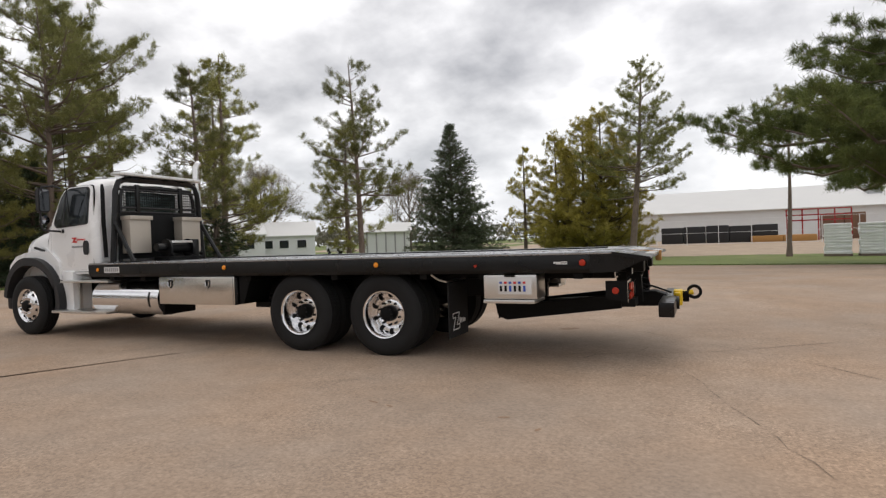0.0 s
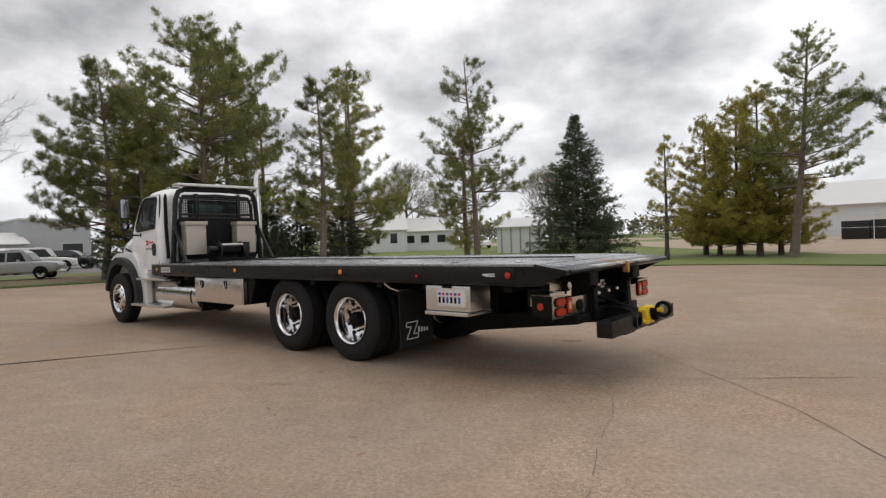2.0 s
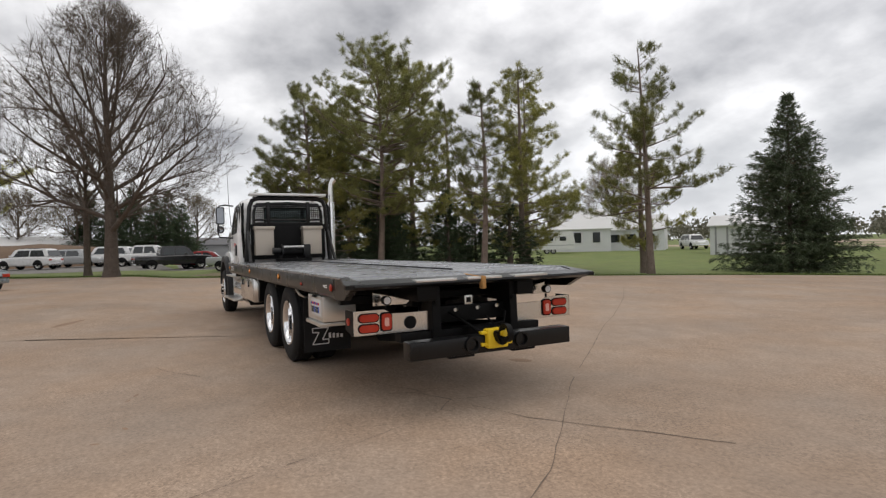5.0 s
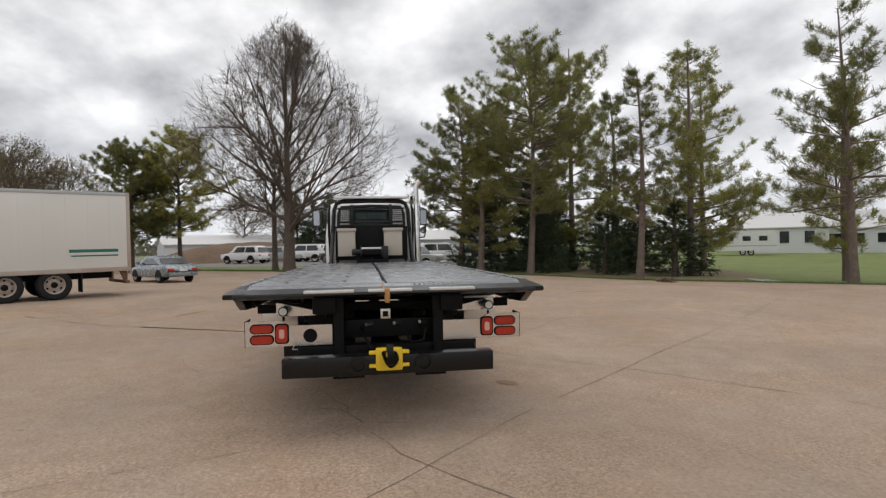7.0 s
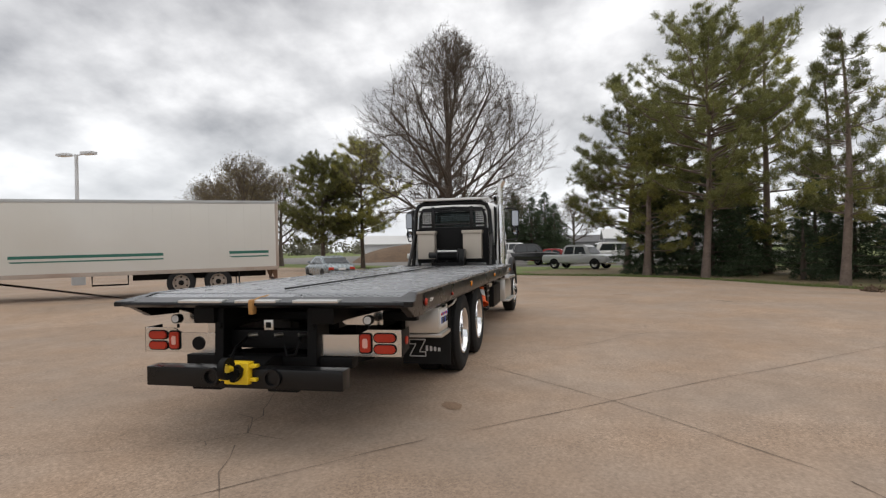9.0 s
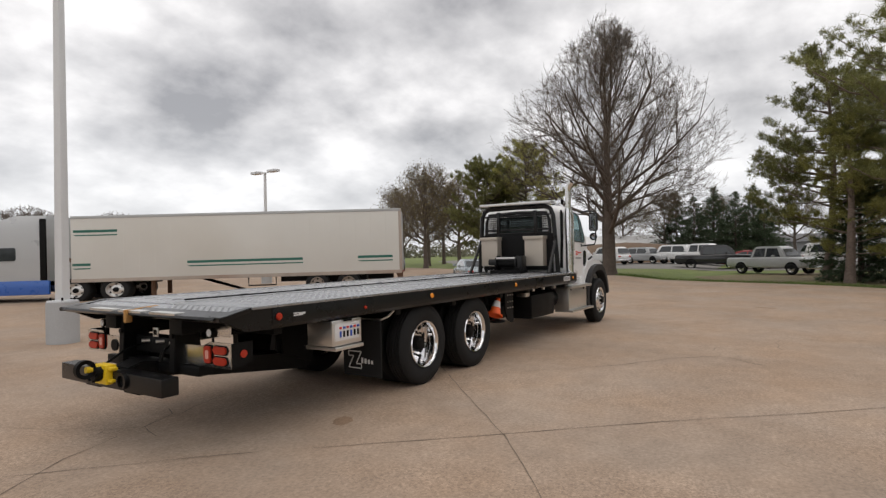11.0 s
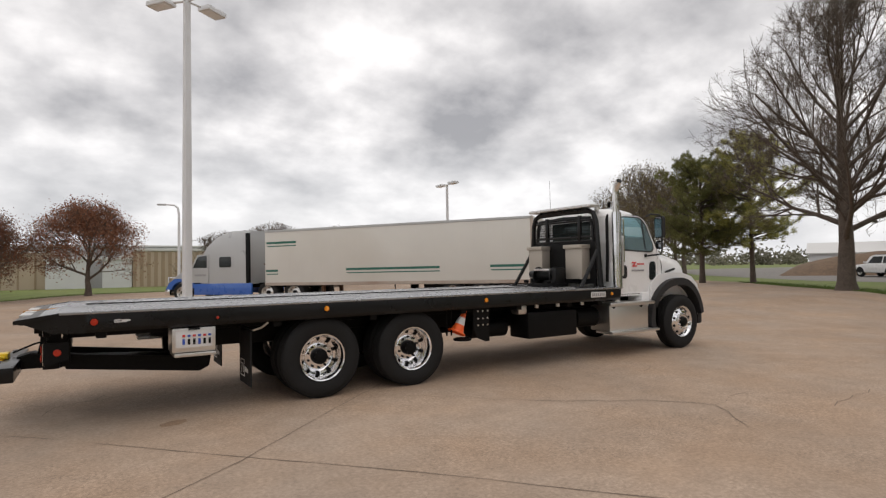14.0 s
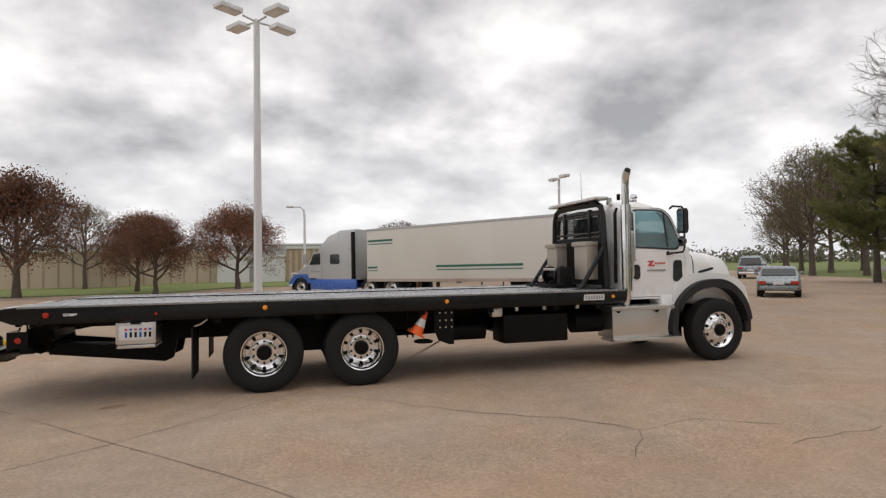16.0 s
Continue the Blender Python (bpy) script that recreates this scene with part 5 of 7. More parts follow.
# exhaust stack
pipe = part("exhaust_pipe", tube(bmesh.new(), [(5.12, -1.0, 0.75), (5.17, -1.06, 1.05), (5.17, -1.06, 1.3), (5.17, -1.06, 2.72), (5.17, -1.07, 2.81), (5.165, -1.1, 2.88), (5.16, -1.15, 2.93)], 0.06, 16), M["steel"], truck, "chrome vertical exhaust stack with curved tip")
part("pipe_mouth", R((5.1597, -1.1525, 2.9325), (5.1592, -1.158, 2.938), 0.05, n=16), M["satin"], pipe, "dark open pipe end")
part("heat_shield", tube(bmesh.new(), [(5.17, -1.06, 1.14), (5.17, -1.06, 2.42)], 0.085, 18), M["chrome"], pipe)
part("grab_bar", tube(bmesh.new(), [(5.24, -1.02, 1.55), (5.27, -1.12, 1.58), (5.27, -1.12, 2.3), (5.24, -1.02, 2.34)], 0.015, 6), M["chrome"], truck)
part("mirror_lamp", R((5.12, -0.95, 2.5), (5.12, -0.95, 2.6), 0.03, n=12), M["satin"], truck)

# side gear, left: fuel tank, steps, toolbox
tank = part("fuel_tank", R((3.66, 0.93, 0.63), (5.1, 0.93, 0.63), 0.245, n=40), M["chrome"], truck, "polished aluminium fuel tank")
for x in (3.85, 4.5, 5.0):
    part("tank_strap", lathe(bmesh.new(), [(0.25, -0.025), (0.254, -0.02), (0.254, 0.02), (0.25, 0.025)], (0, 0, 0), axis="z", n=40), M["satin"], tank).matrix_basis = pose(x, 0.93, 0.63, 0, 90, 0)
part("tank_bracket", B(3.6, 3.66, 0.5, 1.1, 0.4, 0.85, 0.02), M["satin"], tank)
step = part("cab_step", B(4.68, 5.72, 0.9, 1.24, 0.875, 0.91, 0.008), M["alu"], truck, "aluminium tread step under the cab door")
part("lower_tread", B(4.7, 5.9, 0.92, 1.27, 0.405, 0.45, 0.008), M["alu"], step)
for x in (4.75, 5.62):
    part("step_riser", B(x - 0.02, x + 0.02, 0.95, 1.0, 0.44, 0.88, 0.004), M["alu"], step)
part("side_skirt", B(5.62, 5.92, 0.75, 1.08, 0.4, 1.05, 0.03), M["white"], truck)
chest = part("side_toolbox", B(2.18, 3.5, 0.72, 1.27, 0.585, 0.955, 0.01), M["steel"], truck, "polished stainless side toolbox with two latches")
part("toolbox_door", B(2.2, 3.48, 1.268, 1.282, 0.6, 0.945, 0.006), M["steel"], chest, "mirror-bright toolbox door")
for x in (2.6, 3.25):
    part("latch", P(soft_outline([(x - 0.05, 0.92), (x + 0.05, 0.92), (x + 0.035, 0.83), (x, 0.79), (x - 0.035, 0.83)], 0.02), "y", 1.281, 1.292, 0.003), M["satin"], chest, "dark paddle latch")
    part("latch_ring", tube(bmesh.new(), [(x - 0.03, 1.296, 0.9), (x - 0.03, 1.3, 0.84), (x, 1.3, 0.815), (x + 0.03, 1.3, 0.84), (x + 0.03, 1.296, 0.9)], 0.007, 6), M["chrome"], chest)
part("side_guard", P([(1.95, 0.95), (2.18, 0.95), (2.18, 0.6), (2.1, 0.6)], "y", 0.7, 1.2, 0.006), M["satin"], truck)
part("rear_guard", B(1.9, 2.17, 0.5, 0.9, 0.52, 0.6, 0.01), M["satin"], truck)

# side gear, right
part("right_step_box", B(4.85, 5.72, -1.2, -0.75, 0.45, 0.86, 0.01), M["alu"], truck, "aluminium battery and step box under the cab")
stp = part("right_step", B(4.78, 5.78, -1.3, -0.88, 0.865, 0.92, 0.01), M["alu"], truck, "aluminium tread step")
part("lower_tread", B(4.82, 5.9, -1.29, -0.9, 0.405, 0.45, 0.01), M["alu"], stp)
part("side_skirt", B(5.7, 5.92, -1.08, -0.75, 0.4, 1.05, 0.03), M["white"], truck)
for x in (4.95, 5.55):
    part("box_latch", P([(x - 0.05, 0.85), (x + 0.05, 0.85), (x, 0.81)], "y", -1.212, -1.2), M["satin"], stp)
part("hydraulic_tank", B(3.08, 4.1, -1.18, -0.7, 0.46, 0.85, 0.03), M["satin"], truck, "black hydraulic oil tank")
part("tank_cap", B(2.92, 3.1, -1.15, -0.95, 0.82, 0.97, 0.03), M["alu"], truck)
for x in (3.3, 3.75, 4.3):
    part("valve_fitting", R((x, -1.1, 0.9), (x, -1.1, 0.97), 0.035, n=10), M["alu"], truck)
guard = part("mud_guard_plate", P([(2.14, 0.98), (2.44, 0.98), (2.44, 0.5), (2.36, 0.5), (2.2, 0.56), (2.14, 0.7)], "y", -1.19, -1.17, 0.003), M["satin"], truck, "black bolted guard plate")
bolts = bmesh.new()
for x in (2.22, 2.31, 2.4):
    for z in (0.73, 0.82, 0.92):
        rod(bolts, (x, -1.19, z), (x, -1.2, z), 0.012, n=8)
part("guard_bolts", bolts, M["alu"], guard)
part("cone_holder", lathe(bmesh.new(), [(0.13, 0), (0.14, 0.01), (0.14, 0.03), (0.1, 0.04)], (2.04, -1.1, 0.53), axis="z", n=20), M["satin"], truck)
for x in (1.85, 1.92):
    part("air_line", tube(bmesh.new(), [(x, -1.0, 0.95), (x, -1.02, 0.6)], 0.014, 6), M["satin"], truck)

# lever boxes at both sides
for s, x0, x1 in ((1, -1.79, -1.22), (-1, -1.6, -1.14)):
    cb = part("control_box", B(x0, x1, 0.9 * s if s > 0 else -1.26, 1.26 if s > 0 else 0.9 * s, 0.705, 0.95, 0.01), M["alu"], truck, "bright control box with a row of coloured levers")
    part("control_panel", B(x0 + 0.04, x1 - (0.04 if s < 0 else 0.14), 1.262 * s - 0.004, 1.262 * s + 0.004, 0.745, 0.925, 0.002), M["mark"], cb, "white panel with coloured lever marks")
    part("box_hasp", B((x0 + x1) / 2 - 0.06, (x0 + x1) / 2 + 0.06, 1.27 * s - 0.008, 1.27 * s + 0.008, 0.93, 0.95, 0.003), M["satin"], cb)
    for k in range(6):
        a = x0 + 0.115 + k * 0.05
        col = ("redmark", "bluemark")[k % 2]
        part("lever_knob", B(a, a + 0.03, 1.27 * s - 0.006, 1.27 * s + 0.006, 0.86, 0.885, 0.003), M[col], cb)
        part("lever", B(a + 0.002, a + 0.028, 1.268 * s - 0.004, 1.268 * s + 0.004, 0.78, 0.845, 0.002), M["satin" if k % 3 else "bluemark"], cb)
    part("box_tray", B(x0 + 0.02, x1 + 0.0, min(0.85 * s, 1.29 * s), max(0.85 * s, 1.29 * s), 0.66, 0.7, 0.008), M["alu"], cb)

# mud flaps
for s in (1, -1):
    flap = part("mud_flap", P([(0.6 * s, 0.86), (1.2 * s, 0.86), (1.2 * s, 0.24), (0.62 * s, 0.24)], "x", -0.79, -0.775), M["tyre"], truck, "black rubber mud flap with white mark")
    mk = bmesh.new()
    c = 0.9 * s
    zig = [(-0.2, 0.52), (0.0, 0.52), (-0.08, 0.38), (0.0, 0.38), (0.0, 0.33), (-0.2, 0.33), (-0.12, 0.47), (-0.2, 0.47)]
    for (u0, v0), (u1, v1) in zip(zig, zig[1:] + zig[:1]):
        du, dv = u1 - u0, v1 - v0
        ln = math.hypot(du, dv)
        nu, nv = -dv / ln * 0.006, du / ln * 0.006
        prism(mk, [(c - q0, q1) for q0, q1 in ((u0 + nu, v0 + nv), (u1 + nu, v1 + nv), (u1 - nu, v1 - nv), (u0 - nu, v0 - nv))], "x", -0.796, -0.792)
    for k in range(4):
        box(mk, -0.796, -0.792, c - 0.03 - k * 0.05, c - 0.0 - k * 0.05, 0.39, 0.455 - 0.008 * k)
    part("white_mark", mk, M["mark"], flap, "white maker's mark")
    part("flap_bracket", tube(bmesh.new(), [(-0.76, 0.55 * s, 0.87), (-0.76, 1.18 * s, 0.87), (-0.68, 1.22 * s, 0.9), (-0.6, 1.24 * s, 0.96)], 0.014, 6), M["alu"], flap)

# tail: light plates, posts, under-lift and bumper bar
for s, yi, yo in ((1, 0.5, 1.245), (-1, -0.47, -1.21)):
    outl = [(yo, 0.7), (yo, 0.92), (yo - 0.3 * s, 0.92), (yo - 0.38 * s, 0.875), (yi, 0.875), (yi, 0.7)]
    tp = part("tail_plate", P(outl, "x", -2.73, -2.715, 0.003), M["steel"], truck, "bright steel tail lamp plate")
    part("plate_return", P([(-2.72, 0.7), (-2.72, 0.92), (-2.5, 0.92), (-2.5, 0.74)], "y", yo - 0.005, yo + 0.005), M["satin"], tp)
    for z in (0.762, 0.855):
        part("tail_lamp", P([(y, zz) for y, zz in rounded(min(yo - 0.05 * s, yo - 0.235 * s), max(yo - 0.05 * s, yo - 0.235 * s), z - 0.034, z + 0.034, 0.033)], "x", -2.752, -2.73, 0.006), M["red"], tp, "oval red tail lamp")
        part("lamp_bezel", P([(y, zz) for y, zz in rounded(min(yo - 0.04 * s, yo - 0.245 * s), max(yo - 0.04 * s, yo - 0.245 * s), z - 0.043, z + 0.043, 0.042)], "x", -2.738, -2.728), M["satin"], tp)
    a, b2 = sorted((yo - 0.265 * s, yo - 0.36 * s))
    part("tail_lamp", P(rounded(a, b2, 0.735, 0.885, 0.02), "x", -2.752, -2.73, 0.006), M["red"], tp, "upright lamp with a pale centre")
    part("lamp_centre", P(rounded(a + 0.025, b2 - 0.025, 0.77, 0.85, 0.015), "x", -2.756, -2.752), M["redlight"], tp)
    part("lamp_bezel", P(rounded(a - 0.012, b2 + 0.012, 0.722, 0.898, 0.028), "x", -2.738, -2.728), M["satin"], tp)
    part("side_marker", lathe(bmesh.new(), [(0.035, 0), (0.035, 0.015), (0.001, 0.02)], (-2.6, yo, 0.82), n=16, sign=s), M["red"], tp)
    wl = part("work_lamp", R((-2.74, 0.92 * s, 0.985), (-2.68, 0.92 * s, 0.985), 0.042, n=20), M["satin"], truck, "small round work lamp")
    part("lamp_lens", R((-2.746, 0.92 * s, 0.985), (-2.74, 0.92 * s, 0.985), 0.033, n=20), M["mark"], wl)
    part("lamp_stalk", R((-2.7, 0.92 * s, 0.915), (-2.7, 0.92 * s, 0.95), 0.012, n=8), M["satin"], wl)
    post = part("tail_post", P([(-2.55, 1.06), (-2.78, 1.06), (-2.8, 0.62), (-2.62, 0.56), (-2.5, 0.62)], "y", 0.44 * s - 0.045, 0.44 * s + 0.045, 0.006), M["satin"], truck)
    part("pivot_pin", R((-2.81, 0.44 * s, 0.95), (-2.79, 0.44 * s, 0.95), 0.026, n=14), M["satin"], post)
    part("rear_gusset", P([(1.0 * s, 1.05), (1.0 * s, 0.925), (0.66 * s, 0.925), (0.62 * s, 0.96)], "x", -2.57, -2.56), M["steel"], truck, "bright triangular plate over the tail lamps")
part("exhaust_hole", R((-2.742, 0.69, 0.785), (-2.73, 0.69, 0.785), 0.06, n=28), M["satin"], truck, "round dark opening in the tail plate")
part("bumper_bar", B(-3.16, -3.0, -0.86, 0.885, 0.505, 0.665, 0.012), M["black"], truck, "heavy square black cross bar")
for y in (0.35, -0.33):
    part("bar_foot", B(-3.12, -3.02, y - 0.13, y + 0.13, 0.48, 0.51, 0.006), M["satin"], truck)
part("lift_boom", P([(-1.35, 0.42), (-1.35, 0.57), (-2.4, 0.63), (-2.9, 0.7), (-3.05, 0.66), (-3.05, 0.54), (-2.6, 0.53), (-1.4, 0.38)], "y", -0.14, 0.14, 0.01), M["satin"], truck, "black under-lift boom")
for s in (1, -1):
    part("lift_arm", P([(-1.1, 0.58), (-1.1, 0.42), (-1.2, 0.37), (-2.55, 0.535), (-2.55, 0.69), (-1.5, 0.58)], "y", 0.38 * s - 0.03, 0.38 * s + 0.03, 0.006), M["satin"], truck)
    part("lift_link", P([(-1.0, 0.95), (-1.7, 0.95), (-1.72, 0.82), (-1.52, 0.8), (-1.52, 0.58), (-1.1, 0.42)], "y", 0.38 * s - 0.05, 0.38 * s + 0.05, 0.01), M["satin"], truck)
    part("bar_ring", lathe(bmesh.new(), [(0.055, -0.02), (0.075, -0.02), (0.075, 0.02), (0.055, 0.02), (0.055, -0.02)], (0, 0, 0), axis="z", n=24), M["black"], truck).matrix_basis = pose(-3.17, 0.27 * s, 0.595, 0, 90, 0)
part("tail_crossbeam", B(-2.66, -2.5, -0.42, 0.42, 0.74, 0.9, 0.01), M["satin"], truck)
part("lower_crossbeam", B(-2.75, -2.6, -0.78, 0.8, 0.6, 0.69, 0.01), M["satin"], truck)
hook = part("hook_block", B(-3.22, -3.12, -0.09, 0.13, 0.545, 0.725, 0.02), M["yellow"], truck, "yellow receiver block with black hook")
for y in (-0.11, 0.15):
    for z in (0.585, 0.69):
        part("hook_pin", B(-3.2, -3.14, y - 0.035, y + 0.035, z - 0.013, z + 0.013, 0.006), M["yellow"], hook)
part("hook_jaw", P(soft_outline([(0.09, 0.71), (-0.04, 0.71), (-0.06, 0.64), (-0.0, 0.57), (0.05, 0.6)], 0.03), "x", -3.29, -3.22, 0.015), M["satin"], hook)
part("pintle_ring", lathe(bmesh.new(), [(0.05, -0.02), (0.085, -0.025), (0.085, 0.025), (0.05, 0.02), (0.05, -0.02)], (-3.35, 0.02, 0.7), n=24), M["satin"], hook, "worn steel pintle ring")
part("ring_stem", R((-3.2, 0.02, 0.68), (-3.34, 0.02, 0.695), 0.03, n=12), M["yellow"], hook)
for k, (y, z) in enumerate(((0.2, 0.86), (-0.05, 0.865), (-0.28, 0.87))):
    part("hydraulic_fitting", R((-2.72, y, z), (-2.66, y - 0.05, z), 0.017, n=10), M["alu"], truck)
part("hydraulic_hose", tube(bmesh.new(), [(-2.68, -0.28, 0.86), (-2.8, -0.33, 0.82), (-2.82, -0.3, 0.72), (-2.78, -0.2, 0.7), (-2.72, -0.15, 0.78)], 0.012, 6), M["satin"], truck)
part("hydraulic_hose", tube(bmesh.new(), [(-2.6, 0.25, 0.85), (-2.9, 0.22, 0.78), (-3.1, 0.15, 0.7)], 0.012, 6), M["satin"], truck)
part("data_plate", B(-2.68, -2.668, -0.02, 0.07, 0.9, 0.99, 0.003), M["alu"], truck)
part("data_plate_face", B(-2.684, -2.68, 0.0, 0.05, 0.92, 0.97), M["satin"], truck)

part("whip_antenna", tube(bmesh.new(), [(5.6, 1.12, 1.9), (5.6, 1.16, 2.4), (5.6, 1.18, 3.25)], [0.008, 0.006, 0.003], 6), M["satin"], truck, "thin whip antenna")
rlamp = part("roof_lamp", lathe(bmesh.new(), [(0.001, -0.06), (0.05, -0.05), (0.062, 0.0), (0.062, 0.02), (0.001, 0.025)], (0, 0, 0), axis="z", n=20), M["chrome"], truck, "chrome roof work lamp")
rlamp.matrix_basis = pose(5.5, -0.72, 2.58, 0, -90, 0)
part("lamp_stem", R((5.5, -0.72, 2.44), (5.5, -0.72, 2.55), 0.014, n=8), M["satin"], truck)
part("grab_bar", tube(bmesh.new(), [(5.24, -1.02, 1.3), (5.24, -1.12, 1.36), (5.24, -1.12, 2.0), (5.24, -1.03, 2.06)], 0.016, 8), M["alu"], truck, "bright grab bar behind the door")
cone = thing("traffic_cone", "orange traffic cone with white band in a side holder", "cone", m=pose(2.15, -1.12, 0.69, 0, 27, 0) @ Matrix.Diagonal((0.9, 0.9, 0.95, 1)))
part("cone_body", lathe(bmesh.new(), [(0.115, 0), (0.105, 0.03), (0.075, 0.14), (0.03, 0.36), (0.02, 0.37), (0.001, 0.37)], (0, 0, 0), axis="z", n=24), M["orange"], cone)
part("cone_base", lathe(bmesh.new(), [(0.15, -0.02), (0.15, 0.0), (0.11, 0.01)], (0, 0, 0), axis="z", n=24), M["orange"], cone)
part("white_band", lathe(bmesh.new(), [(0.083, 0.12), (0.0795, 0.14), (0.057, 0.235), (0.055, 0.24)], (0, 0, 0), axis="z", n=24), M["mark"], cone)


# the drawing above is of a short chassis: set every part to the long one
LONG_X = ((-3.35, -3.53), (-2.73, -2.92), (-2.26, -2.475), (-1.5, -1.65), (0.03, 0.03), (1.27, 1.354), (2.3, 2.567), (3.25, 3.69), (4.92, 5.43), (5.2, 5.75), (5.8, 6.45), (6.3, 7.06), (6.495, 7.38), (7.24, 8.15))
TALL_Z = ((0, 0), (0.5, 0.515), (1.075, 1.152), (1.165, 1.248), (1.87, 2.028), (2.5, 2.71), (2.94, 3.2), (3.3, 3.6))
TAIL_Z = ((0, 0), (0.5, 0.515), (0.95, 0.975), (1.06, 1.13), (1.165, 1.235))
WHEEL_R = 1.035


def along(table, v):
    """Piecewise straight steps, carried on past both ends."""
    v = np.asarray(v, float)
    a, b = np.array(table).T
    r = np.interp(v, a, b)
    r = np.where(v < a[0], b[0] + (v - a[0]), r)
    return np.where(v > a[-1], b[-1] + (v - a[-1]), r)


def set_long(co):
    """Places points of the drawing on the long chassis; a small part keeps its own proportions."""
    x, y, z = co.T
    mx, mz = (x.min() + x.max()) / 2, (z.min() + z.max()) / 2
    nx = along(LONG_X, x) if np.ptp(x) > 0.5 else x + along(LONG_X, mx) - mx
    heights = TAIL_Z if x.max() < -2.4 else TALL_Z
    nz = along(heights, z) if np.ptp(z) > 0.2 else z + along(heights, mz) - mz
    return np.stack([nx, np.where(x > 5.05, y * 1.03, y), nz], 1)


for ob in truck.children_recursive:
    co = np.empty(len(ob.data.vertices) * 3, np.float32)
    ob.data.vertices.foreach_get("co", co)
    co = co.reshape(-1, 3)
    wheel_ob = ob if ob.name.startswith("wheel") and "tyre" in [c.name.split(".")[0] for c in ob.children] else ob.parent if ob.parent.name.split(".")[0] == "wheel" else None
    if wheel_ob is not None:
        c = min((REAR, MID, STEER), key=lambda v: abs(v - co[:, 0].mean()))
        co = np.stack([(co[:, 0] - c) * WHEEL_R + along(LONG_X, c), co[:, 1] * (1.03 if c > 5 else 1.0), (co[:, 2] - 0.505) * WHEEL_R + 0.505 * WHEEL_R], 1)
    elif ob.matrix_basis != Matrix():
        here = set_long(np.array([ob.matrix_basis.translation]))[0]
        ob.matrix_basis = Matrix.Translation(Vector(here) - ob.matrix_basis.translation) @ ob.matrix_basis
        continue
    else:
        co = set_long(co)
    ob.data.vertices.foreach_set("co", co.astype(np.float32).ravel())
    ob.data.update()


# ---- other vehicles ----
def small_wheel(parent, x, y, r, w, s, rim="alu", name="wheel"):
    """A tyre on a dished rim with a hub, dark hand holes and a shaded barrel."""
    c = (x, y, r)
    t = part(name, lathe(bmesh.new(), [(r * 0.6, -w / 2), (r * 0.72, -w / 2 - 0.006), (r * 0.9, -w / 2), (r * 0.97, -w * 0.43), (r, -w * 0.35), (r, w * 0.35), (r * 0.97, w * 0.43), (r * 0.9, w / 2), (r * 0.72, w / 2 + 0.006), (r * 0.6, w / 2)], c, n=28), M["tyre"], parent, "black tyre")
    deep = w * 0.5 - min(0.13, w * 0.3)
    rm = lathe(bmesh.new(), [(r * 0.61, w * 0.49), (r * 0.585, w * 0.5), (r * 0.555, w * 0.46), (r * 0.53, deep), (r * 0.46, deep - 0.01), (r * 0.36, deep + 0.02), (r * 0.24, deep + 0.03), (r * 0.2, deep + 0.03)], c, n=28, sign=s)
    ro = part("rim", rm, M[rim], t, "dished wheel rim")
    part("hub", lathe(bmesh.new(), [(r * 0.2, deep + 0.02), (r * 0.19, deep + 0.07), (r * 0.13, deep + 0.085), (0.001, deep + 0.09)], c, n=16, sign=s), M["satin"], t)
    for k in range(6):
        a = 2 * math.pi * (k + 0.5) / 6
        px, pz = x + r * 0.435 * math.cos(a), r + r * 0.435 * math.sin(a)
        part("hand_hole", R((px, y + s * (deep - 0.02), pz), (px, y + s * (deep + 0.012), pz), r * 0.075, n=8), M["satin"], ro)
    return t


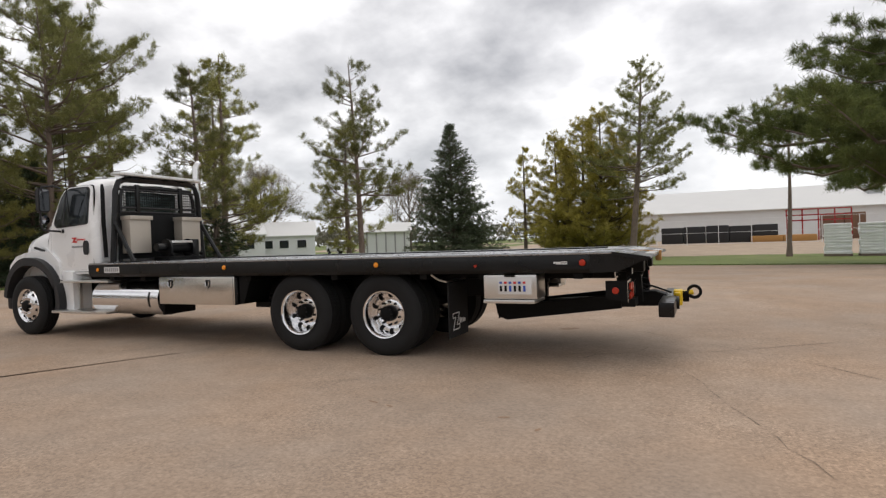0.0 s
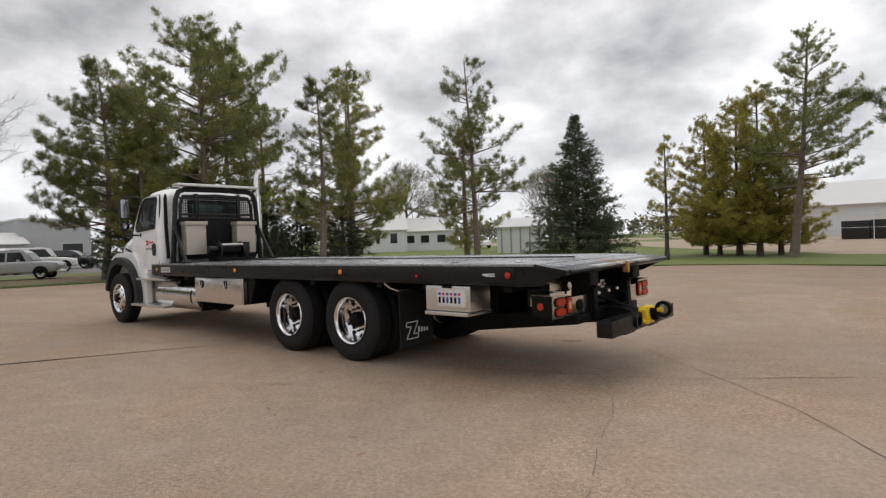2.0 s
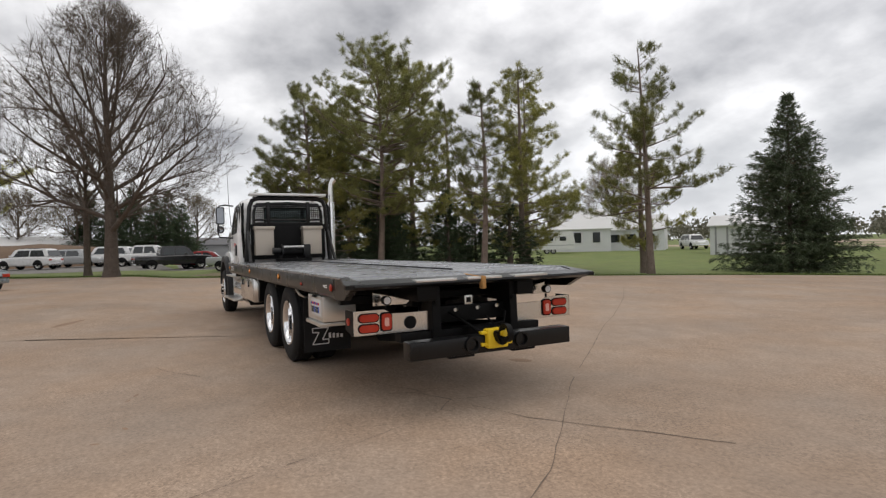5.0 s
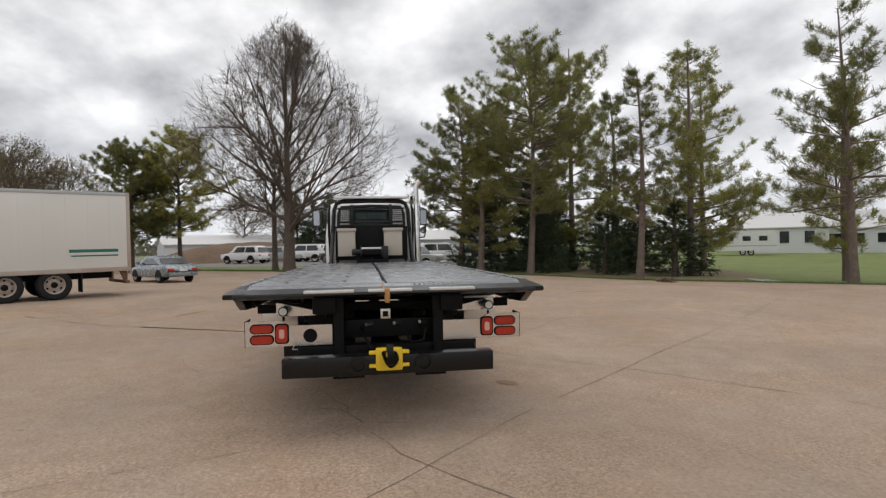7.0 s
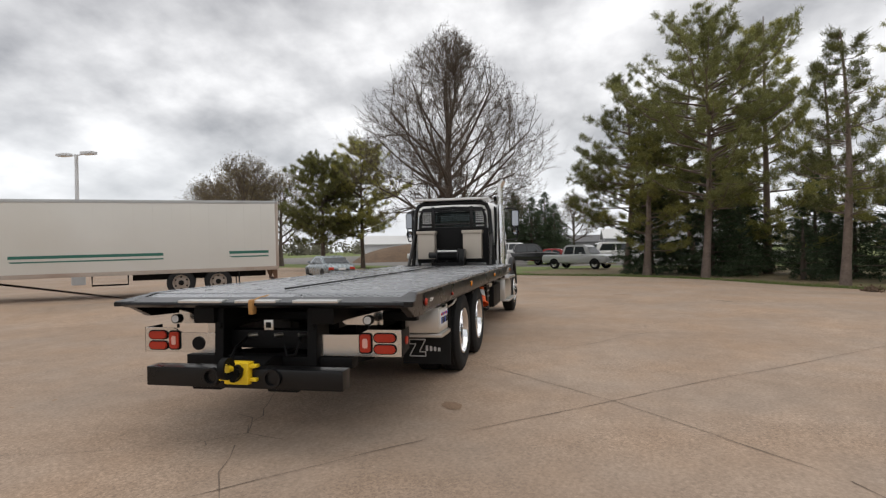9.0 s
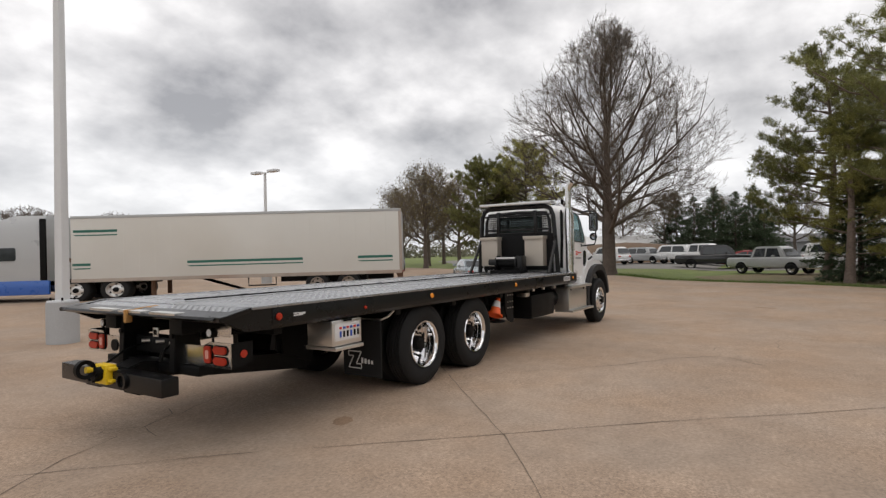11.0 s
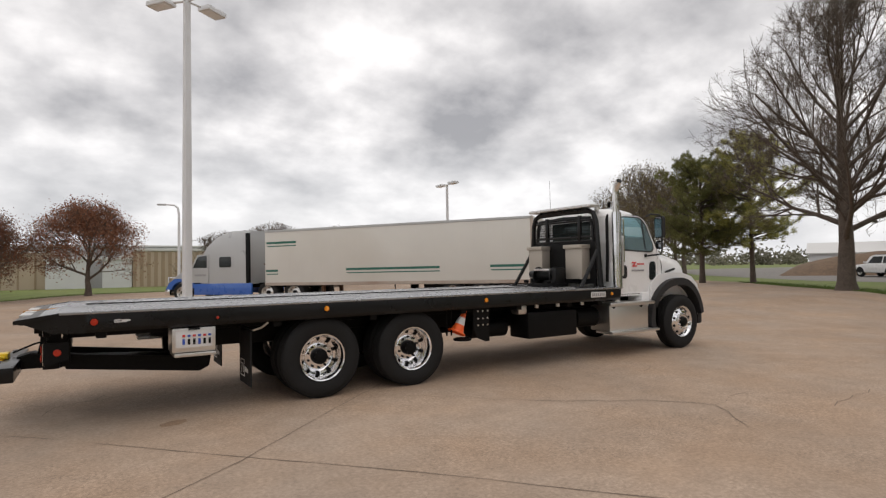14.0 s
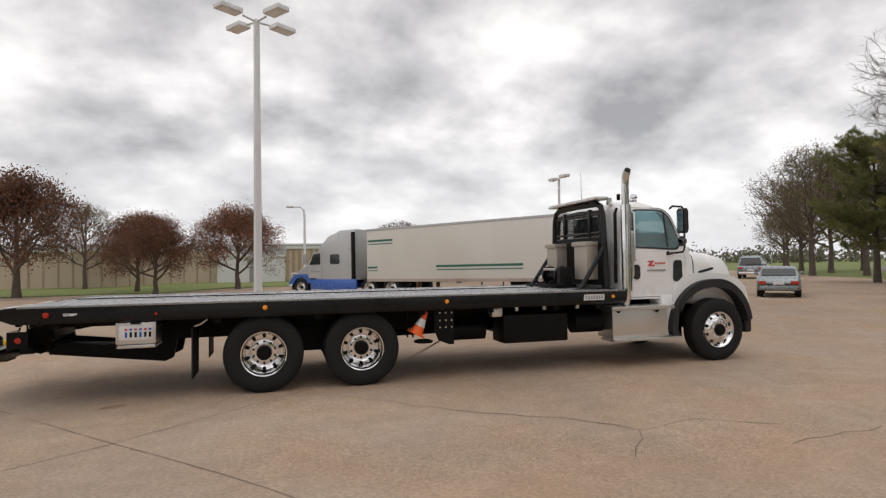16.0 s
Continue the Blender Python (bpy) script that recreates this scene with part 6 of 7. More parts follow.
def road_car(name, label, category, paint, kind="sedan", group=""):
    """A car along +x with its middle at the origin: body, glass, wheels and lamps as parts."""
    root = thing(name, label, category, group)
    L, Wd, H = {"sedan": (4.7, 0.9, 1.46), "suv": (4.9, 0.97, 1.8), "pickup": (5.7, 0.98, 1.88)}[kind]
    a, b = -L / 2, L / 2
    rings = []
    if kind == "sedan":
        low = [(a, 0.55, 0.72, 0.86), (a + 0.15, 0.35, 0.92, 0.96), (a + 0.7, 0.3, 1.0, 1.0), (0.0, 0.28, 0.98, 1.0), (b - 1.3, 0.3, 0.95, 1.0), (b - 0.4, 0.32, 0.82, 0.97), (b - 0.08, 0.38, 0.7, 0.88), (b, 0.45, 0.6, 0.78)]
        roof = [(a + 0.72, 0.96), (a + 1.4, 1.36), (a + 1.85, H), (0.25, H - 0.01), (0.75, 1.36), (b - 1.15, 0.94)]
    elif kind == "suv":
        low = [(a, 0.5, 0.9, 0.9), (a + 0.12, 0.4, 1.05, 0.98), (a + 0.7, 0.34, 1.1, 1.0), (0, 0.32, 1.1, 1.0), (b - 1.5, 0.34, 1.08, 1.0), (b - 0.5, 0.36, 1.0, 0.98), (b - 0.08, 0.42, 0.9, 0.9), (b, 0.5, 0.75, 0.84)]
        roof = [(a + 0.08, 1.08), (a + 0.35, 1.68), (a + 0.7, H), (0.3, H), (0.75, 1.7), (b - 1.35, 1.06)]
    else:
        low = [(a, 0.55, 1.0, 0.94), (a + 0.08, 0.5, 1.12, 0.99), (a + 1.7, 0.45, 1.12, 1.0), (0, 0.42, 1.14, 1.0), (b - 1.5, 0.42, 1.16, 1.0), (b - 0.4, 0.44, 1.1, 0.98), (b - 0.06, 0.48, 1.0, 0.92), (b, 0.55, 0.85, 0.88)]
        roof = [(-1.05, 1.12), (-0.95, 1.7), (-0.7, H), (0.75, H), (1.05, 1.76), (b - 1.35, 1.14)]
    for x, z0, z1, w in low:
        rings.append([(x, y, z) for y, z in rounded(-Wd * w, Wd * w, z0, z1, 0.12, 3)])
    body = part("body", loft(bmesh.new(), rings), M[paint], root, "painted car body", 50)
    top = bmesh.new()
    prof = roof
    outer = []
    for s in (1, -1):
        outer.append([top.verts.new((x, s * (Wd * 0.97 - (z - 0.9) * 0.32), z)) for x, z in prof])
    n = len(prof)
    top.faces.new(outer[0])
    top.faces.new(outer[1][::-1])
    for i in range(n):
        top.faces.new((outer[0][i], outer[0][(i + 1) % n], outer[1][(i + 1) % n], outer[1][i]))
    bmesh.ops.bevel(top, geom=top.edges[:], offset=0.06, segments=2, affect="EDGES")
    part("cabin", top, M[paint], body, "roof and pillars", 50)
    # side glass, windscreen and rear glass, set just proud of the cabin
    gx = [p for p in prof]
    for s in (1, -1):
        def at(x, z, o=0.006):
            return (x, s * (Wd * 0.97 - (z - 0.9) * 0.32 + o), z)
        zt = H - 0.14
        zb = gx[0][1] + 0.05
        x0, x1 = gx[0][0] + 0.3, gx[-1][0] - 0.18
        tx0, tx1 = gx[2][0] - 0.02, gx[3][0] + 0.05
        mid_x = (tx0 + tx1) / 2
        for q in ([(x0 if kind != "pickup" else x0 - 0.1, zb), (mid_x - 0.05, zb), (mid_x - 0.05, zt), (tx0, zt)], [(mid_x + 0.05, zb), (x1 - 0.2, zb), (tx1, zt), (mid_x + 0.05, zt)]):
            g = bmesh.new()
            g.faces.new([g.verts.new(at(x, z)) for x, z in q])
            part("side_window", g, M["dark_glass"], body, "dark side glass")
    for i, j, lab in ((4, 5, "windscreen"), (0, 1, "rear_window")):
        (xa, za), (xb, zb) = gx[i], gx[j]
        off = 0.07 if i == 4 else -0.07
        g = bmesh.new()
        pts = []
        for t, w in ((0.12, 0.86), (0.88, 0.9)):
            x, z = xa + (xb - xa) * t, za + (zb - za) * t
            wy = (Wd * 0.97 - (z - 0.9) * 0.32) * w
            pts.append((x + off * 0.35, wy, z + 0.02))
            pts.append((x + off * 0.35, -wy, z + 0.02))
        g.faces.new([g.verts.new(pts[k]) for k in (0, 1, 3, 2)])
        part(lab, g, M["dark_glass"], body, "dark curved glass")
    wr = 0.33 if kind == "sedan" else 0.39
    for x in (a + 0.95 if kind != "pickup" else a + 1.15, b - 0.95):
        for s in (1, -1):
            small_wheel(root, x, s * (Wd - 0.12), wr, 0.24, s)
            part("wheel_arch", P([(x + (wr + 0.05) * math.cos(radians(k)), wr + (wr + 0.06) * math.sin(radians(k))) for k in range(0, 181, 20)], "y", s * (Wd - 0.2), s * (Wd + 0.002)), M["satin"], body)
    for s in (1, -1):
        z = low[1][2] - 0.2
        part("tail_lamp", B(a - 0.01, a + 0.1, s * Wd * 0.72 - 0.16, s * Wd * 0.72 + 0.16, z - 0.09, z + 0.06, 0.02), M["red"], body)
        part("head_lamp", B(b - 0.18, b + 0.0, s * Wd * 0.62 - 0.16, s * Wd * 0.62 + 0.16, 0.62 if kind == "sedan" else 0.8, 0.72 if kind == "sedan" else 0.95, 0.02), M["mark"], body)
        part("side_mirror", B(0.7, 0.85, s * (Wd + 0.02), s * (Wd + 0.2), low[3][2] + 0.02, low[3][2] + 0.16, 0.03), M[paint], body)
    part("bumper", B(a - 0.04, a + 0.15, -Wd * 0.84, Wd * 0.84, 0.36, 0.55, 0.04), M[paint if kind == "sedan" else "chrome"], body)
    part("bumper", B(b - 0.15, b + 0.04, -Wd * 0.76, Wd * 0.76, 0.36, 0.56, 0.04), M[paint if kind == "sedan" else "chrome"], body)
    part("plate_bar", B(a - 0.05, a - 0.035, -0.22, 0.22, 0.62, 0.74, 0.004), M["mark"], body)
    if kind == "pickup":
        part("bed_floor", B(a + 0.12, -1.1, -Wd * 0.86, Wd * 0.86, 1.1, 1.125), M["satin"], body)
    elif kind == "suv":
        part("roof_rail", R((a + 0.9, Wd * 0.6, H + 0.015), (0.3, Wd * 0.6, H + 0.015), 0.015, n=6), M["satin"], body)
    return root


def park(ob, x, y, turn, size=0.86):
    ob.matrix_basis = pose(x, y, ground_z(x, y) - 0.005, 0, 0, turn) @ Matrix.Diagonal((size, size, size, 1))
    return ob


park(road_car("sedan", "grey-blue sedan parked on the concrete", "car", "carblue"), 19.91, 9.44, 43, 0.83)
lot = "cars in the parking strip"
pk = road_car("pickup_truck", "silver pickup truck parked behind the lawn", "pickup truck", "silver", "pickup", lot)
park(pk, 36.63, -3.5, -122, 0.95)
park(road_car("pickup_truck", "black pickup truck parked behind the lawn", "pickup truck", "carblack", "pickup", lot), 46.27, 1.17, -80, 1.07)
park(road_car("sedan", "dark red car between the pickups", "car", "carred", "sedan", lot), 48.0, -1.5, -100, 1.05)
suv = road_car("suv", "white sport utility vehicle in the parking strip", "suv", "carwhite", "suv", lot)
park(suv, 54, 12.48, 60, 1.032)
for x, y, a, s in ((56.36, 5.34, 250, 1.035), (48.45, -7.72, 280, 1.104)):
    tagged(copy_thing(suv, pose(x, y, ground_z(x, y) - 0.005, 0, 0, a) @ Matrix.Diagonal((s, s, s, 1))), group=lot)
wp = road_car("pickup_truck", "white pickup truck in the parking strip", "pickup truck", "carwhite", "pickup", lot)
park(wp, 54.07, 3.2, 250, 1.069)
park(road_car("sedan", "silver hatchback in the parking strip", "car", "silver", "suv", lot), 56.68, 9.05, 245, 0.964)
park(road_car("suv", "dark utility vehicle along the drive", "suv", "carblue", "suv", "cars on the drive"), 36.43, 27.45, 40, 0.994)
park(road_car("sedan", "black car near the grey building", "car", "carblack", "sedan", lot), 55.46, -11.96, 240, 1.188)
park(road_car("suv", "white van in front of the far house", "van", "carwhite", "suv", "cars by the houses"), 46.51, -64.6, 150, 1.144)
park(road_car("suv", "white car by the storage yard fence", "car", "carwhite", "suv", "cars in the gravel yard"), 6.74, -75.31, 170, 1.127)
park(road_car("pickup_truck", "old grey work truck in the gravel yard", "pickup truck", "silver", "pickup", "cars in the gravel yard"), 10.06, -72.72, 190, 1.129)


def semi():
    """Box trailer with its tractor; local +x is forwards, the trailer's tail at the origin."""
    Lt, hw, z0, z1 = 13.0, 1.3, 0.87, 3.45
    tr = thing("box_trailer", "long dull white box trailer with green stripes", "trailer")
    body = part("body", B(0, Lt, -hw, hw, z0, z1, 0.02), M["trailer"], tr, "weathered white trailer skin")
    for k in range(21):
        x = 0.6 + k * 0.61
        for s in (1, -1):
            part("panel_seam", B(x - 0.006, x + 0.006, s * hw - 0.0015, s * hw + 0.0015, z0 + 0.25, z1 - 0.12), M["trailer"], body)
    for s in (1, -1):
        part("top_rail", B(0, Lt, s * hw - 0.012, s * hw + 0.012, z1 - 0.1, z1 + 0.01, 0.004), M["silver"], body)
        part("bottom_rail", B(0, Lt, s * hw - 0.015, s * hw + 0.015, z0 - 0.04, z0 + 0.1, 0.004), M["rail"], body, "rust-stained bottom rail")
        for x0, x1, z in ((0.35, 1.75, 1.53), (3.95, 8.5, 1.53), (11.2, 12.9, 2.85), (12.25, 12.95, 1.53)):
            for dz, t in ((0.0, 0.1), (-0.16, 0.045)):
                st = bmesh.new()
                prism(st, [(x0, z + dz - t / 2), (x1 + dz * 0.6, z + dz - t / 2), (x1, z + dz + t / 2), (x0, z + dz + t / 2)], "y", s * (hw + 0.003), s * (hw + 0.006))
                part("green_stripe", st, M["green"], body)
        part("rear_post", B(-0.03, 0.08, s * hw - 0.09, s * hw + 0.012, z0, z1 + 0.012, 0.01), M["rail"], body)
        part("rear_marker", B(-0.05, -0.03, s * 0.9 - 0.06, s * 0.9 + 0.06, z0 - 0.02, z0 + 0.06), M["red"], body)
    part("rear_door", B(-0.02, 0.0, -1.2, 1.2, z0 + 0.05, z1 - 0.08, 0.005), M["trailer"], body)
    for y in (-0.5, 0.5):
        part("lock_rod", R((-0.035, y, z0 + 0.05), (-0.035, y, z1 - 0.08), 0.018, n=8), M["silver"], body)
    part("underride_bar", B(-0.02, 0.1, -1.15, 1.15, 0.4, 0.5, 0.01), M["rust"], tr)
    for s in (1, -1):
        part("underride_strut", P([(0.0, z0), (0.25, z0), (0.08, 0.42), (0.0, 0.42)], "y", s * 0.9 - 0.05, s * 0.9 + 0.05), M["rust"], tr)
        part("slide_rail", B(0.4, 5.0, s * 0.55 - 0.06, s * 0.55 + 0.06, 0.6, z0, 0.01), M["satin"], tr)
        for x in (2.15, 3.4):
            small_wheel(tr, x, s * 1.05, 0.48, 0.5, s, "rail")
        part("mud_flap", B(1.4, 1.42, s * 1.0 - 0.3, s * 1.0 + 0.3, 0.2, 0.85), M["tyre"], tr)
        part("landing_leg", B(10.0, 10.15, s * 0.75 - 0.07, s * 0.75 + 0.07, 0.2, z0, 0.01), M["rust"], tr)
    part("spare_rack", tube(bmesh.new(), [(5.1, 1.0, z0), (5.1, 1.0, 0.5), (6.2, 1.0, 0.5), (6.2, 1.0, z0)], 0.03, 6), M["satin"], tr)
    for x in (2.15, 3.4):
        part("axle", R((x, -1, 0.48), (x, 1, 0.48), 0.07), M["satin"], tr)
    tc = thing("semi_tractor", "grey sleeper semi tractor with blue lower panels", "truck")
    O = Lt - 1.4
    part("frame", B(O - 1.2, O + 6.9, -0.4, 0.4, 0.75, 1.0, 0.02), M["satin"], tc)
    for x in (O - 0.2, O + 1.15):
        for s in (1, -1):
            small_wheel(tc, x, s * 0.98, 0.52, 0.55, s)
    for s in (1, -1):
        small_wheel(tc, O + 6.0, s * 1.02, 0.52, 0.3, s)
    sl = part("sleeper", loft(bmesh.new(), [[(x, y, z) for x, y in rounded(O + 2.2, xf, -w, w, 0.12, 4)] for z, xf, w in ((0.95, O + 4.9, 1.2), (2.3, O + 4.9, 1.22), (2.9, O + 4.55, 1.2), (3.45, O + 4.0, 1.14), (3.75, O + 3.3, 1.0))]), M["silver"], tc, "grey sleeper and high roof")
    for s in (1, -1):
        part("sleeper_window", P(rounded(O + 3.1, O + 3.75, 1.85, 2.4, 0.08), "y", s * 1.21, s * 1.235), M["dark_glass"], sl)
        part("fairing", B(O + 2.1, O + 2.3, s * 1.18 - 0.05, s * 1.18 + 0.05, 1.0, 3.6, 0.02), M["satin"], sl)
        part("door", P([(O + 4.35, 1.05), (O + 5.35, 1.05), (O + 5.35, 1.9), (O + 5.0, 2.55), (O + 4.35, 2.6)], "y", s * 1.17, s * 1.24, 0.01), M["silver"], sl)
        part("side_window", P([(O + 4.45, 1.85), (O + 5.25, 1.85), (O + 4.95, 2.45), (O + 4.45, 2.5)], "y", s * 1.235, s * 1.25), M["dark_glass"], sl)
        part("lower_panel", B(O + 2.0, O + 5.2, s * 1.18 - 0.06, s * 1.18 + 0.06, 0.4, 1.0, 0.03), M["blue"], tc, "blue side fairing")
        part("lettering_bar", B(O + 4.5, O + 5.15, s * 1.243 - 0.003, s * 1.243 + 0.003, 1.4, 1.5), M["greymark"], sl)
        part("fender", P([(O + 5.2, 0.75), (O + 5.25, 1.1), (O + 5.6, 1.3), (O + 6.4, 1.28), (O + 6.75, 1.05), (O + 6.95, 0.7), (O + 6.6, 0.7)] + [(O + 6 + 0.6 * math.cos(radians(k)), 0.55 + 0.58 * math.sin(radians(k))) for k in range(20, 161, 20)], "y", s * 0.75, s * 1.2), M["blue"], tc, "blue front fender")
        part("mirror", B(O + 5.5, O + 5.6, s * 1.35 - 0.1, s * 1.35 + 0.1, 1.9, 2.5, 0.03), M["silver"], tc)
    part("cab_front", loft(bmesh.new(), [[(O + 5.3, y, z) for y, z in rounded(-1.15, 1.15, 0.9, 1.95, 0.15, 4)], [(O + 6.2, y, z) for y, z in rounded(-1.0, 1.0, 0.85, 1.7, 0.2, 4)], [(O + 6.9, y, z) for y, z in rounded(-0.8, 0.8, 0.7, 1.35, 0.2, 4)]]), M["silver"], tc, "grey sloping bonnet")
    part("windscreen", P([(O + 5.3, 1.9), (O + 5.35, 1.9), (O + 4.75, 2.62), (O + 4.7, 2.6)], "y", -1.1, 1.1), M["dark_glass"], tc)
    part("bumper", B(O + 6.75, O + 7.05, -1.15, 1.15, 0.35, 0.75, 0.06), M["chrome"], tc)
    part("grille_guard", tube(bmesh.new(), [(O + 7.1, 0.8, 0.5), (O + 7.15, 0.8, 1.35), (O + 7.15, -0.8, 1.35), (O + 7.1, -0.8, 0.5)], 0.04, 8), M["chrome"], tc)
    for x in (O + 1.9, O + 2.0):
        part("air_line", tube(bmesh.new(), [(x, 0.3, 2.0), (x - 0.5, 0.2, 1.5), (x - 0.9, 0.1, 1.8)], 0.03, 6), M["rust"], tc)
    return tr, tc


for rig, longer, lift in zip(semi(), (1.0, 1.15), (0.0, 0.02)):
    rig.matrix_basis = pose(11.19, 7.53, 0.22, 0, 0.5, 125.4) @ pose(0, -1.2, 0.02) @ Matrix.Diagonal((0.935, 0.935, 0.935, 1)) @ pose(11.6 * (1 - longer), 0, lift) @ Matrix.Diagonal((longer, 1, 0.94 if lift else 1.0, 1))


# ---- poles, buildings and yard stock ----
def light_pole(x, y, h, base_h, heads, name="light_pole", label="tall pale square lot light pole on a concrete base", r=0.1, arm=0.9, turn=20):
    root = thing(name, label, "light pole", m=pose(x, y, ground_z(x, y) - 0.03, 0, 0, turn))
    if base_h:
        part("concrete_base", R((0, 0, -0.1), (0, 0, base_h), 0.3, n=24), M["greywall"], root, "round concrete footing")
        part("base_plate", B(-0.2, 0.2, -0.2, 0.2, base_h, base_h + 0.04, 0.01), M["pole"], root)
        for dx in (-0.15, 0.15):
            for dy in (-0.15, 0.15):
                part("anchor_bolt", R((dx, dy, base_h + 0.04), (dx, dy, base_h + 0.1), 0.02, n=6), M["satin"], root)
    pl = bmesh.new()
    loft(pl, [[(px, py, base_h + 0.02) for px, py in rounded(-r, r, -r, r, 0.02, 2)], [(px, py, h) for px, py in rounded(-r * 0.72, r * 0.72, -r * 0.72, r * 0.72, 0.02, 2)]])
    part("shaft", pl, M["pole"], root, "pale tapered steel shaft")
    for k in range(heads):
        a = 2 * math.pi * k / max(heads, 1) + 0.3
        c, s = math.cos(a), math.sin(a)
        armb = part("arm", R((0, 0, h - 0.06), (c * arm * 0.5, s * arm * 0.5, h - 0.02), 0.03, n=8), M["pole"], root)
        hd = part("lamp_head", B(-0.34, 0.34, -0.2, 0.2, -0.07, 0.07, 0.03), M["pole"], root, "flat box lamp head")
        hd.matrix_basis = pose(c * arm, s * arm, h + 0.02, 0, 0, math.degrees(a))
        part("lens", B(-0.26, 0.26, -0.15, 0.15, -0.082, -0.07, 0.004), M["bag"], hd)
    return root


light_pole(-0.38, 7.7, 8.8, 0.88, 4)
far = light_pole(15.98, 20.87, 6.45, 0.5, 2, label="distant twin-head lot light", r=0.09, arm=0.75, turn=70)
again(far, -35.86, 69.03, 20, 1.15)


def street_lamp(x, y, h, turn):
    root = thing("street_lamp", "slim street lamp with a single curved arm", "street lamp", "street lamps", pose(x, y, ground_z(x, y) - 0.03, 0, 0, turn))
    part("shaft", tube(bmesh.new(), [(0, 0, 0), (0, 0, h * 0.9), (0.06, 0, h * 0.97), (0.25, 0, h), (0.75, 0, h + 0.03)], [0.09, 0.065, 0.055, 0.045, 0.035], 8), M["pole"], root)
    part("lamp_head", B(0.65, 1.1, -0.09, 0.09, h - 0.02, h + 0.07, 0.03), M["silver"], root)
    return root


street_lamp(1.6, 25.5, 5.0, 160)
for x, y in ((-14.02, -141.11), (35.51, -143.01), (191.0, -28.7)):
    up_ = thing("utility_pole", "wooden utility pole with cross arm", "utility pole", "utility poles", pose(x, y, ground_z(x, y) - 0.05))
    part("post", R((0, 0, 0), (0, 0, 11), 0.16, 0.1, n=8), M["bark"], up_)
    part("cross_arm", B(-1.2, 1.2, -0.06, 0.06, 10.2, 10.35), M["bark"], up_)


def building(name, label, x, y, turn, L, D, H, wall, roofmat, rise=0.0, ribs=0.0, category="building", over=0.3, windows=(), doors=(), rib_w=0.07):
    """A building: local x along its front, y to the back; a gable along x when rise is given."""
    root = thing(name, label, category, m=pose(x, y, ground_z(x, y) - 0.1, 0, 0, turn))
    t = 0.2
    for nm, a in (("wall", (0, L, 0, t)), ("wall", (0, L, D - t, D)), ("wall", (0, t, t, D - t)), ("wall", (L - t, L, t, D - t))):
        part(nm, B(*a, 0, H), M[wall], root)
    if rise:
        for x0 in (0, L - t):
            part("gable", P([(0, H), (D, H), (D / 2, H + rise)], "x", x0, x0 + t), M[wall], root)
        for s in (0, 1):
            y0, y1 = (-over, D / 2) if s == 0 else (D + over, D / 2)
            zb = H - over * rise / (D / 2)
            part("roof", P([(y0, zb), (y1, H + rise), (y1, H + rise + 0.12), (y0, zb + 0.12)], "x", -over, L + over), M[roofmat], root)
    else:
        part("roof", B(-0.1, L + 0.1, -0.1, D + 0.1, H, H + 0.25, 0.02), M[roofmat], root)
    if ribs:
        n = int(L / ribs)
        shared = mesh_of("panel_rib", B(-rib_w, rib_w, -0.06, 0.0, 0.1, H - 0.05), M["ribbing" if wall == "beige" else wall])
        for k in range(n + 1):
            ob = new("panel_rib", shared)
            ob.parent = root
            ob.location = (k * L / n, 0, 0)
    for wx, wz, ww, wh in windows:
        wn = part("window", B(wx - 0.08, wx + ww + 0.08, -0.05, 0.0, wz - 0.08, wz + wh + 0.08, 0.01), M["siding"], root, "white framed window")
        part("pane", B(wx, wx + ww, -0.06, -0.05, wz, wz + wh), M["dark_glass"], wn)
    for wx, ww, wh, mt in doors:
        part("door", B(wx, wx + ww, -0.05, 0.0, 0, wh, 0.01), M[mt], root)
    return root


building("industrial_hall", "long beige ribbed metal industrial hall", -71.3, 49.45, 0, 66.125, 29.9, 3.335, "beige", "roof", ribs=1.15)
building("loading_annex", "low white annex with a dark door", -5.62, 48.54, 0, 6.25, 22.32, 2.455, "siding", "roof", doors=((2.902, 1.116, 2.344, "greymark"),))
building("industrial_hall", "beige and brown ribbed end of the metal hall", 0.82, 48.46, 0, 7.372, 29.042, 3.239, "beige", "roof", ribs=0.55, rib_w=0.14)
building("industrial_hall", "pale upper hall far behind", -63.25, 82.8, 0, 92, 34.5, 5.06, "greywall", "roof")
building("barn", "white metal barn with pale roof", 68.31, 25.17, -67, 16.497, 10.387, 2.2, "siding", "roof", rise=1.222)
building("workshop", "grey block workshop with a single high window", 81, -14.5, -90, 8, 10, 5.6, "greywall", "roof", windows=((4.6, 1.2, 2.4, 1.3),))
building("shed", "low grey shed with a pale gabled roof", 78.5, -8.2, -90, 6.4, 9, 2.6, "greywall", "roof", rise=1.4)
building("low_building", "low blue-grey roofed building behind the cars", 95, -1, -90, 8, 9, 2.2, "greywall", "darkroof", rise=1.2)
building("warehouse", "very long white warehouse with pale roof", 13.82, -100.92, 184, 97.875, 33.93, 5.089, "siding", "roof", rise=4.437, over=0.783)
wh = bpy.data.objects["warehouse"]
for x, z in ((44, 8.2), (68, 7.8)):
    part("roof_unit", B(x, x + 2.1, 7.2, 9.1, z - 1.3, z + 0.4, 0.03), M["greywall"], wh, "grey rooftop ventilation unit")
building("shed", "white pole shed with dark posts", 35.07, -53.06, 209, 5.943, 6.91, 3.317, "siding", "roof", rise=1.106, doors=tuple((0.5 + k * 1.17, 0.193, 3.179, "greymark") for k in range(5)))
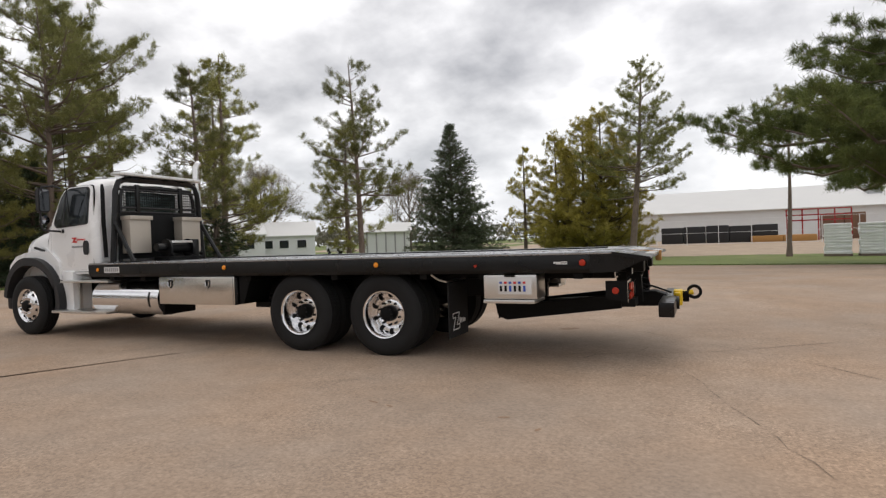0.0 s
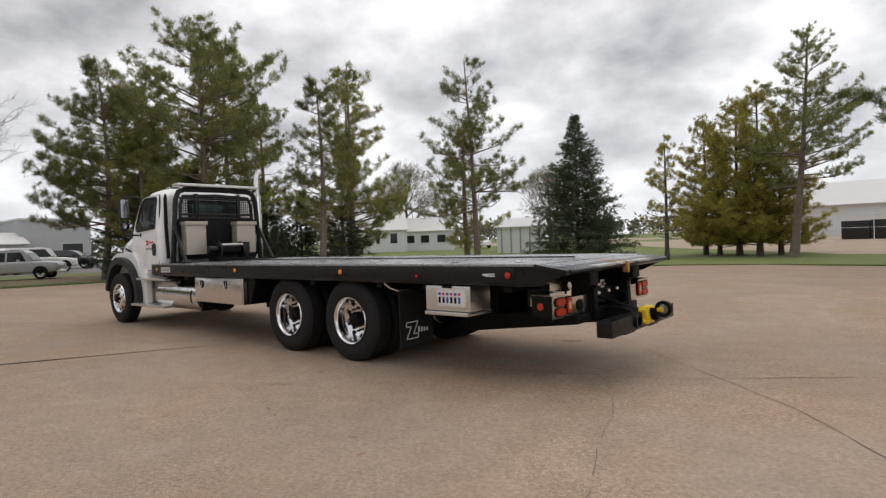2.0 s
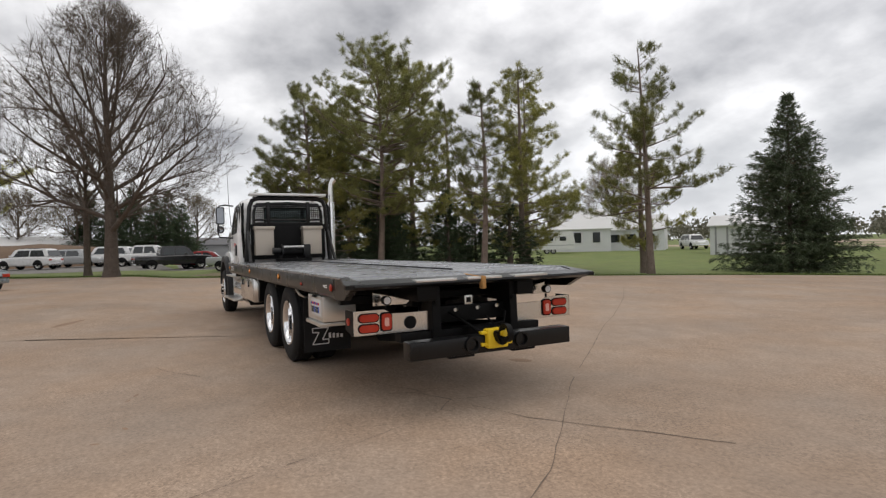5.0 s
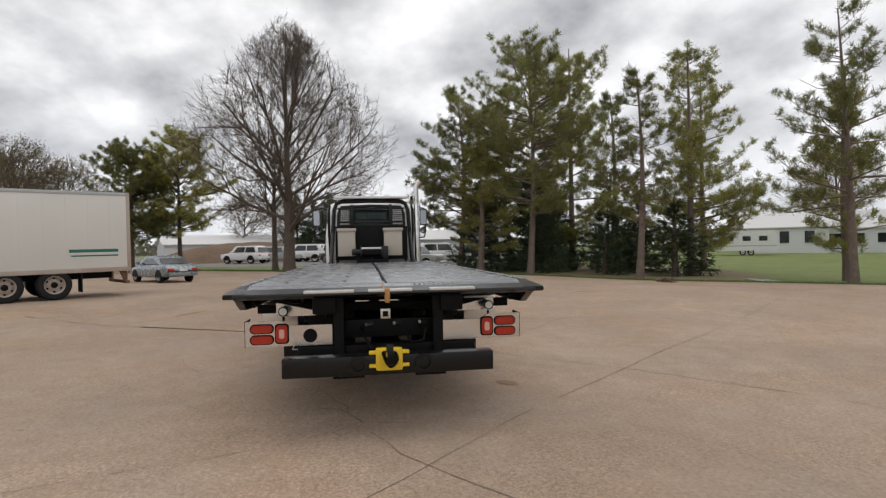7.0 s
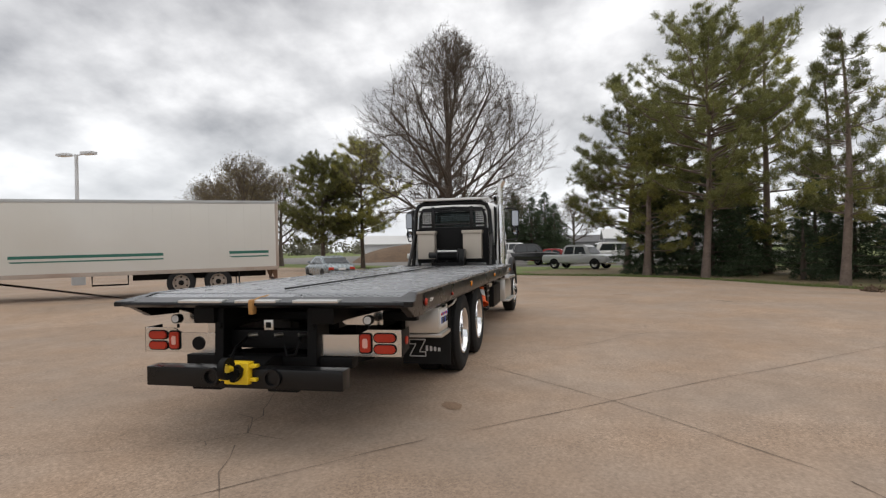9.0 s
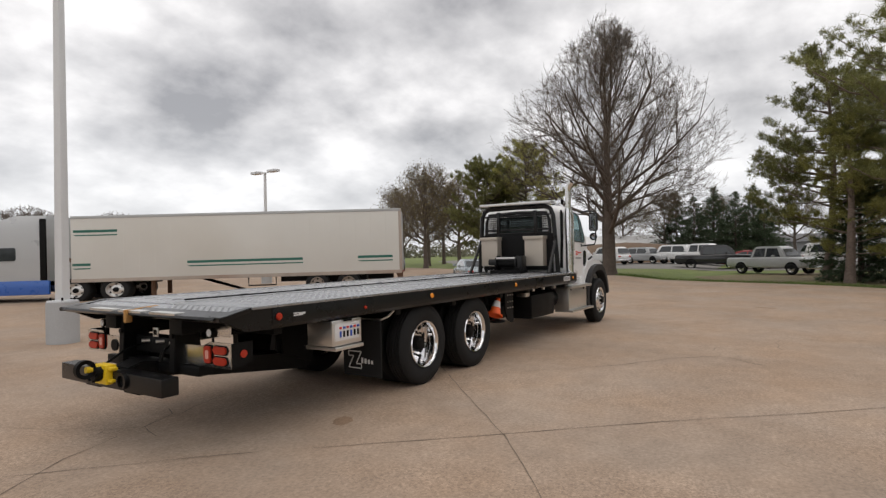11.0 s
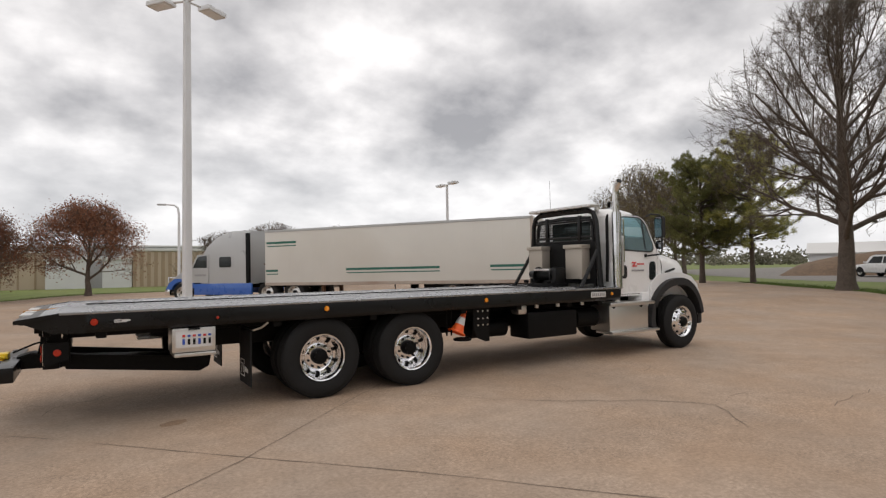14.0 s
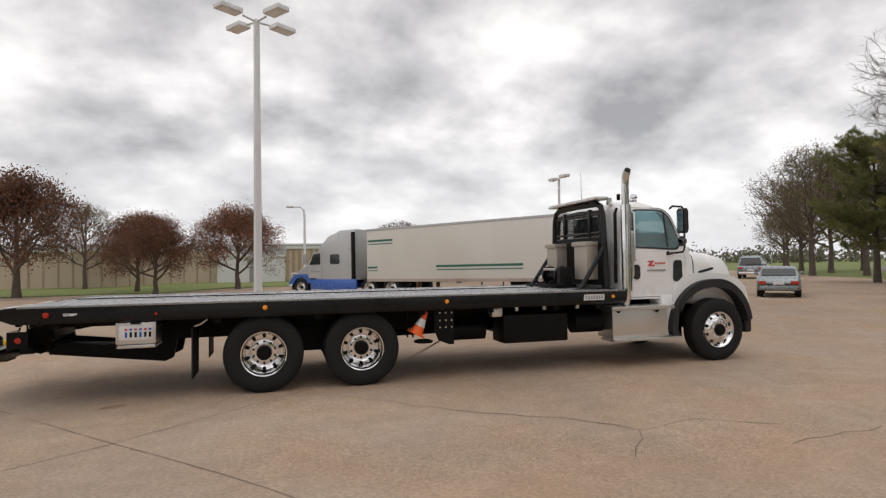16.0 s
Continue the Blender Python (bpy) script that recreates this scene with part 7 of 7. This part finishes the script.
building("house", "low white house with a wide gable", 54.74, -55.19, 218.5, 8.575, 9.681, 3.043, "siding", "roof", rise=2.075, windows=((1.383, 1.245, 1.245, 1.106), (3.596, 1.245, 1.245, 1.106), (6.085, 1.245, 1.245, 1.106)))
building("house", "white two-storey house with grey roof", 57.5, -47.82, 231, 8.658, 9.38, 3.319, "siding", "roof", rise=2.742, windows=((1.154, 1.299, 1.01, 1.443), (3.607, 1.299, 1.01, 1.443), (6.205, 1.299, 1.01, 1.443)))

camper = thing("camper_trailer", "white camper trailer beside the house", "camper", m=pose(50.2, -46.3, ground_z(50.2, -46.3) - 0.03, 0, 0, 54.6) @ Matrix.Diagonal((1.03, 1.03, 1.11, 1)))
cbody = part("body", P(soft_outline([(0, 0.5), (6.2, 0.5), (6.6, 1.3), (6.1, 2.5), (0.2, 2.6), (-0.1, 1.4)], 0.25), "y", -1.1, 1.1, 0.04), M["carwhite"], camper)
for s in (1, -1):
    for x in (1.0, 2.6, 4.3):
        part("window", B(x, x + 0.8, s * 1.1 - 0.01, s * 1.1 + 0.01, 1.5, 2.0, 0.004), M["dark_glass"], camper)
    part("stripe", B(0.1, 6.2, s * 1.1 - 0.006, s * 1.1 + 0.006, 0.95, 1.05), M["silver"], camper)
    small_wheel(camper, 2.6, s * 0.95, 0.33, 0.22, s)
    small_wheel(camper, 3.4, s * 0.95, 0.33, 0.22, s)
part("tongue", R((6.2, 0, 0.5), (7.6, 0, 0.45), 0.05), M["satin"], camper)
part("jack", R((7.5, 0, 0.0), (7.5, 0, 0.6), 0.04), M["satin"], camper)

clump = thing("leaf_clump", "small dark clump of dead leaves on the lawn edge", "leaves", m=pose(16.3, -13.55, ground_z(16.3, -13.55)) @ Matrix.Diagonal((1.2, 1.2, 1.2, 1)))
rng_c = np.random.default_rng(77)
cv, cf = leaves(rng_c, rng_c.normal(0, 1, (60, 3)) * (0.22, 0.1, 0.02) + (0, 0, 0.06), 5, 0.05, 0.05)
tagged(new("leaf_heap", raw_mesh("leaf_heap", cv, cf, M["soil"])), kind="stuff").parent = clump
puddle = radial(1.0, 0.5, 1.5)
sheet("puddle", [(17.9 + 1.65 * math.cos(k * math.pi / 12) * 0.9 + 0.38 * math.sin(k), -19.8 + 0.64 * math.sin(k * math.pi / 12) - 0.57 * math.cos(k * math.pi / 12)) for k in range(24)], (17.9, -19.8), -0.012, M["puddle"], puddle, "shallow pale puddle on the lawn", "water")

# storage yard
fence = tagged(thing("chain_link_fence", "tall chain-link fence with steel posts", "fence"), kind="structure")
for k in range(18):
    x, yy = 16.1 - k * 3.6, -70.7
    z = ground_z(x, yy) - 0.03
    part("post", R((x, yy, z), (x, yy, z + 3.1), 0.042, n=6), M["pole"], fence)
for z in (3.05, 1.5, 0.12):
    part("rail", tube(bmesh.new(), [(16.1 - k * 3.6, -70.7, ground_z(16.1 - k * 3.6, -70.7) + z) for k in range(18)], 0.02, 5), M["pole"], fence)


def sack_stack(x, y, turn, seed):
    rnd = random.Random(seed)
    root = thing("pallet_of_sacks", "shrink-wrapped pallet stack of white sacks", "sacks", "sack pallets at the yard edge", pose(x, y, ground_z(x, y) - 0.03, 0, 0, turn) @ Matrix.Diagonal((1.51, 1.51, 1.4, 1)))
    part("pallet", B(-0.65, 0.65, -0.65, 0.65, 0, 0.13, 0.005), M["bark"], root, "wooden pallet")
    for k in range(11):
        z = 0.13 + k * 0.165
        for j in (-1, 1):
            w = 0.62 + rnd.uniform(-0.03, 0.04)
            sb = box(bmesh.new(), -w, w, j * 0.32 - 0.31, j * 0.32 + 0.31, z, z + 0.175, 0.06)
            ob = part("sack", sb, M["bag"], root)
            ob.matrix_basis = pose(rnd.uniform(-0.03, 0.03), rnd.uniform(-0.03, 0.03), 0, 0, 0, rnd.uniform(-2, 2))
    return root


for k in range(6):
    sack_stack(-14.0 - k * 2.4, -49.9 + 0.39 * k, -8, 60 + k)


def stock(name, label, x, y, L, D, H, mt, turn=0, n=3):
    root = thing(name, label, "stock", "stock in the storage yard", pose(x, y, ground_z(x, y) - 0.03, 0, 0, turn))
    for k in range(n):
        part("bale", box(bmesh.new(), k * L / n + 0.03, (k + 1) * L / n - 0.03, 0, D, 0, H * (0.94 + 0.06 * ((k * 7) % 3) / 2), 0.12), M[mt], root)
    return root


stock("tarped_stack", "dark tarpaulin-covered stacks along the fence", 1.39, -74.75, 13.744, 3.142, 2.291, "plastic", 180, 5)
stock("timber_stack", "orange-brown stack of sawn timber", -9.23, -74.14, 7.183, 2.09, 0.849, "strap", 180, 2)
stock("crate_stack", "brown crates behind the sacks", -17.44, -77.31, 4.546, 2.078, 3.377, "rust", 180, 2)
rackf = thing("pallet_rack", "red steel storage rack frame", "rack", m=pose(-13.3, -75.3, ground_z(-13, -75), 0, 0, 180) @ Matrix.Diagonal((1.3, 1.3, 1.3, 1)))
for x in (0, 1.3, 2.6, 3.9, 5.2):
    part("upright", B(x - 0.06, x + 0.06, -0.06, 0.06, 0, 3.0), M["carred"], rackf)
for z in (1.9, 2.4, 2.95):
    part("beam", B(0, 5.2, -0.05, 0.05, z - 0.06, z + 0.06), M["carred"], rackf)

# soil bank behind the parked cars
bank = bmesh.new()
rows = []
for i in range(15):
    u = i / 14
    ring = []
    for j in range(9):
        v = j / 8
        hgt = 2.05 * math.sin(math.pi * u) ** 0.55 * math.sin(math.pi * v) ** 0.8
        ring.append(bank.verts.new((u * 19, v * 7.5 + 0.5 * math.sin(5 * u), hgt + 0.12 * noise.noise((u * 9, v * 5, 0)))))
    rows.append(ring)
for a, b in zip(rows, rows[1:]):
    for j in range(8):
        bank.faces.new((a[j], a[j + 1], b[j + 1], b[j]))
ob = part("soil_bank", bank, M["soil"], None, "long low bank of bare brown soil", 60)
ob.matrix_basis = pose(54.1, 21.5, ground_z(61, 17) - 0.2, 0, 0, -66) @ Matrix.Diagonal((1.21, 1.21, 1.21, 1))
tagged(ob, category="soil bank")


# joints, cracks and stains of the concrete
pave = bpy.data.objects["pavement"]
JOINTS = [[(-7.2, 3.85), (-5.42, 1.41), (-4.76, 0.5), (-2.97, -1.18), (-1.36, -2.96), (-0.24, -4.17), (0.81, -5.44), (3.35, -8.25), (6.57, -11.49)],
          [(4.26, 2.11), (-0.01, -1.76), (-1.38, -3.06), (-3.16, -4.4), (-5.88, -5.35)],
          [(11.06, -3.38), (8.15, -6.09), (5.56, -8.86)], [(14.46, -0.52), (11.98, 4.62), (5.04, 6.65)]]
for pts in JOINTS:
    ribbon("joint", pts, 0.011, M["crack"], "", "", 0.008, pave)
CRACKS = [[(-0.32, 2.35), (0.43, 2.77), (1.39, 3)], [(0.96, -1.7), (2.31, -2.99), (3.26, -3.61), (3.71, -4.23), (3.2, -4.91)], [(3.71, -4.23), (4.52, -4.06), (5.41, -4.66)],
          [(4.76, -5.04), (6.07, -4.88)], [(5.29, -2.09), (4.8, -2.36)],
          [(-2.87, 0.25), (-2.44, 0.46), (-2.32, 0.95)], [(-2.87, 0.25), (-3.13, 0.5), (-3.24, 0.3)], [(-1.47, 0.75), (-2.12, 0.52), (-2.87, 0.25), (-3.46, 0.05), (-3.97, -0.2), (-4.36, -0.47), (-5.07, -0.96)], [(-2.87, 0.25), (-2.98, -0.15)],
          [(8.66, -3.76), (10.32, -5.38), (10.8, -6.74)], [(7.27, -5.77), (8.51, -6.63)]]
for pts in CRACKS:
    ribbon("crack", pts, 0.012, M["crack"], "", "", 0.05, pave, 0.25)


ribbon("crack", [(-3.3, 0.81), (-3.74, 2.03), (-4.1, 3.13), (-4.46, 3.96)], 0.0075, M["crack"], "", "", 0.05, pave, 0.25)


def blotch(x, y, r, squash, turn, mt):
    pts = [(math.cos(2 * math.pi * k / 22) * r * (1 + 0.25 * noise.noise((x + k, y, 0.3 * k))), math.sin(2 * math.pi * k / 22) * r * squash * (1 + 0.3 * noise.noise((k * 0.7, x, y)))) for k in range(22)]
    bm = bmesh.new()
    c, s = math.cos(radians(turn)), math.sin(radians(turn))
    vs = [bm.verts.new((x + c * a - s * b, y + s * a + c * b, ground_z(x + c * a - s * b, y + s * a + c * b) + 0.003)) for a, b in pts]
    bm.faces.new(vs)
    part("stain", bm, M[mt], pave)


for x, y, r, q, a, mt in ((-1.73, -1.38, 0.16, 0.6, 30, "stain"), (-0.91, 3.02, 0.07, 0.25, 160, "stain"), (-1.12, 3.09, 0.05, 0.3, 150, "stain"), (-2.16, 3.08, 0.05, 0.35, 20, "stain"), (-2.49, 3.28, 0.04, 0.4, 70, "stain"), (12.22, -4.35, 0.35, 0.35, 60, "stain"), (10, -6.96, 0.25, 0.4, 40, "crack"), (6.69, 4.46, 0.5, 0.2, 150, "stain")):
    blotch(x, y, r, q, a, mt)
